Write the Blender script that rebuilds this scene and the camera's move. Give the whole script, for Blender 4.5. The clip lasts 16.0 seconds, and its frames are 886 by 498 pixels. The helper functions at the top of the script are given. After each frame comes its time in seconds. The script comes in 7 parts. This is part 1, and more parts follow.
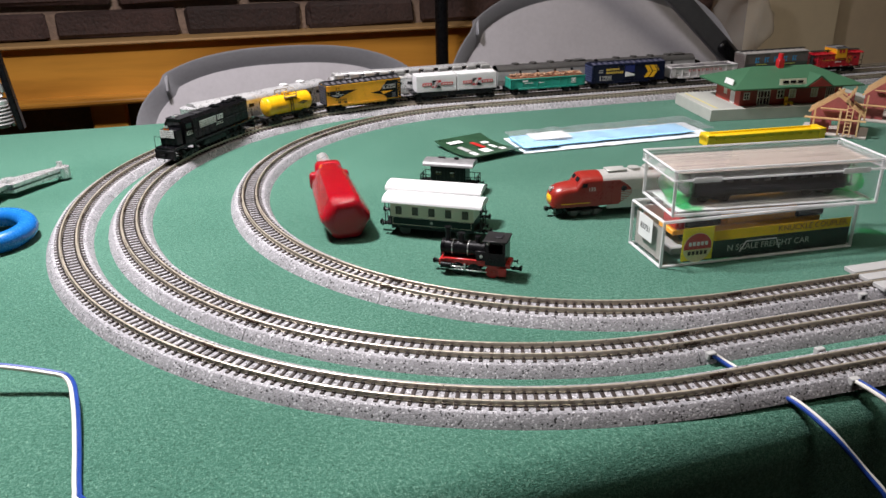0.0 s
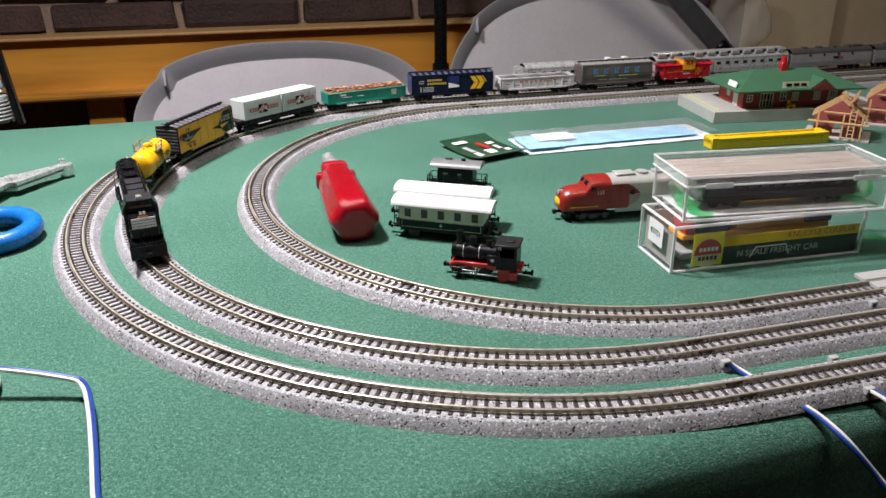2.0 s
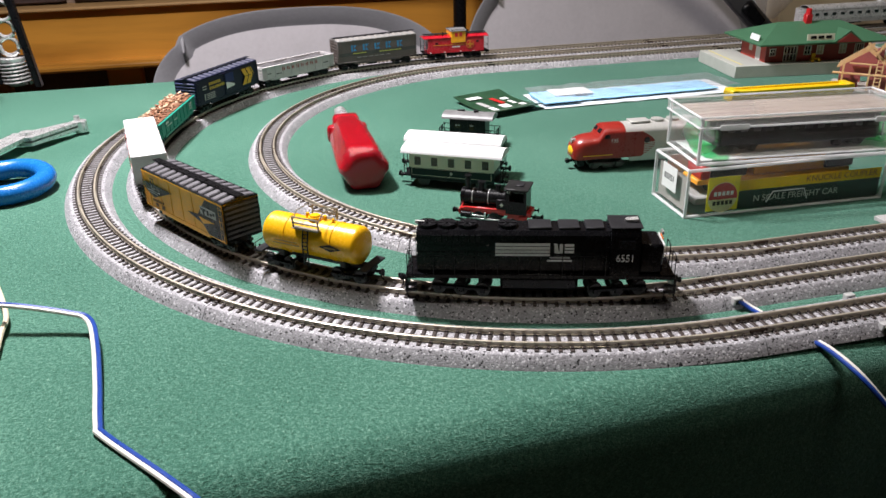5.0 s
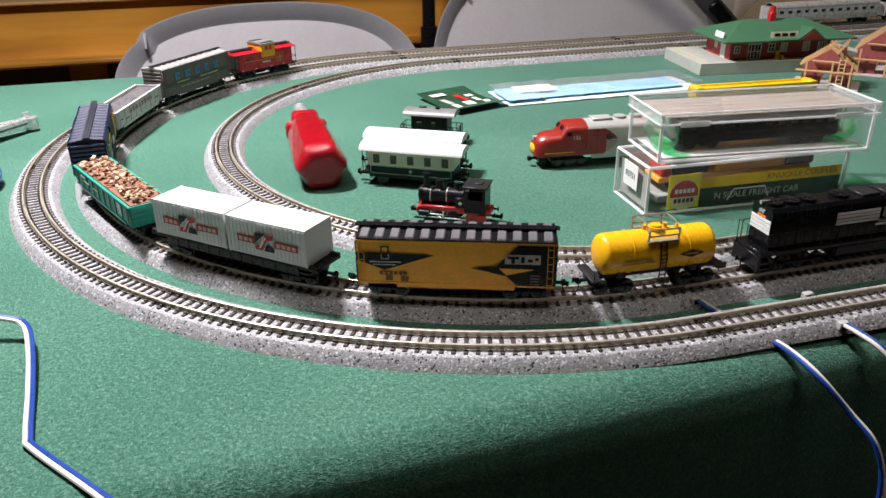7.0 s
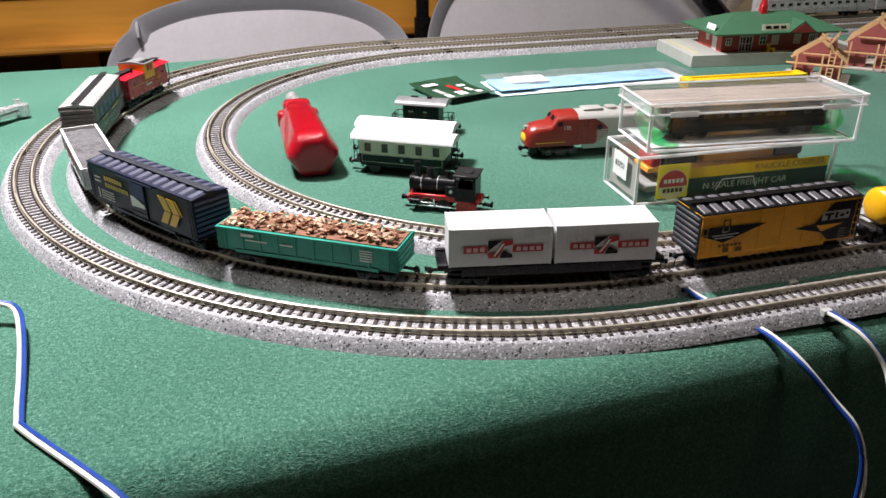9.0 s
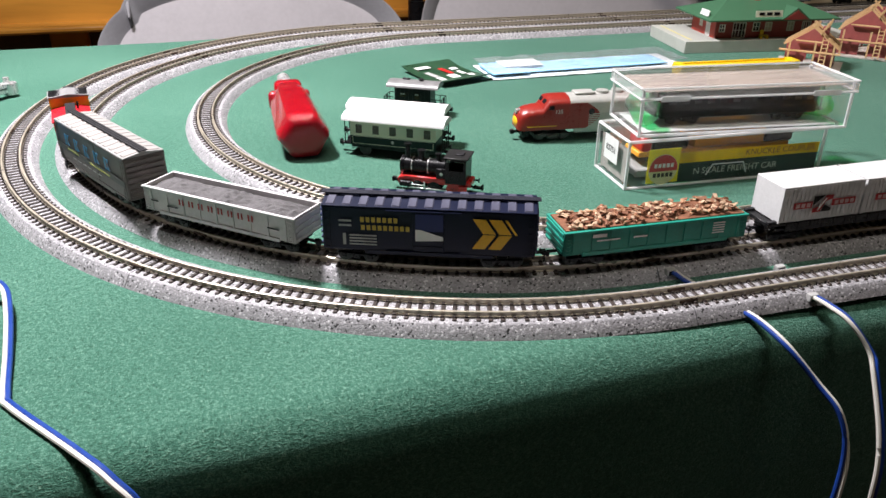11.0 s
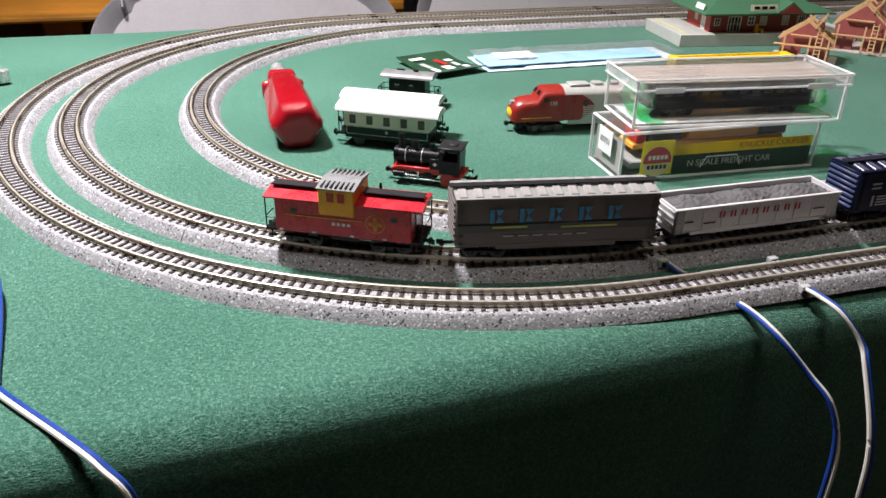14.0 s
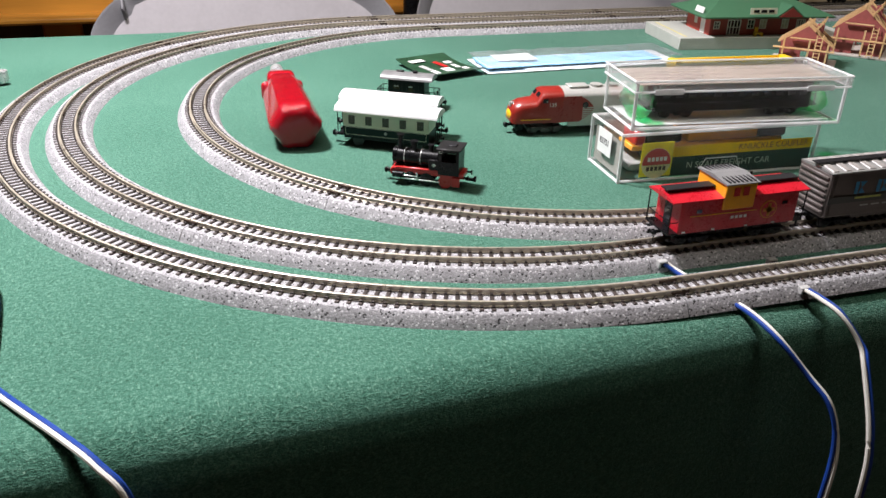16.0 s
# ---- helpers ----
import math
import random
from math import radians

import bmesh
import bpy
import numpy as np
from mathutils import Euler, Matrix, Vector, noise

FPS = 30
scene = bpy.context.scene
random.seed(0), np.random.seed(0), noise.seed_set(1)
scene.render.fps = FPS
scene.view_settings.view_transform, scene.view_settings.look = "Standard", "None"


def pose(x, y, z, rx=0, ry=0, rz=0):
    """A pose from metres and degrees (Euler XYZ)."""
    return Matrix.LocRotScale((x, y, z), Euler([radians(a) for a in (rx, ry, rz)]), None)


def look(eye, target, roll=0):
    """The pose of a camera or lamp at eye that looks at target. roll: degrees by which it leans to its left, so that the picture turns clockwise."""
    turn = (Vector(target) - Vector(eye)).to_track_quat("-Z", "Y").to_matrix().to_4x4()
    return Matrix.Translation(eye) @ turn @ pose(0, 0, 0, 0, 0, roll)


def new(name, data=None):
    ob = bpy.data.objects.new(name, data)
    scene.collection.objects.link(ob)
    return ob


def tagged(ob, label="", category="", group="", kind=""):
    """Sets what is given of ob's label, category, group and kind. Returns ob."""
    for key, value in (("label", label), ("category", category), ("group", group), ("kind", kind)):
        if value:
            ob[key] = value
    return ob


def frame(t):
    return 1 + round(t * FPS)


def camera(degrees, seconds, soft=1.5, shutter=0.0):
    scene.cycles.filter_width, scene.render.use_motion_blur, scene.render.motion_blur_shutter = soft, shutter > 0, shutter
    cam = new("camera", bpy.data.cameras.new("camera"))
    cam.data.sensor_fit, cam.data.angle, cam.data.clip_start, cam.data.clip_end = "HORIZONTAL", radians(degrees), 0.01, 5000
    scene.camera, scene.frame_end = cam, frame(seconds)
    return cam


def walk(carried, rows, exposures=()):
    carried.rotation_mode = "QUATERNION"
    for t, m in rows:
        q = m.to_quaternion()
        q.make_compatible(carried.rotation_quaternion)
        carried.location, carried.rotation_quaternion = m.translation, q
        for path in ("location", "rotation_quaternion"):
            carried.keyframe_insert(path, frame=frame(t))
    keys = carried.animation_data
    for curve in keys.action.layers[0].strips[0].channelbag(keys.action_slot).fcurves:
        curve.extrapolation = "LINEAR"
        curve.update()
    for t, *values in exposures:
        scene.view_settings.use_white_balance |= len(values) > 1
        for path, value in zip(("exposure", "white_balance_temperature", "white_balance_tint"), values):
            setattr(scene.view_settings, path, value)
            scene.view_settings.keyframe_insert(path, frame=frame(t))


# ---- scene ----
cam = camera(59.69, 16.0)


def cam_pose(x, y, z, yaw, pitch, roll):
    return pose(x, y, z, 90 + pitch, 0, yaw) @ pose(0, 0, 0, 0, 0, roll)


PATH = [
    (0.0, cam_pose(-0.1720, -0.5057, 0.1743, -14.59, -22.91, -0.98)),
    (0.5, cam_pose(-0.1739, -0.5047, 0.1759, -14.93, -22.97, -0.58)),
    (1.0, cam_pose(-0.1831, -0.5012, 0.1829, -15.07, -23.08, -0.51)),
    (1.5, cam_pose(-0.1824, -0.5015, 0.1809, -15.47, -23.09, -0.30)),
    (2.0, cam_pose(-0.1815, -0.5002, 0.1785, -15.30, -23.32, -0.26)),
    (2.5, cam_pose(-0.1749, -0.5058, 0.1746, -14.82, -23.59, -0.41)),
    (3.0, cam_pose(-0.1831, -0.5103, 0.1643, -13.20, -23.46, -0.67)),
    (3.5, cam_pose(-0.1840, -0.5052, 0.1619, -12.50, -24.03, -0.78)),
    (4.0, cam_pose(-0.1796, -0.5057, 0.1612, -12.69, -24.39, -1.04)),
    (4.2, cam_pose(-0.1790, -0.5068, 0.1612, -12.71, -24.84, -1.08)),
    (6.5, cam_pose(-0.1642, -0.5002, 0.1588, -14.99, -24.93, -1.11)),
    (7.0, cam_pose(-0.1640, -0.4996, 0.1578, -15.33, -25.11, -0.70)),
    (7.5, cam_pose(-0.1637, -0.4998, 0.1571, -15.53, -25.25, -0.60)),
    (8.0, cam_pose(-0.1637, -0.5009, 0.1577, -15.54, -25.30, -0.68)),
    (8.5, cam_pose(-0.1636, -0.5016, 0.1571, -15.66, -25.34, -0.52)),
    (9.0, cam_pose(-0.1634, -0.5031, 0.1569, -15.87, -25.68, -0.19)),
    (9.5, cam_pose(-0.1632, -0.5035, 0.1568, -16.07, -26.08, 0.05)),
    (12.0, cam_pose(-0.1620, -0.5047, 0.1546, -16.66, -26.91, 0.83)),
    (12.5, cam_pose(-0.1622, -0.5044, 0.1546, -16.76, -27.01, 0.88)),
    (13.0, cam_pose(-0.1620, -0.5043, 0.1536, -16.84, -27.06, 1.01)),
    (13.5, cam_pose(-0.1621, -0.5041, 0.1533, -16.93, -27.09, 1.10)),
    (14.0, cam_pose(-0.1619, -0.5046, 0.1533, -16.98, -27.14, 1.17)),
    (14.5, cam_pose(-0.1619, -0.5041, 0.1532, -17.02, -27.06, 1.29)),
    (15.0, cam_pose(-0.1619, -0.5040, 0.1531, -17.16, -27.05, 1.35)),
    (15.5, cam_pose(-0.1621, -0.5038, 0.1522, -17.31, -27.00, 1.48)),
    (16.0, cam_pose(-0.1615, -0.5047, 0.1516, -17.02, -26.85, 1.36)),
]
walk(cam, PATH, exposures=[(0.0, 0.0), (4.0, 0.05), (7.0, 0.22), (12.0, 0.34), (16.0, 0.32)])

# ---- light ----
world = bpy.data.worlds.new("world")
world.use_nodes = True
world.node_tree.nodes["Background"].inputs[0].default_value = (1.0, 0.86, 0.72, 1)
world.node_tree.nodes["Background"].inputs[1].default_value = 0.03
scene.world = world


def lamp(name, at, target, size, watts, colour, spread):
    data = bpy.data.lights.new(name, "AREA")
    data.shape, data.size, data.energy, data.color, data.spread = "DISK", size, watts, colour, radians(spread)
    ob = new(name, data)
    ob.matrix_world = look(at, target)
    return ob


lamp("table_lamp_light", (-0.34, 0.11, 0.75), (-0.30, -0.04, 0.0), 0.12, 14.2, (1.0, 0.95, 0.985), 160)
lamp("ceiling_light", (0.05, -0.30, 1.6), (0.5, 1.0, 0.4), 0.7, 10.0, (1.0, 0.91, 0.8), 150)


# ---- materials ----
def M(name, col, rough=0.6, metal=0.0, var=0.12, size=0.01, bump=0.0, fine=0.0, glow=0.0, coat=0.0, rand=0.0, spec=0.5):
    """A painted, cast or woven surface with variation at two scales; size is the large scale in metres."""
    m = bpy.data.materials.new(name)
    m.use_nodes = True
    nt = m.node_tree
    b = nt.nodes["Principled BSDF"]
    tc = nt.nodes.new("ShaderNodeTexCoord")
    n1, n2 = nt.nodes.new("ShaderNodeTexNoise"), nt.nodes.new("ShaderNodeTexNoise")
    n1.inputs["Scale"].default_value, n1.inputs["Detail"].default_value = 1.0 / size, 4
    n2.inputs["Scale"].default_value, n2.inputs["Detail"].default_value = 9.0 / size, 2
    add = nt.nodes.new("ShaderNodeMath")
    add.operation = "ADD"
    nt.links.new(tc.outputs["Object"], n1.inputs["Vector"])
    nt.links.new(tc.outputs["Object"], n2.inputs["Vector"])
    nt.links.new(n1.outputs["Fac"], add.inputs[0])
    nt.links.new(n2.outputs["Fac"], add.inputs[1])
    ramp = nt.nodes.new("ShaderNodeMapRange")
    ramp.inputs["From Min"].default_value, ramp.inputs["From Max"].default_value = 0.7, 1.3
    ramp.inputs["To Min"].default_value, ramp.inputs["To Max"].default_value = 1 - var, 1 + var
    nt.links.new(add.outputs[0], ramp.inputs["Value"])
    mul = nt.nodes.new("ShaderNodeVectorMath")
    mul.operation = "SCALE"
    mul.inputs[0].default_value = col[:3]
    nt.links.new(ramp.outputs["Result"], mul.inputs["Scale"])
    last = mul.outputs[0]
    if rand:
        info = nt.nodes.new("ShaderNodeObjectInfo")
        r2 = nt.nodes.new("ShaderNodeMapRange")
        r2.inputs["To Min"].default_value, r2.inputs["To Max"].default_value = 1 - rand, 1 + rand
        nt.links.new(info.outputs["Random"], r2.inputs["Value"])
        m2 = nt.nodes.new("ShaderNodeVectorMath")
        m2.operation = "SCALE"
        nt.links.new(last, m2.inputs[0])
        nt.links.new(r2.outputs["Result"], m2.inputs["Scale"])
        last = m2.outputs[0]
    nt.links.new(last, b.inputs["Base Color"])
    rr = nt.nodes.new("ShaderNodeMapRange")
    rr.inputs["From Min"].default_value, rr.inputs["From Max"].default_value = 0.7, 1.3
    rr.inputs["To Min"].default_value, rr.inputs["To Max"].default_value = max(0.02, rough - 0.08), min(1, rough + 0.08)
    nt.links.new(add.outputs[0], rr.inputs["Value"])
    nt.links.new(rr.outputs["Result"], b.inputs["Roughness"])
    b.inputs["Metallic"].default_value = metal
    b.inputs["Coat Weight"].default_value = coat
    b.inputs["Specular IOR Level"].default_value = spec
    if glow:
        b.inputs["Emission Color"].default_value, b.inputs["Emission Strength"].default_value = (*col[:3], 1), glow
    if bump:
        bn = nt.nodes.new("ShaderNodeBump")
        bn.inputs["Strength"].default_value, bn.inputs["Distance"].default_value = bump, fine or size * 0.05
        nt.links.new(n2.outputs["Fac"], bn.inputs["Height"])
        nt.links.new(bn.outputs["Normal"], b.inputs["Normal"])
    return m


def felt_material():
    """Brushed green felt: clumped fibres, pale fluff and a soft sheen."""
    m = bpy.data.materials.new("green_felt")
    m.use_nodes = True
    nt = m.node_tree
    b = nt.nodes["Principled BSDF"]
    tc = nt.nodes.new("ShaderNodeTexCoord")

    def noise_at(scale, detail, stretch=(1, 1, 1), turn=0.0, warp=0.0):
        mp = nt.nodes.new("ShaderNodeMapping")
        mp.inputs["Scale"].default_value = stretch
        mp.inputs["Rotation"].default_value = (0, 0, turn)
        n = nt.nodes.new("ShaderNodeTexNoise")
        n.inputs["Scale"].default_value, n.inputs["Detail"].default_value, n.inputs["Distortion"].default_value = scale, detail, warp
        nt.links.new(tc.outputs["Object"], mp.inputs["Vector"])
        nt.links.new(mp.outputs["Vector"], n.inputs["Vector"])
        return n.outputs["Fac"]

    def total(pairs):
        last = None
        for fac, weight in pairs:
            x = nt.nodes.new("ShaderNodeMath")
            x.operation, x.inputs[1].default_value, x.inputs[2].default_value = "MULTIPLY_ADD", weight, 0.0
            nt.links.new(fac, x.inputs[0])
            if last:
                nt.links.new(last, x.inputs[2])
            last = x.outputs[0]
        return last

    patch, clump = noise_at(9, 3), noise_at(620, 3, warp=0.4)
    fibre_a, fibre_b = noise_at(1700, 2, (1, 0.4, 1), 0.6, 0.8), noise_at(1700, 2, (0.4, 1, 1), 0.4, 0.8)
    tone = total([(patch, 0.12), (clump, 0.26), (fibre_a, 0.34), (fibre_b, 0.28)])
    ramp = nt.nodes.new("ShaderNodeValToRGB")
    e = ramp.color_ramp.elements
    e[0].position, e[0].color = 0.36, (0.016, 0.064, 0.039, 1)
    e[1].position, e[1].color = 0.68, (0.165, 0.325, 0.240, 1)
    x = e.new(0.50)
    x.color = (0.046, 0.140, 0.098, 1)
    nt.links.new(tone, ramp.inputs["Fac"])
    # stray pale fibres
    fluff, mix = nt.nodes.new("ShaderNodeMapRange"), nt.nodes.new("ShaderNodeMix")
    fluff.inputs["From Min"].default_value, fluff.inputs["From Max"].default_value = 0.66, 0.76
    fluff.inputs["To Max"].default_value = 0.55
    nt.links.new(noise_at(1300, 2, (1, 0.45, 1), 1.1, 0.5), fluff.inputs["Value"])
    mix.data_type = "RGBA"
    mix.inputs[7].default_value = (0.30, 0.50, 0.38, 1)
    nt.links.new(fluff.outputs["Result"], mix.inputs[0])
    nt.links.new(ramp.outputs["Color"], mix.inputs[6])
    nt.links.new(mix.outputs[2], b.inputs["Base Color"])
    b.inputs["Roughness"].default_value = 0.95
    b.inputs["Specular IOR Level"].default_value = 0.1
    b.inputs["Sheen Weight"].default_value = 0.25
    b.inputs["Sheen Roughness"].default_value = 0.5
    b.inputs["Sheen Tint"].default_value = (0.7, 0.95, 0.82, 1)
    bn = nt.nodes.new("ShaderNodeBump")
    bn.inputs["Strength"].default_value, bn.inputs["Distance"].default_value = 1.0, 0.0010
    nt.links.new(total([(clump, 0.3), (fibre_a, 0.4), (fibre_b, 0.4)]), bn.inputs["Height"])
    nt.links.new(bn.outputs["Normal"], b.inputs["Normal"])
    return m


def ballast_material():
    """Grey moulded ballast with dark and pale specks."""
    m = bpy.data.materials.new("moulded_ballast")
    m.use_nodes = True
    nt = m.node_tree
    b = nt.nodes["Principled BSDF"]
    tc = nt.nodes.new("ShaderNodeTexCoord")
    v = nt.nodes.new("ShaderNodeTexVoronoi")
    v.inputs["Scale"].default_value = 1450
    n = nt.nodes.new("ShaderNodeTexNoise")
    n.inputs["Scale"].default_value, n.inputs["Detail"].default_value = 60, 4
    nt.links.new(tc.outputs["Object"], v.inputs["Vector"])
    nt.links.new(tc.outputs["Object"], n.inputs["Vector"])
    sep = nt.nodes.new("ShaderNodeSeparateColor")
    nt.links.new(v.outputs["Color"], sep.inputs[0])
    ramp = nt.nodes.new("ShaderNodeValToRGB")
    e = ramp.color_ramp.elements
    e[0].position, e[0].color = 0.0, (0.025, 0.025, 0.026, 1)
    e[1].position, e[1].color = 1.0, (0.62, 0.61, 0.63, 1)
    for p, c in ((0.05, 0.035), (0.075, 0.22), (0.5, 0.28), (0.88, 0.34), (0.93, 0.5)):
        x = e.new(p)
        x.color = (c, c * 0.98, c * 1.02, 1)
    nt.links.new(sep.outputs[0], ramp.inputs["Fac"])
    mr = nt.nodes.new("ShaderNodeMapRange")
    mr.inputs["To Min"].default_value, mr.inputs["To Max"].default_value = 0.8, 1.2
    nt.links.new(n.outputs["Fac"], mr.inputs["Value"])
    mul = nt.nodes.new("ShaderNodeVectorMath")
    mul.operation = "SCALE"
    nt.links.new(ramp.outputs["Color"], mul.inputs[0])
    nt.links.new(mr.outputs["Result"], mul.inputs["Scale"])
    nt.links.new(mul.outputs[0], b.inputs["Base Color"])
    b.inputs["Roughness"].default_value = 0.6
    bn = nt.nodes.new("ShaderNodeBump")
    bn.inputs["Strength"].default_value, bn.inputs["Distance"].default_value = 0.45, 0.0003
    bn.invert = True
    nt.links.new(v.outputs["Distance"], bn.inputs["Height"])
    nt.links.new(bn.outputs["Normal"], b.inputs["Normal"])
    return m


def wood_material(name, dark, light, stretch=(3, 40, 40), rough=0.35):
    m = bpy.data.materials.new(name)
    m.use_nodes = True
    nt = m.node_tree
    b = nt.nodes["Principled BSDF"]
    tc = nt.nodes.new("ShaderNodeTexCoord")
    mp = nt.nodes.new("ShaderNodeMapping")
    mp.inputs["Scale"].default_value = stretch
    n = nt.nodes.new("ShaderNodeTexNoise")
    n.inputs["Scale"].default_value, n.inputs["Detail"].default_value, n.inputs["Distortion"].default_value = 1, 6, 0.6
    nt.links.new(tc.outputs["Object"], mp.inputs["Vector"])
    nt.links.new(mp.outputs["Vector"], n.inputs["Vector"])
    ramp = nt.nodes.new("ShaderNodeValToRGB")
    ramp.color_ramp.elements[0].position, ramp.color_ramp.elements[0].color = 0.3, (*dark, 1)
    ramp.color_ramp.elements[1].position, ramp.color_ramp.elements[1].color = 0.7, (*light, 1)
    nt.links.new(n.outputs["Fac"], ramp.inputs["Fac"])
    nt.links.new(ramp.outputs["Color"], b.inputs["Base Color"])
    b.inputs["Roughness"].default_value = rough
    return m


def clear_material(name, tint=(1, 1, 1), rough=0.03, see=0.86, haze=(0.75, 0.77, 0.76), stretch=(1, 1, 1)):
    """Thin clear plastic: mostly let through, with a glossy skin."""
    m = bpy.data.materials.new(name)
    m.use_nodes = True
    nt = m.node_tree
    out = nt.nodes["Material Output"]
    nt.nodes.remove(nt.nodes["Principled BSDF"])
    tr, gl, df = nt.nodes.new("ShaderNodeBsdfTransparent"), nt.nodes.new("ShaderNodeBsdfGlossy"), nt.nodes.new("ShaderNodeBsdfDiffuse")
    tr.inputs[0].default_value = (*tint, 1)
    gl.inputs["Roughness"].default_value = rough
    df.inputs[0].default_value = (*haze, 1)
    lw = nt.nodes.new("ShaderNodeLayerWeight")
    lw.inputs["Blend"].default_value = 0.5
    po, fr = nt.nodes.new("ShaderNodeMath"), nt.nodes.new("ShaderNodeMath")
    po.operation, po.inputs[1].default_value = "POWER", 4.0
    fr.operation, fr.inputs[1].default_value, fr.inputs[2].default_value = "MULTIPLY_ADD", 0.5, 0.02
    nt.links.new(lw.outputs["Facing"], po.inputs[0])
    nt.links.new(po.outputs[0], fr.inputs[0])
    m1, m2 = nt.nodes.new("ShaderNodeMixShader"), nt.nodes.new("ShaderNodeMixShader")
    n = nt.nodes.new("ShaderNodeTexNoise")
    n.inputs["Scale"].default_value, n.inputs["Detail"].default_value = 70, 5
    mr = nt.nodes.new("ShaderNodeMapRange")
    mr.inputs["To Min"].default_value, mr.inputs["To Max"].default_value = (1 - see) * 0.5, (1 - see) * 1.5
    tc = nt.nodes.new("ShaderNodeTexCoord")
    mp = nt.nodes.new("ShaderNodeMapping")
    mp.inputs["Scale"].default_value = stretch
    nt.links.new(tc.outputs["Object"], mp.inputs["Vector"])
    nt.links.new(mp.outputs["Vector"], n.inputs["Vector"])
    nt.links.new(n.outputs["Fac"], mr.inputs["Value"])
    nt.links.new(mr.outputs["Result"], m1.inputs[0])
    nt.links.new(tr.outputs[0], m1.inputs[1])
    nt.links.new(df.outputs[0], m1.inputs[2])
    nt.links.new(fr.outputs[0], m2.inputs[0])
    nt.links.new(m1.outputs[0], m2.inputs[1])
    nt.links.new(gl.outputs[0], m2.inputs[2])
    nt.links.new(m2.outputs[0], out.inputs[0])
    return m


FELT, BALLAST = felt_material(), ballast_material()
RAIL = M("nickel_silver_rail", (0.54, 0.485, 0.39), 0.34, 0.6, 0.12, 0.02)
TIE = M("dark_brown_tie_plastic", (0.04, 0.03, 0.026), 0.5, 0, 0.25, 0.004, rand=0.3)
JOINER = M("rail_joiner_brown", (0.06, 0.035, 0.02), 0.5, 0.3)
BLACK = M("black_plastic", (0.006, 0.006, 0.007), 0.3, 0, 0.3, 0.006, 0.15, spec=0.2)
BLACK_GLOSS = M("glossy_black_paint", (0.005, 0.005, 0.006), 0.22, 0, 0.3, 0.008, spec=0.2)
DARK = M("dark_grey_plastic", (0.018, 0.018, 0.02), 0.45, 0, 0.25, 0.005, 0.2, spec=0.25)
STEEL = M("bright_steel", (0.7, 0.7, 0.69), 0.3, 0.7, 0.1, 0.004)
WHEEL = M("blackened_wheel_steel", (0.035, 0.034, 0.033), 0.4, 0.4, 0.2, 0.003)
WHITE = M("white_plastic", (0.66, 0.66, 0.66), 0.4, 0, 0.06, 0.01)
WHITE_INK = M("white_ink", (0.78, 0.78, 0.76), 0.5, 0, 0.05, 0.004)
CREAM = M("cream_paint", (0.72, 0.67, 0.52), 0.4, 0, 0.06, 0.006)
RED = M("red_paint", (0.5, 0.02, 0.02), 0.32, 0, 0.12, 0.006)
CAB_RED = M("caboose_red_paint", (0.46, 0.010, 0.022), 0.3, 0, 0.14, 0.006)
YELLOW = M("yellow_paint", (0.78, 0.43, 0.015), 0.38, 0, 0.08, 0.01)
TANK_YELLOW = M("tank_yellow_paint", (0.8, 0.42, 0.01), 0.25, 0, 0.05, 0.01)
BOX_YELLOW = M("box_car_yellow_paint", (0.9, 0.42, 0.02), 0.45, 0, 0.1, 0.008)
BLUE = M("navy_blue_paint", (0.004, 0.007, 0.026), 0.4, 0, 0.15, 0.008, spec=0.25)
ORANGE = M("orange_ink", (0.8, 0.2, 0.02), 0.5)
TEAL = M("teal_green_paint", (0.015, 0.27, 0.2), 0.42, 0, 0.1, 0.008)
GREY_CAR = M("grey_car_paint", (0.115, 0.096, 0.089), 0.45, 0, 0.12, 0.008)
LIGHT_GREY = M("light_grey_plastic", (0.4, 0.4, 0.39), 0.5, 0, 0.07, 0.01)
SILVER = M("silver_car_paint", (0.62, 0.62, 0.62), 0.3, 0.55, 0.1, 0.01)
PALE_BLUE = M("pale_blue_ink", (0.04, 0.24, 0.46), 0.5)
ROOF_SILVER = M("weathered_silver_roof", (0.3, 0.3, 0.29), 0.45, 0.25, 0.15, 0.006)
COAL = M("coal_load", (0.095, 0.09, 0.093), 0.75, 0, 0.4, 0.003, 0.6, 0.0006)
GLASS_DARK = M("dark_window", (0.012, 0.013, 0.016), 0.12)
WIN_BROWN = M("shaded_window_pane", (0.06, 0.045, 0.025), 0.25)
GREEN_DARK = M("dark_green_paint", (0.003, 0.014, 0.013), 0.4, 0, 0.12, 0.006, spec=0.2)


# ---- mesh helpers ----
def thing(name, label, category, group="", at=None, kind=""):
    ob = new(name)
    ob.empty_display_size = 0.01
    if at is not None:
        ob.matrix_world = at
    return tagged(ob, label, category, group, kind)


def mesh_of(name, bm, material, smooth=False):
    bmesh.ops.recalc_face_normals(bm, faces=bm.faces)
    me = bpy.data.meshes.new(name)
    bm.to_mesh(me)
    bm.free()
    me.materials.append(material)
    if smooth:
        me.shade_smooth()
        me.set_sharp_from_angle(angle=radians(38))
    return me


def part(name, bm, material, parent, label="", m=None, smooth=True, kind=""):
    me = bm if isinstance(bm, bpy.types.Mesh) else mesh_of(name, bm, material, smooth)
    ob = new(name, me)
    ob.parent = parent
    if m is not None:
        ob.matrix_basis = m
    return tagged(ob, label, kind=kind)


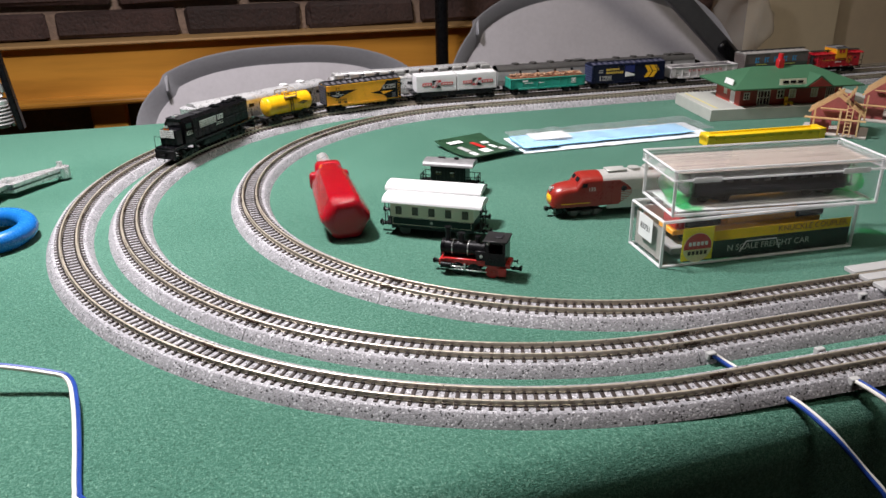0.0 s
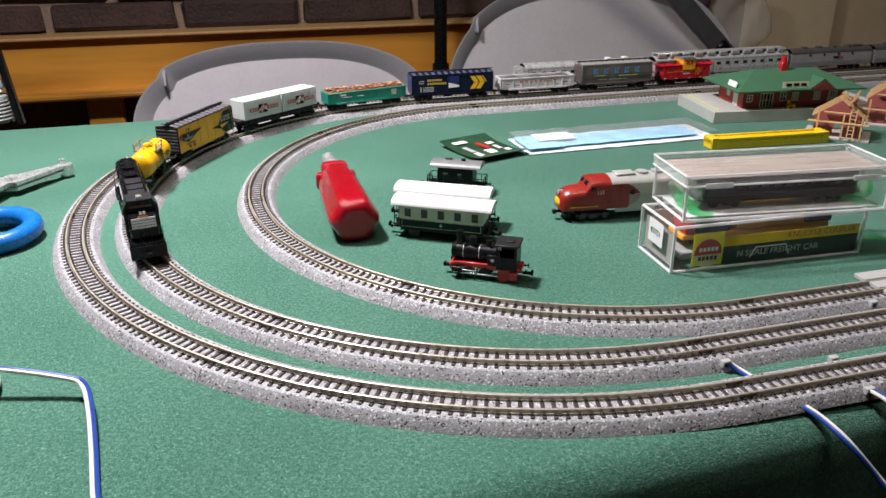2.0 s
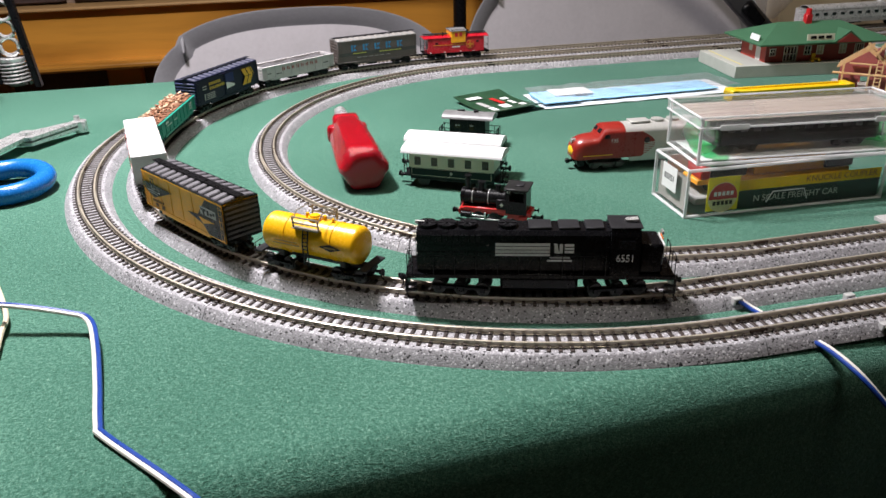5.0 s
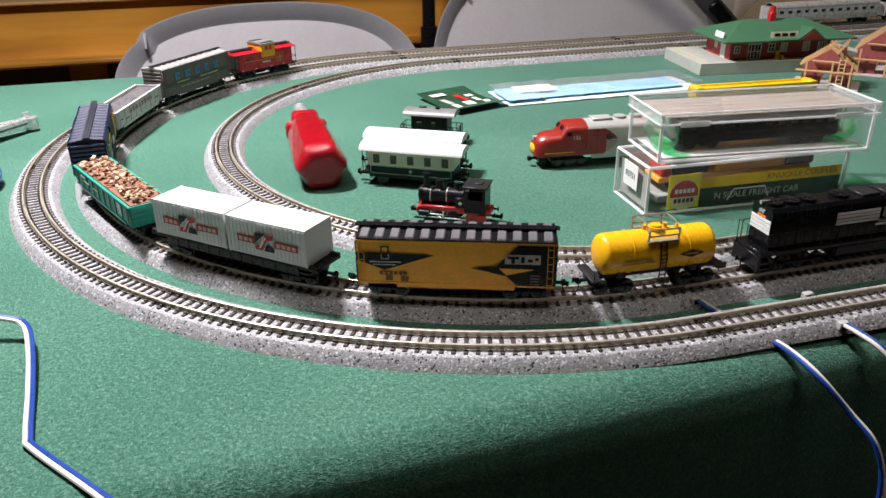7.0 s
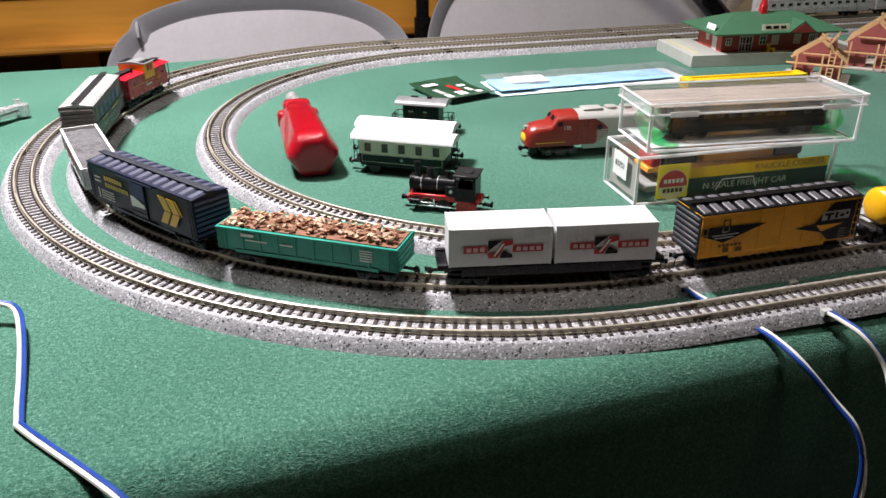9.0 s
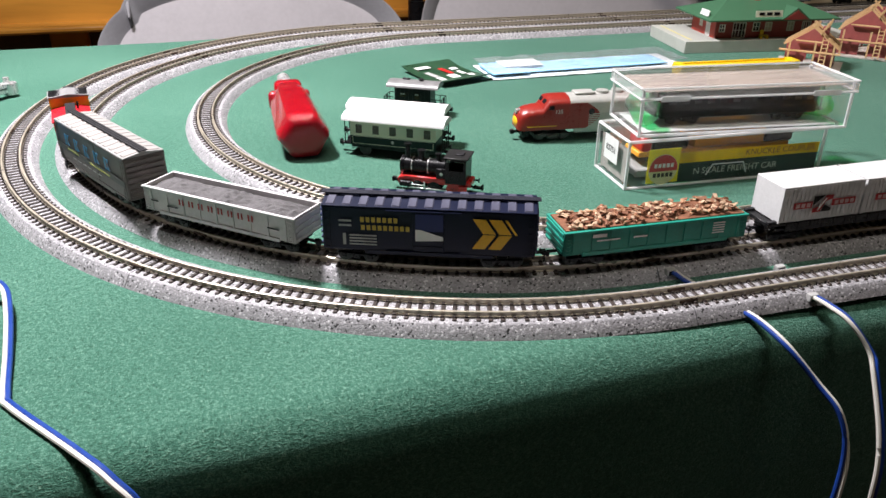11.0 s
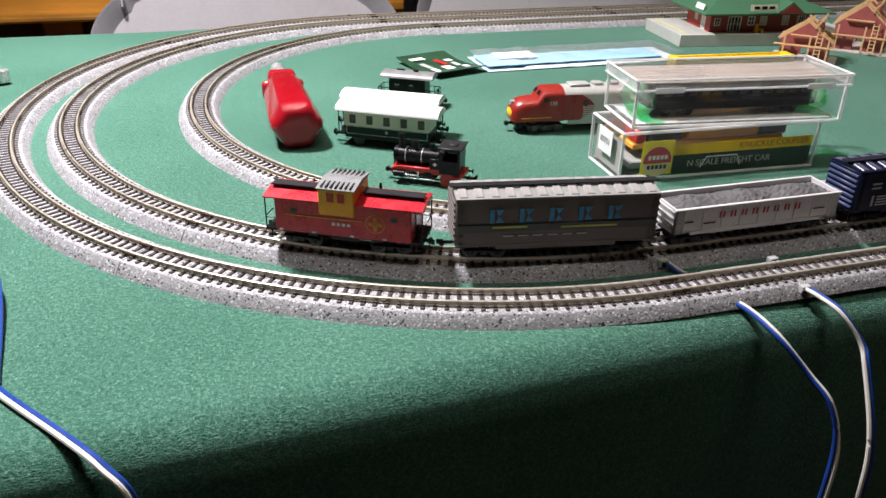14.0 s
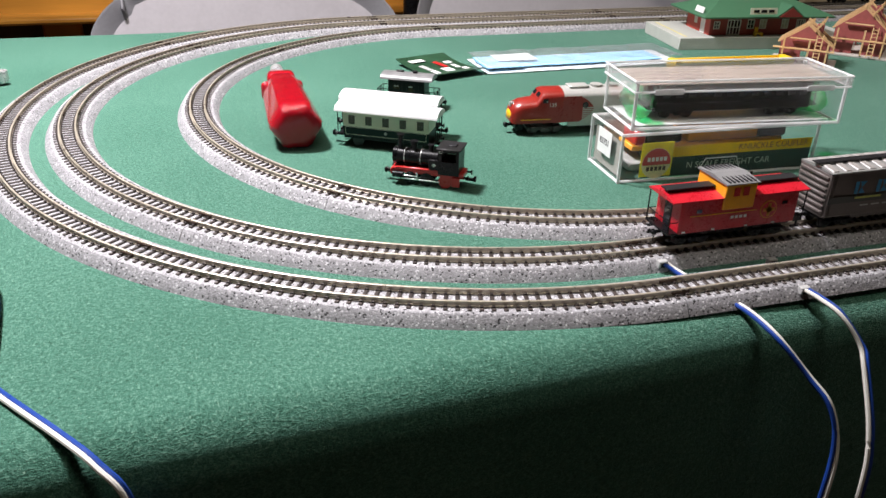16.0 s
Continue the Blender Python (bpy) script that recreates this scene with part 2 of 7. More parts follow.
def single(name, bm, material, label, category, at=None, group="", kind="", smooth=True):
    ob = new(name, mesh_of(name, bm, material, smooth))
    if at is not None:
        ob.matrix_world = at
    return tagged(ob, label, category, group, kind)


def bx(bm, c, s, r=0.0, m=None, seg=1):
    g = bmesh.ops.create_cube(bm, size=1, matrix=(m or Matrix()) @ Matrix.Translation(c) @ Matrix.Diagonal((*s, 1)))
    if r:
        es = list({e for v in g["verts"] for e in v.link_edges})
        bmesh.ops.bevel(bm, geom=es, offset=r, segments=seg, affect="EDGES", profile=0.5)
    return bm


AX = {"x": Matrix.Rotation(radians(90), 4, "Y"), "y": Matrix.Rotation(radians(-90), 4, "X"), "z": Matrix()}


def cy(bm, c, axis, r, h, n=16, r2=None, m=None):
    bmesh.ops.create_cone(bm, cap_ends=True, segments=n, radius1=r, radius2=r if r2 is None else r2, depth=h,
                          matrix=(m or Matrix()) @ Matrix.Translation(c) @ AX[axis])
    return bm


def ball(bm, c, s, n=12):
    bmesh.ops.create_uvsphere(bm, u_segments=n, v_segments=max(6, n // 2), radius=1, matrix=Matrix.Translation(c) @ Matrix.Diagonal((*s, 1)))
    return bm


def prism(bm, prof, x0, x1, to=lambda x, y, z: (x, y, z)):
    """Profile of (y, z) drawn along x from x0 to x1, closed at both ends."""
    a = [bm.verts.new(to(x0, y, z)) for y, z in prof]
    b = [bm.verts.new(to(x1, y, z)) for y, z in prof]
    n = len(prof)
    for k in range(n):
        bm.faces.new((a[k], a[(k + 1) % n], b[(k + 1) % n], b[k]))
    bm.faces.new(a)
    bm.faces.new(b[::-1])
    return bm


def tube(bm, pts, r, n=6, close=False):
    """A round bar along points."""
    pts = [Vector(p) for p in pts]
    rings = []
    up = Vector((0, 0, 1))
    for k, p in enumerate(pts):
        q, o = pts[min(k + 1, len(pts) - 1)], pts[max(k - 1, 0)]
        if close:
            q, o = pts[(k + 1) % len(pts)], pts[k - 1]
        d = (q - o).normalized()
        s = d.cross(up if abs(d.z) < 0.95 else Vector((1, 0, 0))).normalized()
        t = s.cross(d)
        rings.append([bm.verts.new(p + r * (math.cos(a) * s + math.sin(a) * t)) for a in (2 * math.pi * j / n for j in range(n))])
    m = len(rings)
    for k in range(m if close else m - 1):
        for j in range(n):
            bm.faces.new((rings[k][j], rings[k][(j + 1) % n], rings[(k + 1) % m][(j + 1) % n], rings[(k + 1) % m][j]))
    if not close:
        bm.faces.new(rings[0][::-1])
        bm.faces.new(rings[-1])
    return bm


def smooth_line(pts, steps=8):
    """Catmull-Rom through the points."""
    P = [Vector(p) for p in pts]
    P = [2 * P[0] - P[1]] + P + [2 * P[-1] - P[-2]]
    out = []
    for k in range(1, len(P) - 2):
        for j in range(steps):
            t = j / steps
            a, b, c, d = P[k - 1], P[k], P[k + 1], P[k + 2]
            out.append(0.5 * (2 * b + (c - a) * t + (2 * a - 5 * b + 4 * c - d) * t * t + (3 * b - a - 3 * c + d) * t ** 3))
    return out + [P[-2]]


def flat(bm, corners, thick, m=None):
    """A thin plate: corners (x, y) extruded by thick along z."""
    m = m or Matrix()
    a = [bm.verts.new(m @ Vector((x, y, 0))) for x, y in corners]
    b = [bm.verts.new(m @ Vector((x, y, thick))) for x, y in corners]
    n = len(corners)
    for k in range(n):
        bm.faces.new((a[k], a[(k + 1) % n], b[(k + 1) % n], b[k]))
    bm.faces.new(a[::-1])
    bm.faces.new(b)
    return bm


SIDE = {-1: lambda w: Matrix.Translation((0, -w, 0)) @ Matrix.Rotation(radians(90), 4, "X"),
        1: lambda w: Matrix.Translation((0, w, 0)) @ Matrix.Rotation(radians(180), 4, "Z") @ Matrix.Rotation(radians(90), 4, "X")}


def decal(parent, name, shapes, material, side, w, label=""):
    """Ink on a car's side: polygons of (along, up), each a fifth of a millimetre proud. Along runs to the right as one faces the side."""
    if len(shapes) > 1 and name.endswith("s"):
        name = name[:-1]
    for poly in shapes:
        part(name, flat(bmesh.new(), poly, 0.00012, SIDE[side](w)), material, parent, label, smooth=False)


def rect(x, z, w, h, lean=0.0):
    return [(x - w / 2, z - h / 2), (x + w / 2, z - h / 2), (x + w / 2 + lean * h, z + h / 2), (x - w / 2 + lean * h, z + h / 2)]


def glyph_bars(x, z, w, h, n):
    """A row of n plain blocks, x and z its middle."""
    step = w / n
    return [rect(x - w / 2 + (k + 0.5) * step, z, step * 0.68, h) for k in range(n)]


def words(text, size, material, parent, m, name="lettering", thick=0.00006):
    cu = bpy.data.curves.new(name, "FONT")
    cu.body, cu.size, cu.extrude, cu.align_x, cu.align_y = text, size, thick, "CENTER", "CENTER"
    cu.resolution_u = 3
    cu.materials.append(material)
    ob = new(name, cu)
    ob.parent = parent
    ob.matrix_basis = m
    return ob


# ---- the room ----
def room():
    wall = M("beige_wall_paint", (0.66, 0.53, 0.37), 0.8, 0, 0.06, 0.3)
    # Unseen walls close the room; their dark brown keeps bounce off the hanging cloth.
    damped = M("bounce_damping_brown", (0.16, 0.12, 0.08), 0.85, 0, 0.08, 0.3)
    for name, c, s in (("wall_west", (-2.05, -0.55, 0.45), (0.1, 3.3, 2.4)), ("wall_south", (0.0, -2.15, 0.45), (4.2, 0.1, 2.4)),
                       ("wall_east", (2.05, -0.55, 0.45), (0.1, 3.3, 2.4))):
        single(name, bx(bmesh.new(), c, s), damped, "unseen room wall, coloured dark brown to cut bounce light", "wall", kind="structure")
    single("ceiling", bx(bmesh.new(), (0, -0.5, 1.7), (4.2, 3.4, 0.1)), M("off_white_ceiling_paint", (0.45, 0.43, 0.4), 0.9), "plain white painted ceiling", "ceiling", kind="structure")
    # The unseen floor is darkened as well, to bounce less light.
    single("floor", bx(bmesh.new(), (0, -0.5, -0.8), (4.2, 3.4, 0.1)), wood_material("floor_boards", (0.05, 0.025, 0.012), (0.1, 0.055, 0.028)),
           "unseen wooden floor under the table, darkened to cut bounce light", "floor", kind="structure")
    # brick part of the back wall, with the plastered part beside it
    mortar = M("pale_mortar", (0.26, 0.18, 0.135), 0.9, 0, 0.2, 0.05, 0.5, 0.003)
    brick_m = M("dark_brown_brick", (0.055, 0.03, 0.026), 0.75, 0, 0.4, 0.05, 0.6, 0.004, rand=0.45)
    wall_n = single("wall_north", bx(bmesh.new(), (-0.45, 1.062, 0.45), (3.1, 0.1, 2.4)), mortar, "dark brick wall with pale mortar joints behind the table", "wall", kind="structure")
    single("wall_north_plaster", bx(bmesh.new(), (1.55, 1.05, 0.45), (0.9, 0.1, 2.4)), wall, "beige plastered wall beside the bricks", "wall", kind="structure")
    single("wall_return", bx(bmesh.new(), (1.01, 0.985, 0.45), (0.2, 0.05, 2.4), 0.004), M("light_beige_wall_paint", (0.68, 0.56, 0.38), 0.8, 0, 0.05, 0.3),
           "light beige wall pier beside the brick wall", "wall", kind="structure")
    rng = random.Random(4)
    meshes = []
    for k in range(4):
        bm = bx(bmesh.new(), (0, 0, 0), (0.203, 0.03, 0.046), 0.006)
        for v in bm.verts:
            v.co += Vector((rng.uniform(-1, 1) * 0.003, rng.uniform(-1, 1) * 0.002, rng.uniform(-1, 1) * 0.0025))
        meshes.append(mesh_of("brick", bm, brick_m))
    for row in range(10):
        for col in range(11):
            ob = new("brick", meshes[rng.randrange(4)])
            ob.parent = wall_n
            ob.location = (-1.42 + col * 0.216 + (0.108 if row % 2 else 0.0) - 0.024, 1.006 + rng.uniform(-0.002, 0.002), 0.020 + row * 0.057)
    # wooden surround under the bricks
    oak = wood_material("golden_varnished_oak", (0.20, 0.075, 0.01), (0.66, 0.31, 0.05), (2.2, 14, 14), 0.3)
    shelf = thing("wooden_mantel", "golden varnished wooden mantel below the brick wall", "mantel")
    part("fascia", bx(bmesh.new(), (-0.3, 0.985, -0.054), (2.0, 0.05, 0.088), 0.003), oak, shelf)
    part("top_edge", bx(bmesh.new(), (-0.3, 0.978, -0.007), (2.0, 0.07, 0.006), 0.002), M("pale_wood_edge", (0.4, 0.24, 0.1), 0.5), shelf, "pale top edge")
    part("ledge", bx(bmesh.new(), (-0.3, 0.965, -0.101), (2.0, 0.09, 0.012), 0.004), oak, shelf)
    dark = M("dark_recess_board", (0.085, 0.05, 0.025), 0.6, 0, 0.3, 0.05)
    part("back_board", bx(bmesh.new(), (-0.3, 1.0, -0.43), (2.0, 0.02, 0.64)), dark, shelf, "dark recessed board")
    for x in (-0.62, -0.4, 0.12, 0.5):
        part("stile", bx(bmesh.new(), (x, 0.98, -0.43), (0.06, 0.03, 0.64), 0.004), oak, shelf)
    part("rail", bx(bmesh.new(), (-0.3, 0.98, -0.25), (2.0, 0.03, 0.05), 0.004), oak, shelf)


room()


# ---- the table under its felt ----
def edge_y(x):
    return min(-0.2890 + 0.055 * x, -0.2855)


def felt_cloth():
    """The cloth lies flat, rounds the table's edges and hangs."""
    xs = [-0.75 + 0.02 * k for k in range(112)]
    front = [(0.0, 0.0)] + [(0.0185 * math.sin(a), -0.0185 * (1 - math.cos(a))) for a in (radians(d) for d in range(6, 91, 6))] + [(0.0187, -0.08), (0.019, -0.2), (0.0195, -0.4)]
    back_y = lambda x: 0.2735 + 0.0225 * min(1.0, max(0.0, (x + 0.2) / 0.2))
    verts, faces, rows = [], [], []
    for x in xs:
        row = []
        y0 = edge_y(x)
        for dy, dz in reversed(front):
            wob = 0.002 * math.sin(9 * x + 1) * min(1, -dz / 0.1)
            row.append((x, y0 - dy - wob, dz))
        for k in range(1, 30):
            row.append((x, y0 + (back_y(x) - y0) * k / 30, 0))
        for dy, dz in front:
            row.append((x, back_y(x) + dy * 0.5, dz))
        rows.append(row)
    n = len(rows[0])
    for r in rows:
        verts += r
    for i in range(len(rows) - 1):
        for j in range(n - 1):
            faces.append((i * n + j, (i + 1) * n + j, (i + 1) * n + j + 1, i * n + j + 1))
    me = bpy.data.meshes.new("felt_cloth")
    me.from_pydata(verts, [], faces)
    me.materials.append(FELT)
    me.shade_smooth()
    ob = new("felt_cloth", me)
    tagged(ob, "green felt cloth spread over the table and hanging down", "tablecloth")
    wood = wood_material("table_wood", (0.1, 0.05, 0.02), (0.2, 0.11, 0.05))
    t = thing("table", "wooden table hidden under the green felt", "table", at=pose(0.35, 0.0, -0.75))
    part("tabletop", bx(bmesh.new(), (0, 0.004, 0.728), (2.1, 0.53, 0.03), 0.004), wood, t)
    for x in (-0.9, 0.9):
        for y in (-0.22, 0.225):
            part("leg", bx(bmesh.new(), (x, y, 0.357), (0.06, 0.06, 0.714), 0.004), wood, t)


felt_cloth()

# ---- tracks: moulded roadbed sections, each a thing ----
RAIL_TOP = 0.0075
R_OUT, R_MID, R_IN = 0.282, 0.252, 0.222
MID, INNER = (0.0036, 0.0038), (0.0488, 0.0013)  # centres of the inner two loops, laid a little out of true
PROFILE = [(-0.0130, 0), (-0.0122, 0.0012), (-0.0098, 0.0046), (-0.0092, 0.005), (0.0092, 0.005), (0.0098, 0.0046), (0.0122, 0.0012), (0.0130, 0)]


def rail_profile(o):
    return [(o - 0.0008, 0.0052), (o + 0.0008, 0.0052), (o + 0.0008, 0.0056), (o + 0.0003, 0.0058), (o + 0.0003, 0.0067), (o + 0.0005, 0.0069),
            (o + 0.0005, 0.0074), (o + 0.0003, 0.0075), (o - 0.0003, 0.0075), (o - 0.0005, 0.0074), (o - 0.0005, 0.0069), (o - 0.0003, 0.0067), (o - 0.0003, 0.0058), (o - 0.0008, 0.0056)]


def sweep(bm, prof, at, steps):
    """Profile (across, up) carried along at(u), u from 0 to 1: a point, and the unit vector across."""
    rings = []
    for k in range(steps + 1):
        (x, y), (nx, ny) = at(k / steps)
        rings.append([bm.verts.new((x + nx * o, y + ny * o, z)) for o, z in prof])
    n = len(prof)
    for k in range(steps):
        for j in range(n):
            bm.faces.new((rings[k][j], rings[k][(j + 1) % n], rings[k + 1][(j + 1) % n], rings[k + 1][j]))
    bm.faces.new(rings[0][::-1])
    bm.faces.new(rings[-1])
    return bm


TIE_MESH = {}


def tie_mesh():
    if not TIE_MESH:
        bm = bx(bmesh.new(), (0, 0, 0.0051), (0.0016, 0.0158, 0.0009), 0.0002)
        for s in (-1, 1):
            for t in (-1, 1):
                bx(bm, (0, s * 0.0045 + t * 0.0013, 0.0058), (0.0011, 0.001, 0.0006))
        TIE_MESH["m"] = mesh_of("tie", bm, TIE)
    return TIE_MESH["m"]


def track_section(kind, at, length, steps):
    curved = kind == "curved"
    t = thing("track_section", ("curved" if curved else "straight") + " grey model track section with moulded ballast on felt", "model track", "track sections")
    gap = 0.0002 / length
    inner = lambda u: at(gap + u * (1 - 2 * gap))
    part("ballast", sweep(bmesh.new(), PROFILE, inner, steps), BALLAST, t)
    for o in (-0.0045, 0.0045):
        part("rail", sweep(bmesh.new(), rail_profile(o), inner, steps), RAIL, t)
        bm = bmesh.new()
        (x, y), (nx, ny) = at(0.0)
        m = Matrix.Translation((x + nx * o, y + ny * o, 0.0062)) @ Matrix.Rotation(math.atan2(ny, nx) - math.pi / 2, 4, "Z")
        bx(bm, (0, 0, 0), (0.0075, 0.0019, 0.0013), 0.0002, m)
        part("rail_joiner", bm, JOINER, t)
    n = round(length / 0.00435)
    for k in range(n):
        (x, y), (nx, ny) = at((k + 0.5) / n)
        ob = new("tie", tie_mesh())
        ob.parent = t
        ob.matrix_basis = Matrix.Translation((x, y, 0)) @ Matrix.Rotation(math.atan2(ny, nx) - math.pi / 2, 4, "Z")
    return t


def arc(cx, cy_, R, a0, a1):
    def at(u):
        a = radians(a0 + (a1 - a0) * u)
        return (cx + R * math.cos(a), cy_ + R * math.sin(a)), (math.cos(a), math.sin(a))
    return at


def line(x0, y, x1, side):
    return lambda u: ((x0 + (x1 - x0) * u, y), (0.0, side))


def loops():
    for (cx, cy_), R in (((0.0, 0.0), R_OUT), (MID, R_MID), (INNER, R_IN)):
        for k in range(4):
            track_section("curved", arc(cx, cy_, R, 90 + 45 * k, 135 + 45 * k), R * math.pi / 4, 24)
        for side, lens in ((-1, (0.186, 0.186, 0.248, 0.248)), (1, (0.248, 0.248, 0.248, 0.248, 0.124))):
            x = cx
            for L in lens:
                track_section("straight", line(x, cy_ + side * R, x + L, side), L, 1)
                x += L


loops()


# ---- rolling stock; each car stands on its rails at z = 0 and runs towards +x ----
SHARED = {}


def shared(key, make):
    if key not in SHARED:
        SHARED[key] = make()
    return SHARED[key]


def truck_side(s, base):
    bm = bx(bmesh.new(), (0, s * 0.0058, 0.0034), (base + 0.0055, 0.0012, 0.0013), 0.0003)
    for k in (-1, 1):
        bx(bm, (k * base / 2, s * 0.0060, 0.0030), (0.0026, 0.0016, 0.0024), 0.0004)
    bx(bm, (0, s * 0.0060, 0.0030), (0.0034, 0.0016, 0.0026), 0.0004)
    return mesh_of("side_frame", bm, BLACK)


def wheelset():
    bm = cy(bmesh.new(), (0, 0, 0.0028), "y", 0.0007, 0.012, 8)
    for s in (-1, 1):
        cy(bm, (0, s * 0.0046, 0.0028), "y", 0.0028, 0.0012, 20)
        cy(bm, (0, s * 0.0040, 0.0028), "y", 0.0033, 0.0004, 20)
    return mesh_of("wheelset", bm, WHEEL, True)


def truck(car, x, base=0.011, axles=2):
    bm = bx(bmesh.new(), (0, 0, 0.0042), (0.004, 0.0115, 0.0016), 0.0003)
    t = part("truck", bm, BLACK, car, m=Matrix.Translation((x, 0, 0)))
    for s in (-1, 1):
        part("side_frame", shared(("side", s, base), lambda: truck_side(s, base)), BLACK, t)
    for k in range(axles):
        part("wheelset", shared("wheelset", wheelset), WHEEL, t, m=Matrix.Translation((-base / 2 + base * k / (axles - 1), 0, 0)))
    return t


def coupler_mesh():
    bm = bx(bmesh.new(), (-0.003, 0, 0.0052), (0.006, 0.0014, 0.0012), 0.0003)
    bx(bm, (0.0006, 0.0002, 0.0052), (0.0022, 0.003, 0.0022), 0.0006)
    bx(bm, (0.0020, -0.0010, 0.0052), (0.0014, 0.0009, 0.0022), 0.0003)
    tube(bm, [(0.0002, 0, 0.0044), (0.0004, 0.0004, 0.0022), (0.0012, 0.001, 0.0012)], 0.00025, 5)
    return mesh_of("coupler", bm, BLACK)


def couplers(car, half):
    for s in (-1, 1):
        part("coupler", shared("coupler", coupler_mesh), BLACK, car, m=Matrix.Translation((s * half, 0, 0)) @ Matrix.Rotation(0 if s > 0 else math.pi, 4, "Z"))


def underframe(car, half, w=0.0165, z=0.0062):
    bm = bx(bmesh.new(), (0, 0, z), (2 * half, w * 0.5, 0.0016), 0.0003)
    bx(bm, (0, 0, z + 0.0008), (2 * half - 0.004, w, 0.0008))
    bx(bm, (0.004, 0.003, z - 0.0018), (0.009, 0.004, 0.0026), 0.0006)
    cy(bm, (-0.008, -0.003, z - 0.0016), "x", 0.0013, 0.006, 10)
    part("underframe", bm, BLACK, car)


def ladder(car, x, w, z0, z1, s, material, lean=0.0):
    bm = bmesh.new()
    for k in (-0.0011, 0.0011):
        bx(bm, (x + k, s * (w + 0.0004), (z0 + z1) / 2), (0.00025, 0.00025, z1 - z0))
    n = 6
    for k in range(n):
        bx(bm, (x, s * (w + 0.0004), z0 + (k + 0.5) * (z1 - z0) / n), (0.0024, 0.00025, 0.00025))
    return part("ladder", bm, material, car)


def grab_bars(car, half, w, z0, z1, material):
    """Horizontal ribs of the end walls."""
    for s in (-1, 1):
        bm = bmesh.new()
        n = 7
        for k in range(n):
            bx(bm, (s * (half + 0.0003), 0, z0 + (k + 0.6) * (z1 - z0) / n), (0.0009, 2 * w * 0.92, (z1 - z0) / n * 0.45), 0.0002)
        part("end_wall_ribs", bm, material, car)


def box_car(label, half, w, top, body_m, roof_m, walk_m, rib_m, end_m, door=True, group="freight train", base=0.0072):
    """Ribbed-roof box car: body, roof, running board, doors, ends, ladders."""
    car = thing("box_car", label, "model box car", group)
    part("body", bx(bmesh.new(), (0, 0, (base + top) / 2), (2 * half, 2 * w, top - base), 0.0005), body_m, car)
    bm = prism(bmesh.new(), [(-w - 0.0002, top), (w + 0.0002, top), (w + 0.0002, top + 0.0004), (0, top + 0.0017), (-w - 0.0002, top + 0.0004)], -half, half)
    part("roof", bm, roof_m, car, smooth=False)
    n = 13
    for k in range(n):
        x = -half + (k + 0.5) * 2 * half / n
        for s in (-1, 1):
            key = ("roofrib", round(w, 5), s, rib_m.name)
            def rib(s=s):
                m = Matrix.Rotation(math.atan2(0.0013, w) * -s, 4, "X")
                return mesh_of("roof_rib", bx(bmesh.new(), (0, s * w / 2, 0.0010), (0.0036, w * 0.84, 0.0010), 0.0004, m), rib_m)
            part("roof_rib", shared(key, rib), rib_m, car, m=Matrix.Translation((x, 0, top + 0.0006)))
    bm = bmesh.new()
    for k in (-1, 0, 1):
        bx(bm, (0, k * 0.0013, top + 0.0026), (2 * half + 0.003, 0.0011, 0.0004))
    for k in range(9):
        bx(bm, (-half + (k + 0.5) * 2 * half / 9, 0, top + 0.0021), (0.0006, 0.0036, 0.0008))
    part("running_board", bm, walk_m, car)
    for s in (-1, 1):
        if door:
            bm = bx(bmesh.new(), (0.0, s * (w + 0.0003), (base + top) / 2 - 0.0002), (0.0125, 0.0007, top - base - 0.002), 0.0002)
            for k in range(4):
                bx(bm, (0, s * (w + 0.0007), base + 0.003 + k * (top - base - 0.006) / 3), (0.0115, 0.0005, 0.0006))
            part("door", bm, body_m, car)
            bm = bx(bmesh.new(), (-0.002, s * (w + 0.0005), base + 0.0003), (0.03, 0.0008, 0.0006))
            bx(bm, (-0.002, s * (w + 0.0005), top - 0.0008), (0.03, 0.0008, 0.0006))
            part("door_track", bm, body_m, car)
        else:
            for z in (base + 0.0006, top - 0.0006):
                part("side_rail", bx(bmesh.new(), (0, s * (w + 0.0001), z), (2 * half, 0.0004, 0.0009), 0.0001), body_m, car)
        for e in (-1, 1):
            ladder(car, e * (half - 0.002), w, base, top - 0.001, s, body_m)
        part("side_sill", bx(bmesh.new(), (0, s * (w - 0.0004), base - 0.0006), (1.2 * half, 0.0008, 0.0016)), body_m, car)
    grab_bars(car, half, w, base + 0.001, top - 0.001, end_m)
    underframe(car, half - 0.001)
    couplers(car, half + 0.0035)
    return car


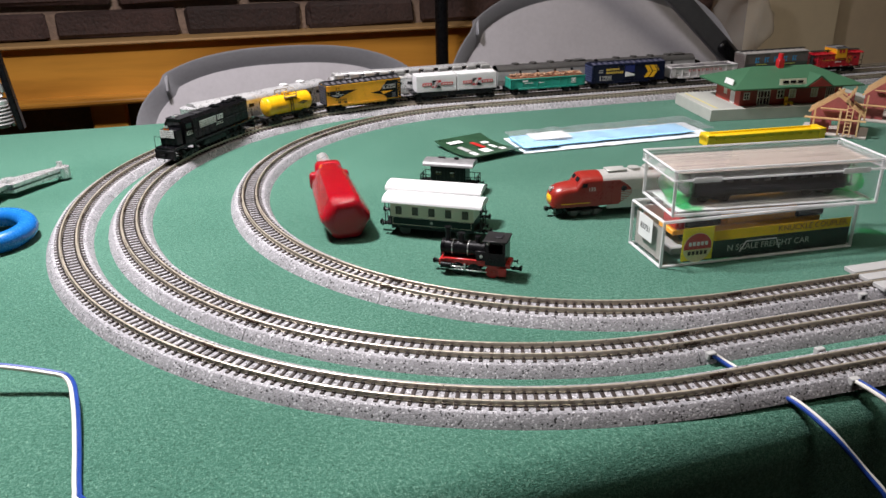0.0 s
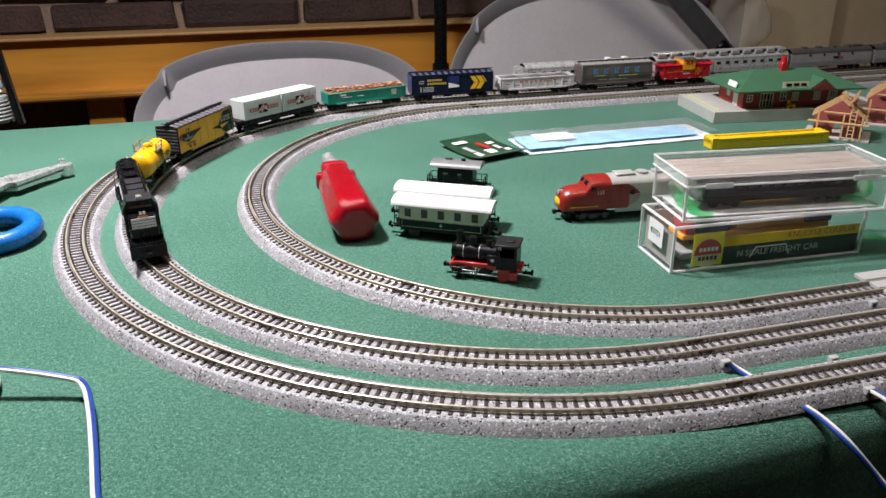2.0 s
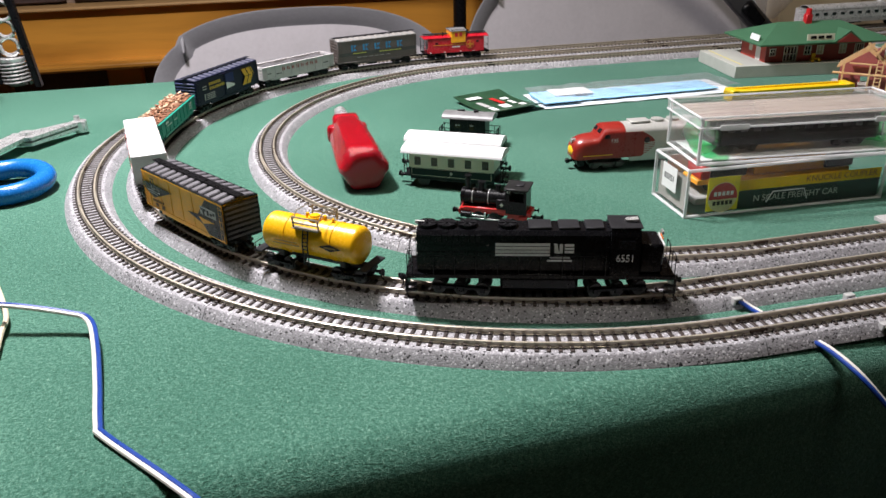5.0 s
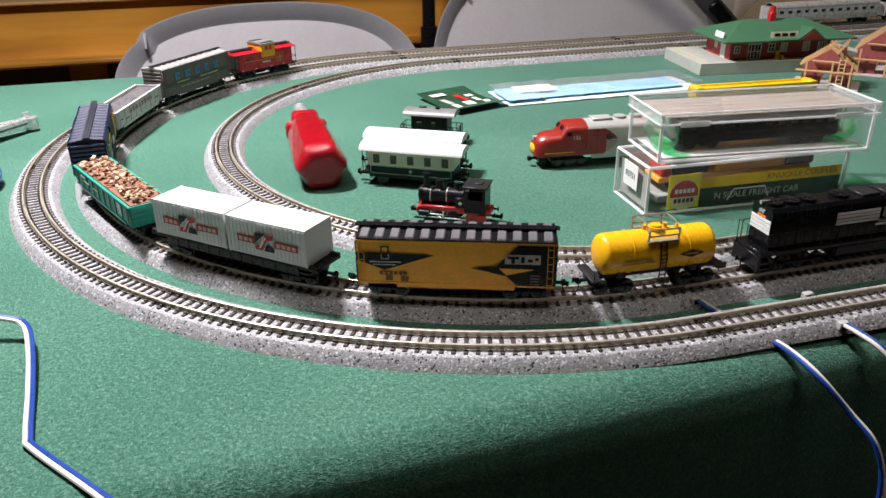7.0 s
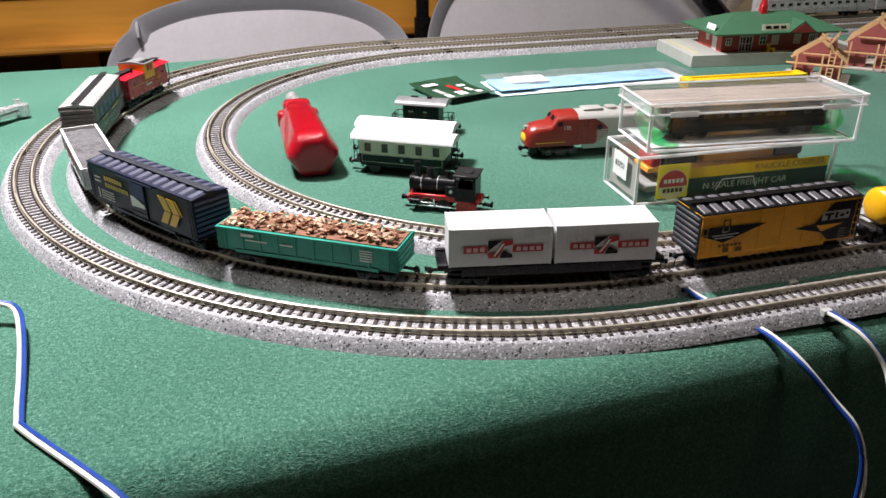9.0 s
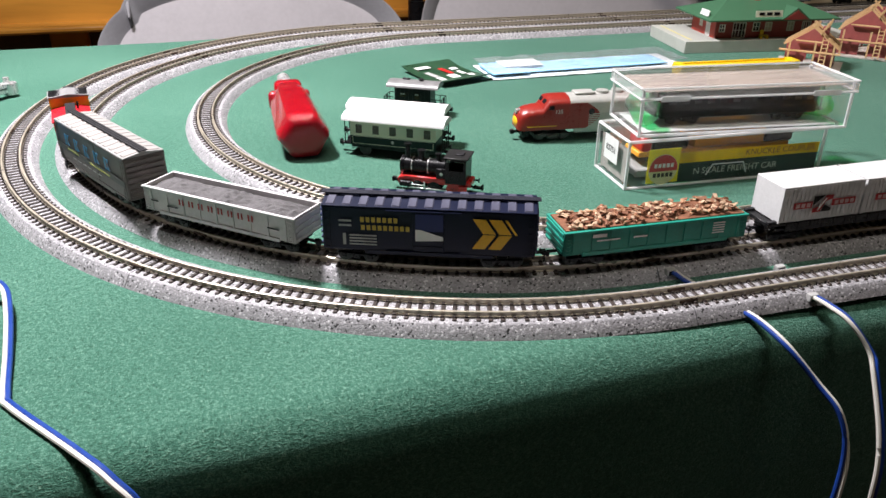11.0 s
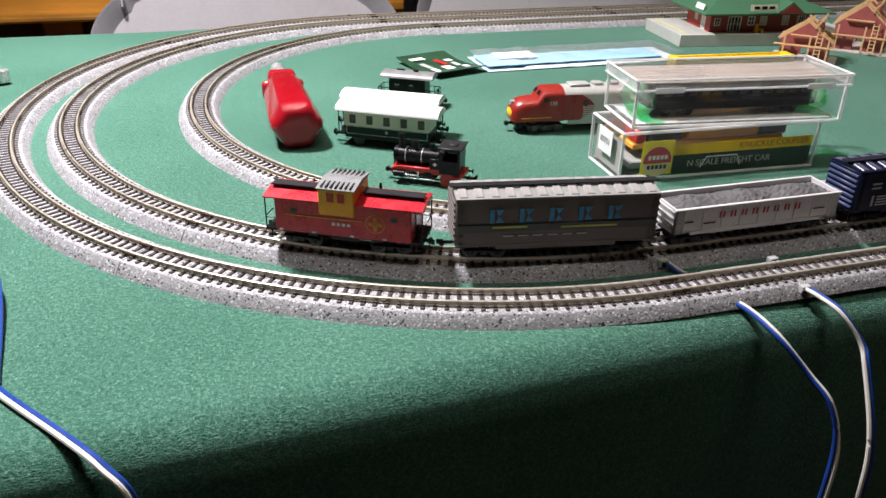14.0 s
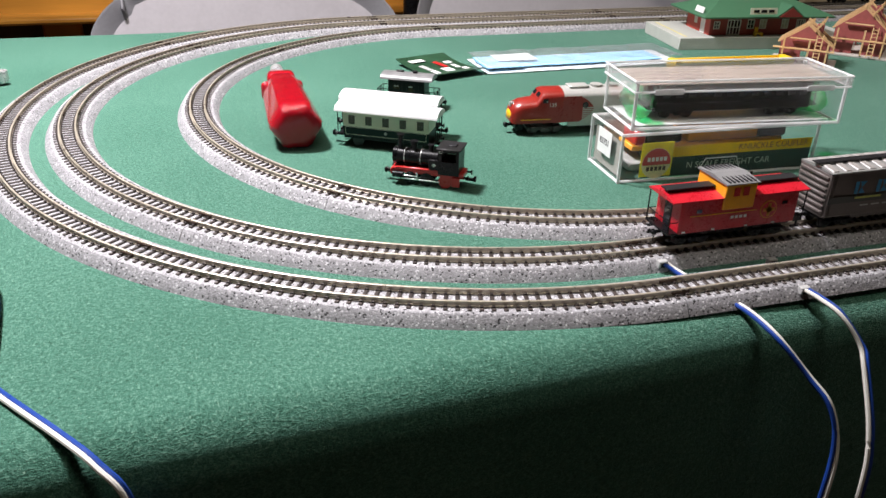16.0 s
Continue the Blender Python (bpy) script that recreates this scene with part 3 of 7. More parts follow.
def yellow_box_car():
    half, w, top = 0.0390, 0.0094, 0.0265
    car = box_car("yellow and black model box car on the middle track", half, w, top, BOX_YELLOW, BLACK, BLACK, M("grey_roof_panel", (0.095, 0.09, 0.1), 0.5, 0, 0.15, 0.006),
                  M("grey_end_ribs", (0.06, 0.058, 0.07), 0.5, 0, 0.2, 0.005), door=False)
    o = w + 0.0004
    for s in (-1, 1):
        decal(car, "black_panel", [[(0.0244, 0.0256), (0.0159, 0.0164), (0.0063, 0.0155), (0.0198, 0.0123), (0.0244, 0.0082), (0.0388, 0.0082), (0.0388, 0.0256)]], BLACK, s, o)
        decal(car, "yellow_wedge", [[(0.0171, 0.0157), (0.0201, 0.0128), (0.0309, 0.0155)]], BOX_YELLOW, s, o + 0.0002)
        decal(car, "black_triangle", [[(-0.0388, 0.0177), (-0.0279, 0.0136), (-0.0083, 0.0204), (-0.0388, 0.0211)]], BLACK, s, o)
        decal(car, "white_emblem", [rect(-0.0275, 0.0172, 0.0125, 0.0005), rect(-0.0280, 0.0160, 0.0090, 0.0005), rect(-0.0290, 0.0207, 0.0004, 0.0048), rect(-0.0262, 0.0207, 0.0004, 0.0048), rect(-0.0276, 0.0185, 0.0032, 0.0004)], LIGHT_GREY, s, o + 0.0002)
        decal(car, "black_emblem", [rect(-0.0290, 0.0224, 0.0005, 0.0030), rect(-0.0262, 0.0224, 0.0005, 0.0030), rect(-0.0276, 0.0238, 0.0034, 0.0005)], BLACK, s, o + 0.0003)
        decal(car, "white_plate", [rect(0.0262, 0.0197, 0.0138, 0.0040)], LIGHT_GREY, s, o + 0.0002)
        decal(car, "plate_mark", [rect(0.0225, 0.0205, 0.0044, 0.0010), rect(0.0225, 0.0192, 0.0014, 0.0024), rect(0.0263, 0.0197, 0.0013, 0.0026), rect(0.0291, 0.0194, 0.0020, 0.0012), rect(0.0316, 0.0201, 0.0014, 0.0012)], BLACK, s, o + 0.0004)
        decal(car, "faint_print", [rect(0.0312, 0.0128 - 0.0012 * k, 0.0038, 0.0006) for k in range(4)], M("faint_grey_print", (0.1, 0.11, 0.12), 0.6), s, o + 0.0002)
        decal(car, "small_print", glyph_bars(-0.0245, 0.0122, 0.0115, 0.0012, 6) + [rect(-0.0262, 0.0100, 0.0028, 0.0020), rect(-0.0200, 0.0098, 0.0030, 0.0020)], M("olive_black_print", (0.16, 0.08, 0.01), 0.6), s, o)
        for k in range(7):
            part("panel_seam", bx(bmesh.new(), (-0.033 + 0.011 * k, s * (w + 0.0001), 0.0168), (0.0003, 0.0003, 0.0175)), BOX_YELLOW, car)
    for e in (-1, 1):
        part("black_end_panel", bx(bmesh.new(), (e * (half + 0.0001), 0, 0.0168), (0.0004, 2 * w, 0.0185)), BLACK, car)
    return car, 0.027, 0.011


def blue_box_car():
    half, w, top = 0.0425, 0.0094, 0.026
    # The roof ribs' lighter blue-grey holds the roof's sheen in its colour.
    car = box_car("dark navy blue model box car with yellow arrows", half, w, top, BLUE, BLUE, M("blue_black_roof_walk", (0.012, 0.014, 0.025), 0.5), M("sheen_blue_roof_panel", (0.07, 0.072, 0.11), 0.4, 0, 0.15, 0.006), M("light_blue_end_ribs", (0.05, 0.065, 0.15), 0.45, 0, 0.2, 0.004), door=True)
    for s in (-1, 1):
        def chev(x, z, d):
            return [(x + 0.0042, z), (x + 0.0092, z), (x + 0.0050, z + d * 0.0062), (x, z + d * 0.0062)]
        decal(car, "yellow_arrow", [chev(x, 0.0170 + 0.0002 * d, d) for x in (0.0175, 0.0238) for d in (-1, 1)] + [[(0.0300, 0.0234), (0.0342, 0.0172), (0.0352, 0.0172), (0.0310, 0.0234)]], YELLOW, s, w + 0.0009)
        decal(car, "yellow_lettering_bar", glyph_bars(-0.0195, 0.0212, 0.0155, 0.0021, 7) + glyph_bars(-0.0170, 0.0178, 0.0200, 0.0021, 9), M("faded_yellow_ink", (0.55, 0.38, 0.05), 0.6), s, w + 0.0009)
        # Flat blue ink stands for the inside seen through the open door.
        decal(car, "blue_door_opening", [rect(0.0005, 0.0208, 0.0110, 0.0072)], M("bright_blue_shade", (0.006, 0.014, 0.11), 0.5), s, w + 0.0009)
        decal(car, "small_print", [rect(-0.033, 0.0205, 0.005, 0.0008), rect(-0.033, 0.0185, 0.005, 0.0008), rect(-0.0335, 0.0125, 0.0012, 0.0050)] + [rect(-0.026, 0.0143 - 0.0013 * k, 0.011, 0.0006) for k in range(4)], LIGHT_GREY, s, w + 0.0009)
        # White patch for the pale card that shows through the doorway.
        decal(car, "white_door_placard", [[(-0.0050, 0.0128), (0.0060, 0.0134), (0.0060, 0.0150), (-0.0030, 0.0178), (-0.0050, 0.0178)]], WHITE_INK, s, w + 0.0011)
    return car, 0.029, 0.011


def grey_box_car():
    half, w, top = 0.041, 0.0096, 0.0275
    car = box_car("grey model refrigerator car with pale blue lettering shapes", half, w, top, GREY_CAR, ROOF_SILVER, DARK, M("pale_roof_panel", (0.3, 0.28, 0.265), 0.45, 0, 0.12, 0.006), GREY_CAR, door=False)
    dark_band = M("dark_band_ink", (0.06, 0.065, 0.06), 0.5)
    for s in (-1, 1):
        decal(car, "dark_stripe", [rect(0.0, 0.0153, 0.0805, 0.0030)], dark_band, s, w + 0.0006)
        decal(car, "lime_stripe", [rect(-0.0195, 0.0158, 0.014, 0.0008), rect(0.0125, 0.0152, 0.023, 0.0008)], M("lime_ink", (0.42, 0.46, 0.1), 0.5), s, w + 0.0008)
        shapes = []
        for k, x in enumerate((-0.0250, -0.0132, -0.0012, 0.0106, 0.0226)):
            # a plain upright with a wedge beside it
            shapes += [rect(x - 0.0018, 0.0206, 0.0018, 0.0058), [(x - 0.0003, 0.0179), (x + 0.0030, 0.0179), (x + 0.0008, 0.0206)], [(x - 0.0003, 0.0234), (x + 0.0030, 0.0234), (x + 0.0008, 0.0206)]]
        decal(car, "blue_lettering_shapes", shapes, PALE_BLUE, s, w + 0.0008)
        decal(car, "white_print", [rect(-0.02 + 0.006 * k, 0.0118, 0.0042, 0.0006) for k in range(6)], LIGHT_GREY, s, w + 0.0004)
        bm = bx(bmesh.new(), (0.002, s * (w + 0.0001), 0.0172), (0.012, 0.0003, 0.0180), 0.0001)
        part("plug_door", bm, GREY_CAR, car)
    return car, 0.028, 0.011


def open_car(label, half, w, top, paint, ribs):
    """Open gondola: floor, four thin walls with ribs and a top sill."""
    car = thing("gondola_car", label, "model gondola", "freight train")
    base = 0.0072
    part("floor_plate", bx(bmesh.new(), (0, 0, base + 0.0005), (2 * half, 2 * w, 0.001)), paint, car)
    for s in (-1, 1):
        bm = bx(bmesh.new(), (0, s * (w - 0.0004), (base + top) / 2), (2 * half, 0.0008, top - base), 0.0001)
        bx(bm, (0, s * w, top - 0.0004), (2 * half + 0.0006, 0.0014, 0.0009), 0.0002)
        bx(bm, (0, s * (w + 0.0001), base), (2 * half * 0.8, 0.0008, 0.0018), 0.0002)
        for k in range(ribs):
            bx(bm, (-half + (k + 0.5) * 2 * half / ribs, s * (w + 0.0002), (base + top) / 2), (0.0008, 0.0006, top - base - 0.001))
        part("side_wall", bm, paint, car)
        bm = bx(bmesh.new(), (s * (half - 0.0004), 0, (base + top) / 2), (0.0008, 2 * w, top - base), 0.0001)
        for k in range(4):
            bx(bm, (s * (half + 0.0001), 0, base + 0.0012 + k * (top - base) / 4), (0.0007, 2 * w * 0.95, 0.0009))
        part("end_wall", bm, paint, car)
        for e in (-1, 1):
            ladder(car, e * (half - 0.002), w, base, top - 0.001, s, paint)
    underframe(car, half - 0.001)
    couplers(car, half + 0.0035)
    return car


def teal_gondola():
    half, w, top = 0.041, 0.0094, 0.0175
    car = open_car("teal green model gondola loaded with brown wood chips", half, w, top, TEAL, 10)
    chips = [M("wood_chip_" + n, c, 0.7, 0, 0.3, 0.003, rand=0.3) for n, c in (("tan", (0.36, 0.19, 0.10)), ("brown", (0.22, 0.09, 0.045)), ("pale", (0.5, 0.34, 0.22)))]
    rng = random.Random(9)
    part("load_bed", bx(bmesh.new(), (0, 0, 0.0137), (2 * half - 0.002, 2 * w - 0.002, 0.0082)), chips[1], car)
    shapes = []
    for k in range(4):
        bm = bx(bmesh.new(), (0, 0, 0), (0.0042, 0.0016 + 0.0004 * k, 0.001), 0.0003)
        for v in bm.verts:
            v.co += Vector([rng.uniform(-1, 1) * 0.0004 for _ in range(3)])
        shapes.append(bm)
    metas = [[mesh_of("chip", s.copy(), c) for c in chips] for s in shapes]
    for k in range(280):
        x, y = rng.uniform(-half + 0.003, half - 0.003), rng.uniform(-w + 0.002, w - 0.002)
        z = 0.0178 + 0.0018 * (1 - (y / w) ** 2) + rng.uniform(-0.0006, 0.0012)
        part("wood_chip", rng.choice(rng.choice(metas)), None, car, m=Matrix.Translation((x, y, z)) @ Euler((rng.uniform(-0.4, 0.4), rng.uniform(-0.4, 0.4), rng.uniform(0, 6.28))).to_matrix().to_4x4() @ Matrix.Scale(rng.uniform(0.4, 0.72), 4))
    for s in (-1, 1):
        decal(car, "white_print", [rect(-0.026, 0.0150, 0.006, 0.0014), rect(-0.022, 0.0128, 0.010, 0.0006), rect(-0.008, 0.0128, 0.006, 0.0006)] + [rect(0.0275, 0.0152 - 0.0011 * k, 0.0055, 0.0005) for k in range(5)], WHITE_INK, s, w + 0.0006)
    return car, 0.029, 0.011


def white_gondola():
    half, w, top = 0.0405, 0.0094, 0.0185
    car = open_car("light grey model gondola filled with dark grey coal", half, w, top, M("pale_grey_car_paint", (0.6, 0.58, 0.58), 0.42, 0, 0.07, 0.008), 9)
    bm = bmesh.new()
    nx, ny = 48, 12
    grid = [[bm.verts.new(((-1 + 2 * i / nx) * (half - 0.001), (-1 + 2 * j / ny) * (w - 0.001),
                           0.0162 + 0.0030 * (1 - (-1 + 2 * j / ny) ** 2) * (0.55 + 0.45 * math.sin(i * 0.39 - 1.2)) + noise.noise((i * 0.9, j * 0.9, 3)) * 0.0009)) for j in range(ny + 1)] for i in range(nx + 1)]
    for i in range(nx):
        for j in range(ny):
            bm.faces.new((grid[i][j], grid[i + 1][j], grid[i + 1][j + 1], grid[i][j + 1]))
    part("coal_load", bm, COAL, car, "rough dark grey coal load", smooth=False)
    ink = M("faded_red_ink", (0.38, 0.03, 0.03), 0.6)
    for s in (-1, 1):
        shapes = [rect(-0.0185 + k * 0.0053 + d, 0.0144, 0.0008, 0.0028) for k in range(8) for d in (-0.0009, 0.0009)]
        decal(car, "red_lettering_shapes", shapes, ink, s, w + 0.0006)
        decal(car, "grey_print", [rect(-0.034, 0.0125, 0.004, 0.0006), rect(-0.024, 0.0112, 0.006, 0.0006), rect(0.03, 0.0122, 0.006, 0.0006)], DARK, s, w + 0.0006)
    return car, 0.028, 0.011


def container_flat():
    half, w = 0.046, 0.0085
    car = thing("container_flat_car", "black model flat car carrying two white containers", "model flat car", "freight train")
    bm = bx(bmesh.new(), (0, 0, 0.0095), (2 * half, 2 * w, 0.0016), 0.0002)
    for s in (-1, 1):
        bx(bm, (0, s * (w - 0.0002), 0.0078), (2 * half * 0.80, 0.0010, 0.0042), 0.0003)
        for k in range(11):
            bx(bm, (-half * 0.66 + k * half * 0.132, s * (w + 0.0002), 0.0078), (0.0007, 0.0007, 0.0038))
    part("deck", bm, BLACK, car)
    for s in (-1, 1):
        for e in (-1, 1):
            part("end_step", bx(bmesh.new(), (e * (half - 0.0035), s * (w - 0.001), 0.0108), (0.007, 0.002, 0.0008), 0.0002), DARK, car)
    boxw = 0.0090
    for k, x in enumerate((-0.0212, 0.0212)):
        L, z0, z1 = 0.0410, 0.0104, 0.0268
        c = part("container", bx(bmesh.new(), (x, 0, (z0 + z1) / 2), (L, 2 * boxw, z1 - z0), 0.0003), WHITE, car, "white ribbed container")
        for s in (-1, 1):
            bm = bmesh.new()
            for j in range(20):
                bx(bm, (x - L / 2 + (j + 0.5) * L / 20, s * (boxw + 0.0001), (z0 + z1) / 2), (0.0010, 0.0004, z1 - z0 - 0.002))
            part("side_ribs", bm, WHITE, c)
            xx = x * (1 if s < 0 else -1)
            zc = 0.0180
            red = bpy.data.materials.get("container_red_ink") or M("container_red_ink", (0.42, 0.012, 0.015), 0.5)
            decal(c, "red_bar", [rect(xx - 0.0100, zc, 0.0094, 0.0030), rect(xx + 0.0108, zc, 0.0122, 0.0030)], red, s, boxw + 0.0005)
            decal(c, "pale_letter_block", glyph_bars(xx - 0.0100, zc, 0.0080, 0.0017, 3) + glyph_bars(xx + 0.0110, zc, 0.0106, 0.0017, 4), M("pale_pink_ink", (0.6, 0.42, 0.4), 0.5), s, boxw + 0.0007)
            decal(c, "black_wave", [[(xx - 0.0050, zc + 0.0038), (xx + 0.0005, zc + 0.0038), (xx - 0.0050, zc - 0.0006)], [(xx - 0.0006, zc - 0.0038), (xx + 0.0046, zc - 0.0038), (xx + 0.0046, zc - 0.0024), (xx + 0.0010, zc - 0.0006)]], BLACK, s, boxw + 0.0006)
            decal(c, "red_wave", [[(xx - 0.0050, zc - 0.0036), (xx - 0.0012, zc - 0.0036), (xx + 0.0012, zc + 0.0012), (xx + 0.0046, zc + 0.0020), (xx + 0.0046, zc + 0.0038), (xx + 0.0008, zc + 0.0038), (xx - 0.0018, zc - 0.0012), (xx - 0.0050, zc - 0.0018)]], red, s, boxw + 0.0009)
            decal(c, "white_wave_line", [[(xx - 0.0030, zc - 0.0027), (xx - 0.0022, zc - 0.0027), (xx + 0.0014, zc + 0.0026), (xx + 0.0006, zc + 0.0026)]], WHITE_INK, s, boxw + 0.0011)
        for e in (-1, 1):
            for s in (-1, 1):
                part("corner_post", bx(bmesh.new(), (x + e * (L / 2 - 0.0004), s * (boxw - 0.0002), (z0 + z1) / 2), (0.0009, 0.0008, z1 - z0)), WHITE, c)
    underframe(car, half - 0.003)
    couplers(car, half + 0.002)
    return car, 0.033, 0.011


def tank_car():
    half = 0.0295
    car = thing("tank_car", "bright yellow model tank car with black ladder and railing", "model tank car", "freight train")
    bm = cy(bmesh.new(), (0, 0, 0.0160), "x", 0.0085, 0.044, 40)
    for s in (-1, 1):
        ball(bm, (s * 0.0220, 0, 0.0160), (0.0038, 0.0085, 0.0085), 28)
    t = part("tank", bm, TANK_YELLOW, car)
    bm = cy(bmesh.new(), (0, 0, 0.0246), "z", 0.0030, 0.0026, 20)
    cy(bm, (0, 0, 0.0262), "z", 0.0022, 0.0008, 16)
    for x in (-0.0045, 0.0045):
        cy(bm, (x, 0.001, 0.0252), "z", 0.0009, 0.0026, 10)
    cy(bm, (0.0095, 0, 0.0250), "z", 0.0006, 0.0022, 8)
    part("dome", bm, TANK_YELLOW, car)
    bm = bx(bmesh.new(), (0, 0, 0.0066), (2 * half, 0.004, 0.0018), 0.0003)
    for s in (-1, 1):
        bx(bm, (s * (half - 0.0022), 0, 0.0078), (0.0044, 0.0165, 0.0009), 0.0002)
        bx(bm, (s * 0.016, 0, 0.0080), (0.003, 0.011, 0.0034), 0.0004)
    part("frame", bm, DARK, car)
    bm = bmesh.new()
    for s in (-1, 1):
        for x in (-0.0065, 0.0065):
            tube(bm, [(x, s * 0.0072, 0.0225), (x, s * 0.0078, 0.0276)], 0.0004, 5)
        tube(bm, [(-0.0065, s * 0.0078, 0.0276), (0.0065, s * 0.0078, 0.0276)], 0.0004, 5)
        tube(bm, [(-0.0065, s * 0.0074, 0.0248), (0.0065, s * 0.0074, 0.0248)], 0.0004, 5)
        bx(bm, (0, s * 0.0072, 0.0226), (0.0135, 0.0026, 0.0004))
    for x in (-0.0065, 0.0065):
        tube(bm, [(x, -0.0078, 0.0255), (x, -0.004, 0.0292), (x, 0.004, 0.0292), (x, 0.0078, 0.0255)], 0.00025, 5)
    part("walkway_railing", bm, M("dull_grey_railing", (0.24, 0.22, 0.17), 0.45), car, "thin grey platform railing")
    for s in (-1, 1):
        bm = bmesh.new()
        for k in (-0.0013, 0.0013):
            tube(bm, [(k, s * 0.0078, 0.0225), (k, s * 0.0093, 0.016), (k, s * 0.0092, 0.006)], 0.0003, 5)
        for k in range(10):
            z = 0.0068 + k * 0.0017
            y = 0.0092 if z < 0.016 else 0.0093 - (z - 0.016) * 0.25
            bx(bm, (0, s * y, z), (0.0026, 0.0003, 0.0003))
        part("ladder", bm, BLACK, car)
        dm = [(0.0125 - 0.0055, 0.0163), (0.0125, 0.0146), (0.0125 + 0.0055, 0.0163), (0.0125, 0.0180)]
        decal(car, "black_diamond", [dm], BLACK, s, 0.0087)
        decal(car, "print_bars", [rect(-0.0105, 0.0158, 0.012, 0.0006), rect(-0.0105, 0.0144, 0.014, 0.0005), rect(0.0125, 0.0163, 0.006, 0.0008)], M("olive_print", (0.3, 0.2, 0.02), 0.5), s, 0.0088)
        tube_bm = tube(bmesh.new(), [(-half + 0.001, s * 0.0078, 0.0082), (-half + 0.001, s * 0.0078, 0.0115), (-half + 0.001, -s * 0.0005, 0.0115)], 0.00025, 5)
        part("end_rail", tube_bm, BLACK, car)
    for x in (-0.012, 0.012):
        bm = bmesh.new()
        pts = [(x, 0.0086 * math.cos(a), 0.016 + 0.0086 * math.sin(a)) for a in (2 * math.pi * k / 28 for k in range(28))]
        tube(bm, pts, 0.00022, 4, close=True)
        part("strap", bm, TANK_YELLOW, car)
    couplers(car, half + 0.002)
    return car, 0.018, 0.0105


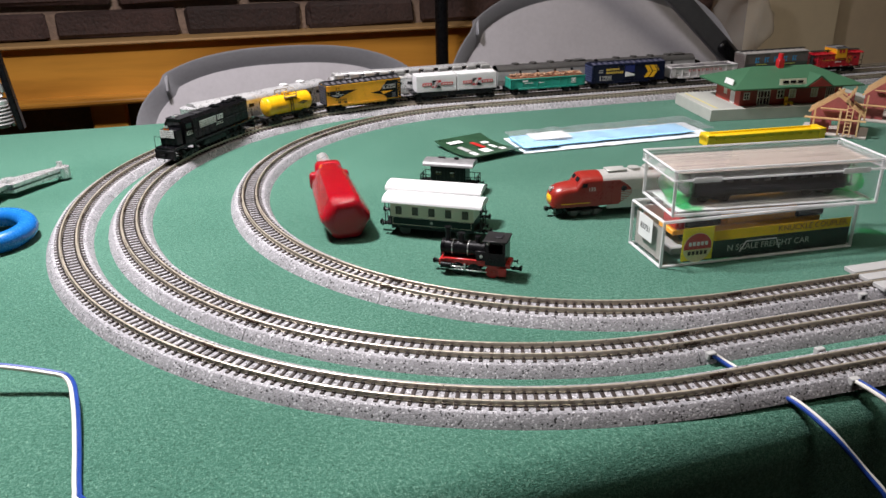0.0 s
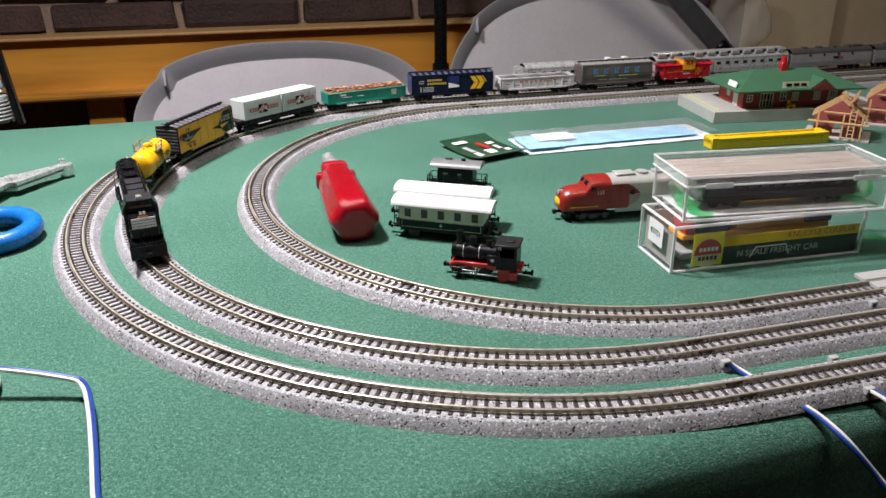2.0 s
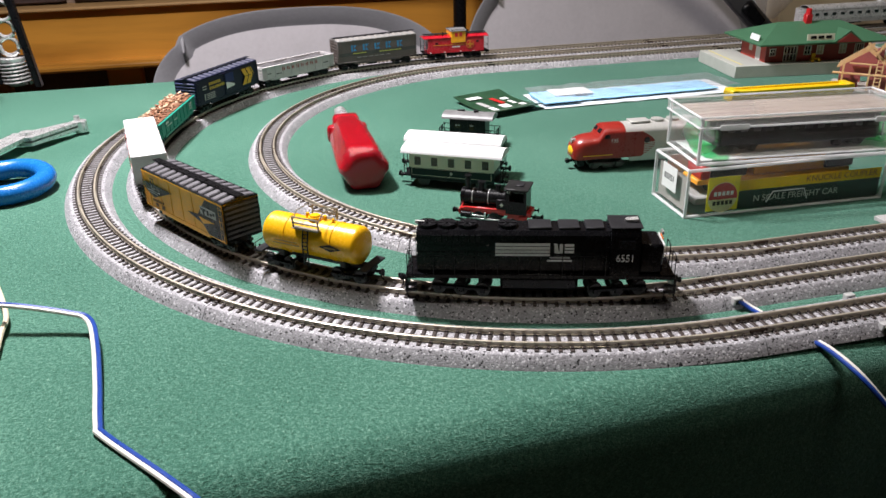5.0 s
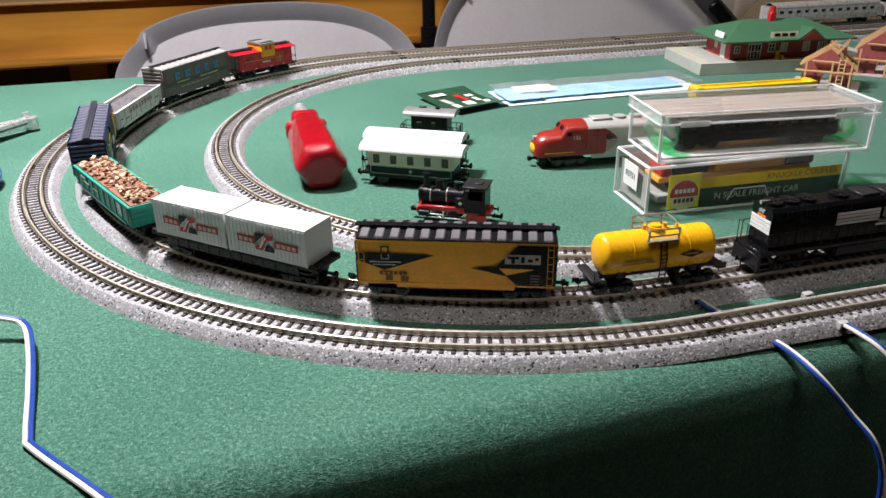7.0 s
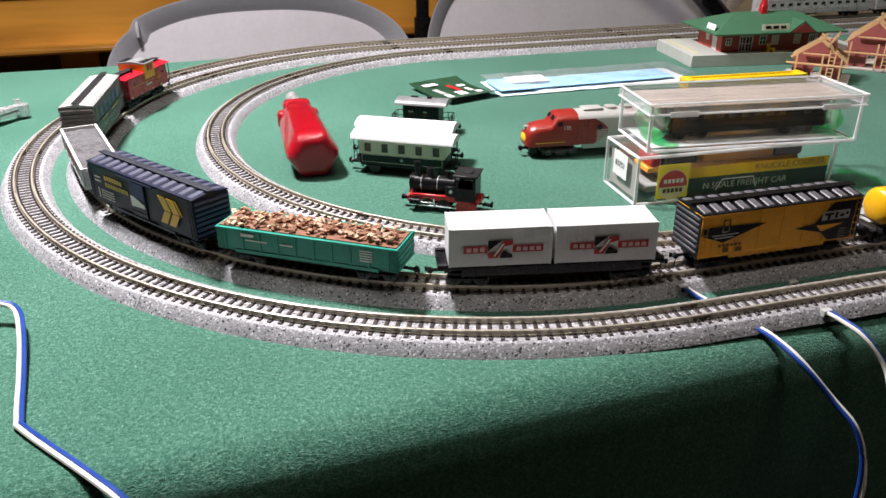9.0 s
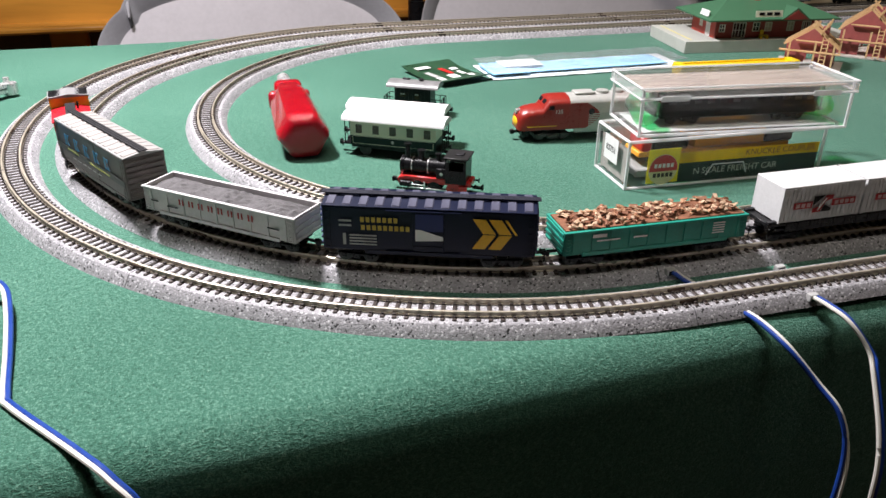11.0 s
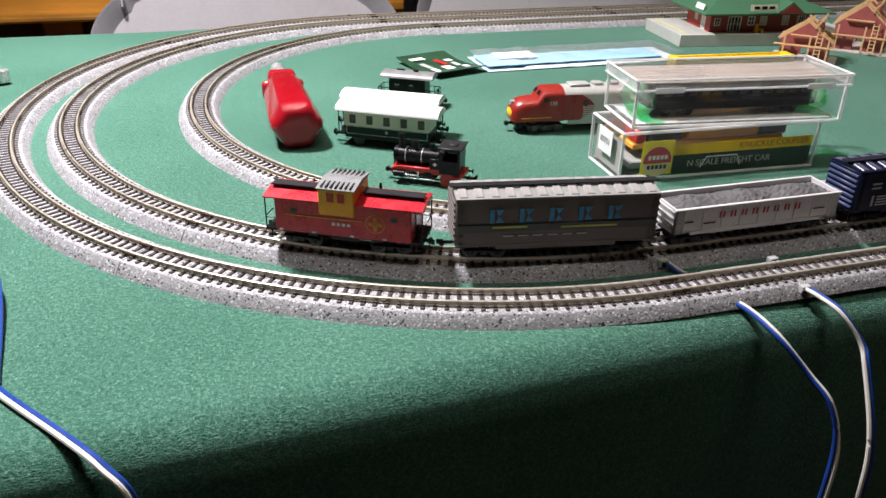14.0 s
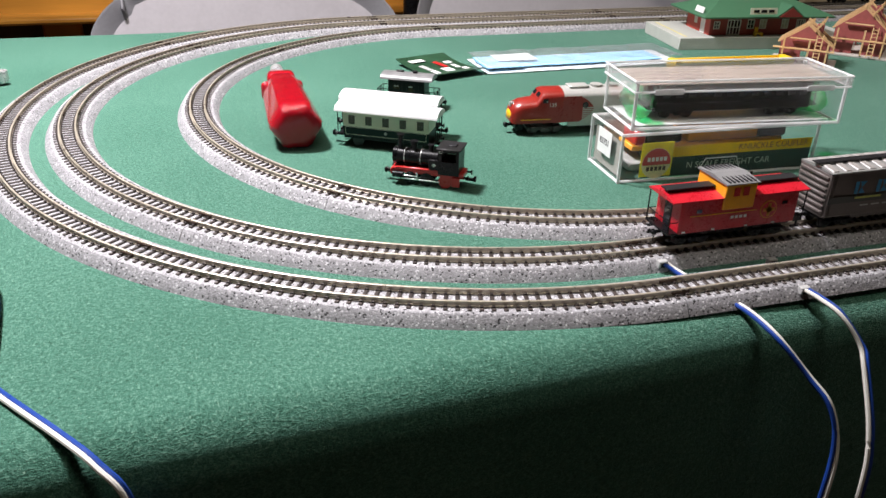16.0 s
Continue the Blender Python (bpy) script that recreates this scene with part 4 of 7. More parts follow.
def caboose():
    half, w, top = 0.0285, 0.0092, 0.0215
    car = thing("caboose", "red model caboose with a yellow cupola", "model caboose", "freight train")
    base = 0.0072
    part("body", bx(bmesh.new(), (0, 0, (base + top) / 2), (2 * half, 2 * w, top - base), 0.0005), CAB_RED, car)
    bm = prism(bmesh.new(), [(-w - 0.0006, top), (w + 0.0006, top), (w + 0.0006, top + 0.0005), (0, top + 0.0022), (-w - 0.0006, top + 0.0005)], -half - 0.0045, half + 0.0045)
    part("roof", bm, CAB_RED, car, smooth=False)
    for k in range(14):
        for s in (-1, 1):
            x = -half - 0.003 + (k + 0.5) * (2 * half + 0.006) / 14
            m = Matrix.Translation((x, 0, top + 0.0009)) @ Matrix.Rotation(-s * 0.18, 4, "X")
            part("roof_rib", shared(("cabrib", s), lambda: mesh_of("roof_rib", bx(bmesh.new(), (0, s * 0.0048, 0.0009), (0.0010, 0.0084, 0.0006)), CAB_RED)), CAB_RED, car, m=m)
    for e in (-1, 1):
        part("running_board", bx(bmesh.new(), (e * 0.0195, 0, top + 0.0032), (0.025, 0.0052, 0.0005)), DARK, car, "dark roof walk")
    cx = -0.002
    cz = top + 0.0062
    part("cupola", bx(bmesh.new(), (cx, 0, top + 0.0008), (0.0148, 0.0202, 0.0114), 0.0004), M("cupola_yellow", (0.8, 0.36, 0.012), 0.38, 0, 0.1, 0.005), car, "yellow cupola")
    part("cupola_roof", prism(bmesh.new(), [(-0.0108, cz), (0.0108, cz), (0.0108, cz + 0.0005), (0, cz + 0.0018), (-0.0108, cz + 0.0005)], cx - 0.0080, cx + 0.0080), M("cupola_roof_grey", (0.2, 0.2, 0.2), 0.4, 0, 0.15, 0.005), car, "ribbed grey cupola roof", smooth=False)
    for k in range(7):
        part("cupola_roof_rib", shared("cuprib", lambda: mesh_of("cupola_roof_rib", bx(bmesh.new(), (0, 0, 0), (0.0006, 0.02, 0.0005)), DARK)), DARK, car, m=Matrix.Translation((cx - 0.006 + k * 0.002, 0, cz + 0.0011)))
    for s in (-1, 1):
        decal(car, "cupola_window", [rect(-s * cx + k, top + 0.0030, 0.0029, 0.0038) for k in (-0.0022, 0.0022)], RED, s, 0.0103)
        decal(car, "window", [rect(x, 0.0170, 0.0026, 0.0016) for x in (-0.02, 0.0215)], GLASS_DARK, s, w + 0.0002)
        n = 24
        disc = lambda r: [(0.0138 + r * math.cos(2 * math.pi * k / n), 0.0146 + r * math.sin(2 * math.pi * k / n)) for k in range(n)]
        gold = bpy.data.materials.get("gold_ink") or M("gold_ink", (0.6, 0.26, 0.02), 0.5)
        decal(car, "gold_ring", [disc(0.0041)], gold, s, w + 0.0002)
        decal(car, "red_field", [disc(0.0036)], CAB_RED, s, w + 0.0004)
        decal(car, "gold_cross", [rect(0.0138, 0.0146, 0.0058, 0.0014), rect(0.0138, 0.0146, 0.0014, 0.0058), disc(0.0014)], gold, s, w + 0.0006)
        decal(car, "white_print", [rect(-0.0015 + 0.0021 * k, 0.0128, 0.0014, 0.0013) for k in range(-1, 3)], WHITE_INK, s, w + 0.0002)
        decal(car, "yellow_line", [rect(-0.008, 0.0150, 0.032, 0.00035)], YELLOW, s, w + 0.0002)
        decal(car, "white_step_marks", [rect(x, 0.0082, 0.0016, 0.0008) for x in (-0.026, -0.012, 0.004, 0.0175)], WHITE_INK, s, w + 0.0002)
        for e in (-1, 1):
            bm = bmesh.new()
            tube(bm, [(e * (half + 0.0042), s * 0.0085, 0.0078), (e * (half + 0.0042), s * 0.0085, 0.0210)], 0.0003, 5)
            tube(bm, [(e * (half + 0.0042), s * 0.0085, 0.0130), (e * (half + 0.0042), s * 0.0010, 0.0130)], 0.00025, 5)
            tube(bm, [(e * (half + 0.0004), s * 0.0085, 0.0125), (e * (half + 0.0042), s * 0.0085, 0.0125)], 0.00025, 5)
            bx(bm, (e * (half + 0.002), s * 0.0080, 0.0045), (0.0035, 0.0016, 0.0006))
            bx(bm, (e * (half + 0.002), s * 0.0085, 0.0062), (0.0005, 0.0006, 0.0036))
            part("platform_railing", bm, BLACK, car)
        bm = bx(bmesh.new(), (0.0, s * 0.006, 0.0052), (0.012, 0.0006, 0.0022), 0.0002)
        part("tool_box", bm, BLACK, car)
    for e in (-1, 1):
        part("platform", bx(bmesh.new(), (e * (half + 0.0022), 0, 0.0074), (0.0048, 0.0175, 0.0008)), BLACK, car)
        part("end_door", bx(bmesh.new(), (e * (half + 0.0002), 0, 0.0142), (0.0004, 0.0046, 0.0118)), GLASS_DARK, car)
    cy_bm = cy(bmesh.new(), (0.0125, 0.004, top + 0.0032), "z", 0.0006, 0.004, 8)
    part("smoke_jack", cy_bm, BLACK, car)
    underframe(car, half)
    couplers(car, half + 0.005)
    return car, 0.0185, 0.0105


def diesel_loco():
    """Six-axle black road switcher with its cab forward."""
    car = thing("diesel_locomotive", "black model diesel locomotive with white stripes", "model locomotive", "freight train")
    part("frame", bx(bmesh.new(), (0, 0, 0.0094), (0.116, 0.0180, 0.0018), 0.0003), BLACK_GLOSS, car)
    hood = prism(bmesh.new(), [(-0.0066, 0.0103), (0.0066, 0.0103), (0.0066, 0.0248), (0.0052, 0.0262), (-0.0052, 0.0262), (-0.0066, 0.0248)], -0.0535, 0.030)
    part("long_hood", hood, BLACK_GLOSS, car)
    for s in (-1, 1):
        for k in range(6):
            x = -0.046 + 0.0115 * k
            bm = bx(bmesh.new(), (x, s * 0.00665, 0.0160), (0.0106, 0.0003, 0.0100), 0.0001)
            part("hood_door", bm, BLACK_GLOSS, car)
        bm = bmesh.new()
        for k in range(9):
            bx(bm, (-0.046 + 0.0024 * k, s * 0.0067, 0.0236), (0.0015, 0.0006, 0.0026))
        part("radiator_grille", bm, BLACK, car)
    cab = prism(bmesh.new(), [(-0.0090, 0.0103), (0.0090, 0.0103), (0.0090, 0.0240), (0.0064, 0.0276), (-0.0064, 0.0276), (-0.0090, 0.0240)], 0.030, 0.0425)
    part("cab", cab, BLACK_GLOSS, car)
    nose = bx(bmesh.new(), (0.0476, 0, 0.0160), (0.0102, 0.0150, 0.0115), 0.0010)
    part("short_hood", nose, BLACK_GLOSS, car)
    part("cab_roof_edge", bx(bmesh.new(), (0.0365, 0, 0.0278), (0.0138, 0.0134, 0.0005), 0.0002), DARK, car)
    for x in (-0.049, -0.0405, -0.0315, -0.014):
        bm = cy(bmesh.new(), (x, 0, 0.0268), "z", 0.0042, 0.0013, 28)
        f = part("fan_housing", bm, BLACK, car)
        part("fan_hub", cy(bmesh.new(), (x, 0, 0.0276), "z", 0.0013, 0.0006, 14), BLACK, f)
        for k in range(6):
            part("fan_blade", shared("blade", lambda: mesh_of("fan_blade", bx(bmesh.new(), (0.0024, 0, 0), (0.0032, 0.0006, 0.0003)), DARK)), DARK, f,
                 m=Matrix.Translation((x, 0, 0.0276)) @ Matrix.Rotation(k * math.pi / 3, 4, "Z"))
    for x, L in ((0.000, 0.010), (0.0125, 0.009), (0.0235, 0.008)):
        part("roof_hatch", bx(bmesh.new(), (x, 0, 0.0266), (L, 0.0090, 0.0012), 0.0003), DARK, car)
    bm = cy(bmesh.new(), (0.0385, 0, 0.0287), "x", 0.0005, 0.004, 8)
    for y in (-0.0009, 0.0009):
        cy(bm, (0.0395, y, 0.0288), "x", 0.0004, 0.005, 8, 0.0008)
    part("air_horn", bm, STEEL, car)
    part("rear_horn", cy(bmesh.new(), (-0.052, 0.001, 0.0272), "x", 0.0008, 0.005, 8, 0.0004), STEEL, car)
    part("fuel_tank", bx(bmesh.new(), (0, 0, 0.0058), (0.034, 0.0150, 0.0056), 0.0012), BLACK, car)
    for s in (-1, 1):
        decal(car, "white_stripe_bars", [rect(-0.0075, 0.0215 - 0.0014 * k, 0.0235, 0.0011) for k in range(4)], WHITE_INK, s, 0.0071)
        decal(car, "white_emblem_shapes", [rect(0.0068, 0.0200, 0.0014, 0.0036), rect(0.0090, 0.0200, 0.0014, 0.0036), rect(0.0079, 0.0200, 0.0012, 0.0040, -0.4), rect(0.0125, 0.0213, 0.0040, 0.0010), rect(0.0125, 0.0200, 0.0040, 0.0008), rect(0.0125, 0.0187, 0.0040, 0.0010),
                                             rect(0.0085, 0.0166, 0.0085, 0.0009), rect(0.0085, 0.0152, 0.0105, 0.0007)], WHITE_INK, s, 0.0071)
        part("cab_window", flat(bmesh.new(), rect(0.0365 * -s, 0.0222, 0.0072, 0.0034), 0.0002, SIDE[s](0.0090)), GLASS_DARK, car)
        words("6551", 0.0040, WHITE_INK, car, SIDE[s](0.0092) @ Matrix.Translation((0.0362 * -s, 0.0170, 0)), "cab_number")
        # handrails
        bm = bmesh.new()
        tube(bm, [(-0.0555, s * 0.0088, 0.0175), (0.0285, s * 0.0088, 0.0175)], 0.00022, 5)
        for k in range(10):
            x = -0.0555 + k * 0.0093
            tube(bm, [(x, s * 0.0088, 0.0102), (x, s * 0.0088, 0.0175)], 0.00022, 5)
        part("handrail", bm, BLACK, car)
        for e in (-1, 1):
            bm = bmesh.new()
            x = e * 0.0578
            tube(bm, [(x, s * 0.0085, 0.0102), (x, s * 0.0085, 0.0178), (x, s * 0.0025, 0.0178), (x, s * 0.0025, 0.0102)], 0.00025, 5)
            part("end_railing", bm, BLACK, car)
            bm = bx(bmesh.new(), (e * 0.0560, s * 0.0085, 0.0060), (0.0045, 0.0014, 0.0008))
            bx(bm, (e * 0.0560, s * 0.0085, 0.0036), (0.0045, 0.0014, 0.0008))
            bx(bm, (e * 0.0583, s * 0.0085, 0.0058), (0.0004, 0.0016, 0.0072))
            part("step_well", bm, BLACK, car)
    for e, x in ((1, 0.0529), (-1, -0.0537)):
        for k in range(4):
            part("white_nose_stripe", bx(bmesh.new(), (x, 0, 0.0210 - 0.0014 * k), (0.0003, 0.0125, 0.0011)), WHITE_INK, car)
        part("orange_marker", bx(bmesh.new(), (x, 0.0, 0.0222), (0.0003, 0.005, 0.0008)), ORANGE, car)
        part("pilot", bx(bmesh.new(), (e * 0.0584, 0, 0.0058), (0.0012, 0.0180, 0.0062), 0.0003), BLACK, car)
        bm = bmesh.new()
        for y in (-0.0009, 0.0009):
            cy(bm, (x, y, 0.0240), "x", 0.0008, 0.0008, 12)
        part("headlight", bm, STEEL, car)
    part("windshield", bx(bmesh.new(), (0.0427, 0, 0.0238), (0.0004, 0.0120, 0.0030), 0.0001), GLASS_DARK, car)
    couplers(car, 0.0605)
    car.scale = (0.93, 1.0, 1.12)
    return car, 0.034, 0.020


def passenger_body(car, half, w, top, paint, roof, round_end=False):
    base = 0.0062
    n = 10
    arcp = [(w * math.cos(math.pi * k / n), top - 0.0050 + 0.0050 * math.sin(math.pi * k / n)) for k in range(n + 1)]
    prof = [(-w, base), (w, base)] + [(w, top - 0.0055)] + arcp[1:-1] + [(-w, top - 0.0055)]
    part("body", prism(bmesh.new(), prof, -half, half), paint, car)
    rp = [(y * 1.02, z + 0.0003) for y, z in arcp]
    part("roof", prism(bmesh.new(), rp, -half, half), roof, car)
    if round_end:
        bm = bmesh.new()
        cy(bm, (-half, 0, (base + top - 0.003) / 2), "z", w, top - 0.003 - base, 28)
        part("rounded_end", bm, paint, car)
    for s in (-1, 1):
        for k in range(5):
            part("flute", bx(bmesh.new(), (0, s * (w + 0.0001), base + 0.001 + 0.0011 * k), (2 * half, 0.0003, 0.0006)), paint, car)


def passenger_car(label, half, dome):
    car = thing("passenger_car", label, "model passenger car", "passenger train")
    w, top = 0.0094, 0.0262
    passenger_body(car, half, w, top, SILVER, SILVER, round_end=not dome)
    for s in (-1, 1):
        n = 14 if dome else 12
        for k in range(n):
            x = -half * 0.86 + k * 2 * half * 0.86 / (n - 1)
            part("window", shared(("pwin", s), lambda: mesh_of("window", bx(bmesh.new(), (0, s * 0.00945, 0.0168), (0.0052, 0.0003, 0.0030), 0.0001), GLASS_DARK)), GLASS_DARK, car, m=Matrix.Translation((x, 0, 0)))
    if dome:
        n = 11
        for k in range(n):
            x = -half * 0.9 + k * 2 * half * 0.9 / (n - 1)
            for s in (-1, 1):
                part("dome_pane", shared(("dome", s), lambda: mesh_of("dome_pane", bx(bmesh.new(), (0, s * 0.0066, 0.0272), (0.0105, 0.0036, 0.0048), 0.0009), ROOF_SILVER)), ROOF_SILVER, car, m=Matrix.Translation((x, 0, 0)))
        part("dome_roof", bx(bmesh.new(), (0, 0, 0.0296), (2 * half * 0.95, 0.0120, 0.0012), 0.0004), SILVER, car)
    else:
        for x in (0.028, 0.048):
            part("roof_vent", bx(bmesh.new(), (x, 0, 0.0272), (0.0065, 0.007, 0.0018), 0.0006), WHITE, car)
    underframe(car, half - 0.002)
    couplers(car, half + 0.001)
    return car, half - 0.02, 0.014


def passenger_loco(label, half, nose):
    car = thing("streamlined_locomotive", label, "model locomotive", "passenger train")
    dark_roof = M("dark_loco_roof", (0.05, 0.048, 0.046), 0.5, 0, 0.2, 0.01)
    passenger_body(car, half, 0.0092, 0.0262, M("dull_silver_paint", (0.34, 0.34, 0.34), 0.4, 0.35, 0.12, 0.01), dark_roof)
    for k in range(4):
        part("roof_fan", cy(bmesh.new(), (-half * 0.6 + k * half * 0.36, 0, 0.0270), "z", 0.0040, 0.0016, 20), dark_roof, car)
    part("roof_box", bx(bmesh.new(), (half * 0.7, 0, 0.0272), (0.014, 0.008, 0.0016), 0.0004), dark_roof, car)
    for s in (-1, 1):
        decal(car, "emblem_bars", [rect(half * 0.1, 0.0158, 0.008, 0.0022)], BLUE, s, 0.0098)
        decal(car, "red_emblem_bar", [rect(half * 0.1 + 0.007, 0.0158, 0.005, 0.0022)], RED, s, 0.0098)
        for k in range(4):
            part("porthole", cy(bmesh.new(), (-half * 0.55 + k * half * 0.35, s * 0.0093, 0.0195), "y", 0.0014, 0.0006, 14), GLASS_DARK, car)
    if nose:
        bm = bx(bmesh.new(), (half + 0.004, 0, 0.0130), (0.012, 0.0170, 0.0130), 0.0035, seg=3)
        part("nose", bm, BLACK_GLOSS, car)
        part("pilot", bx(bmesh.new(), (half + 0.009, 0, 0.0050), (0.0015, 0.016, 0.006), 0.0004), BLACK, car)
    underframe(car, half - 0.002)
    couplers(car, half + 0.001)
    return car, half - 0.022, 0.018


# freight cars: how far each centre runs ahead of the train's mark
FREIGHT = [(diesel_loco(), 0.4430, 3), (tank_car(), 0.3440, 2), (yellow_box_car(), 0.2630, 2), (container_flat(), 0.1640, 2), (teal_gondola(), 0.0650, 2),
           (blue_box_car(), -0.0265, 2), (white_gondola(), -0.1180, 2), (grey_box_car(), -0.2075, 2), (caboose(), -0.2910, 2)]
PASSENGER = [(passenger_loco("dull silver streamlined model locomotive with dark roof", 0.058, True), 0.512, 3), (passenger_loco("dull silver model booster locomotive with dark roof", 0.056, False), 0.393, 3),
             (passenger_car("silver model dome passenger car", 0.0860, True), 0.246, 2), (passenger_car("silver model observation car with rounded end", 0.0720, False), 0.078, 2)]

for group in (FREIGHT, PASSENGER):
    for (car, bogie, base), off, axles in group:
        for e in (1, -1):
            truck(car, e * bogie, base, axles)


# ---- things inside the loop ----
def screwdriver():
    t = thing("screwdriver", "translucent red screwdriver with hexagonal handle lying on felt", "screwdriver", at=pose(-0.1185, -0.0240, 0.0132, 0, 0, 89.5) @ Matrix.Scale(0.92, 4))
    red = bpy.data.materials.new("translucent_red_plastic")
    red.use_nodes = True
    b = red.node_tree.nodes["Principled BSDF"]
    b.inputs["Base Color"].default_value, b.inputs["Roughness"].default_value = (0.33, 0.003, 0.011, 1), 0.2
    b.inputs["Subsurface Weight"].default_value, b.inputs["Subsurface Radius"].default_value, b.inputs["Subsurface Scale"].default_value = 0.12, (1, 0.1, 0.08), 0.004
    b.inputs["Coat Weight"].default_value, b.inputs["Coat Roughness"].default_value = 0.6, 0.06
    b.inputs["Specular IOR Level"].default_value = 0.3
    n = red.node_tree.nodes.new("ShaderNodeTexNoise")
    n.inputs["Scale"].default_value = 160
    bump = red.node_tree.nodes.new("ShaderNodeBump")
    bump.inputs["Strength"].default_value, bump.inputs["Distance"].default_value = 0.35, 0.001
    red.node_tree.links.new(n.outputs["Fac"], bump.inputs["Height"])
    red.node_tree.links.new(bump.outputs["Normal"], b.inputs["Normal"])
    # rings along the handle: (along, radius across flats)
    bm = bmesh.new()
    rings = []
    for x, r in ((-0.0600, 0.0080), (-0.0598, 0.0100), (-0.0590, 0.0121), (-0.0575, 0.0140), (-0.0552, 0.0153), (-0.0515, 0.0161), (-0.0470, 0.0163), (0.012, 0.0150), (0.030, 0.0128), (0.0375, 0.0120)):
        ring = []
        for k in range(6):
            for d in (-0.10, 0.10):
                a = radians(60 * k) + d
                ring.append(bm.verts.new((x, r * math.cos(a) * 1.02, r * math.sin(a) * 0.98)))
        rings.append(ring)
    m = 12
    for k in range(len(rings) - 1):
        for j in range(m):
            bm.faces.new((rings[k][j], rings[k][(j + 1) % m], rings[k + 1][(j + 1) % m], rings[k + 1][j]))
    bm.faces.new(rings[0][::-1])
    bm.faces.new(rings[-1])
    part("handle", bm, red, t).data.set_sharp_from_angle(angle=radians(25))
    bm = bmesh.new()
    bx(bm, (0.0375, 0, -0.002), (0.0080, 0.0300, 0.0140), 0.0035, seg=3)
    bx(bm, (0.043, 0, 0.001), (0.014, 0.0200, 0.0190), 0.004, seg=3)
    part("collar", bm, red, t)
    bm = cy(bmesh.new(), (0.056, 0, 0.002), "x", 0.0068, 0.016, 20, 0.0056)
    cy(bm, (0.073, 0, 0.002), "x", 0.0048, 0.020, 16)
    bx(bm, (0.087, 0, 0.002), (0.010, 0.0076, 0.0022), 0.0004)
    part("shank", bm, STEEL, t)


screwdriver()


def small_wheels(parent, xs, r, w, material, z=None):
    for x in xs:
        for s in (-1, 1):
            bm = cy(bmesh.new(), (x, s * w, z or r), "y", r, 0.0011, 22)
            cy(bm, (x, s * (w + 0.0006), z or r), "y", r * 0.35, 0.0006, 12)
            part("wheel", bm, material, parent)


def buffers(parent, half, z=0.0078):
    for e in (-1, 1):
        for s in (-1, 1):
            bm = cy(bmesh.new(), (e * (half + 0.0012), s * 0.0052, z), "x", 0.0006, 0.0028, 8)
            cy(bm, (e * (half + 0.0027), s * 0.0052, z), "x", 0.0015, 0.0005, 14)
            part("buffer", bm, BLACK, parent)
        bm = bx(bmesh.new(), (e * (half + 0.003), 0, 0.0052), (0.006, 0.0026, 0.0014), 0.0003)
        bx(bm, (e * (half + 0.0058), 0, 0.0056), (0.0016, 0.0030, 0.0030), 0.0004)
        part("coupler", bm, BLACK, parent)


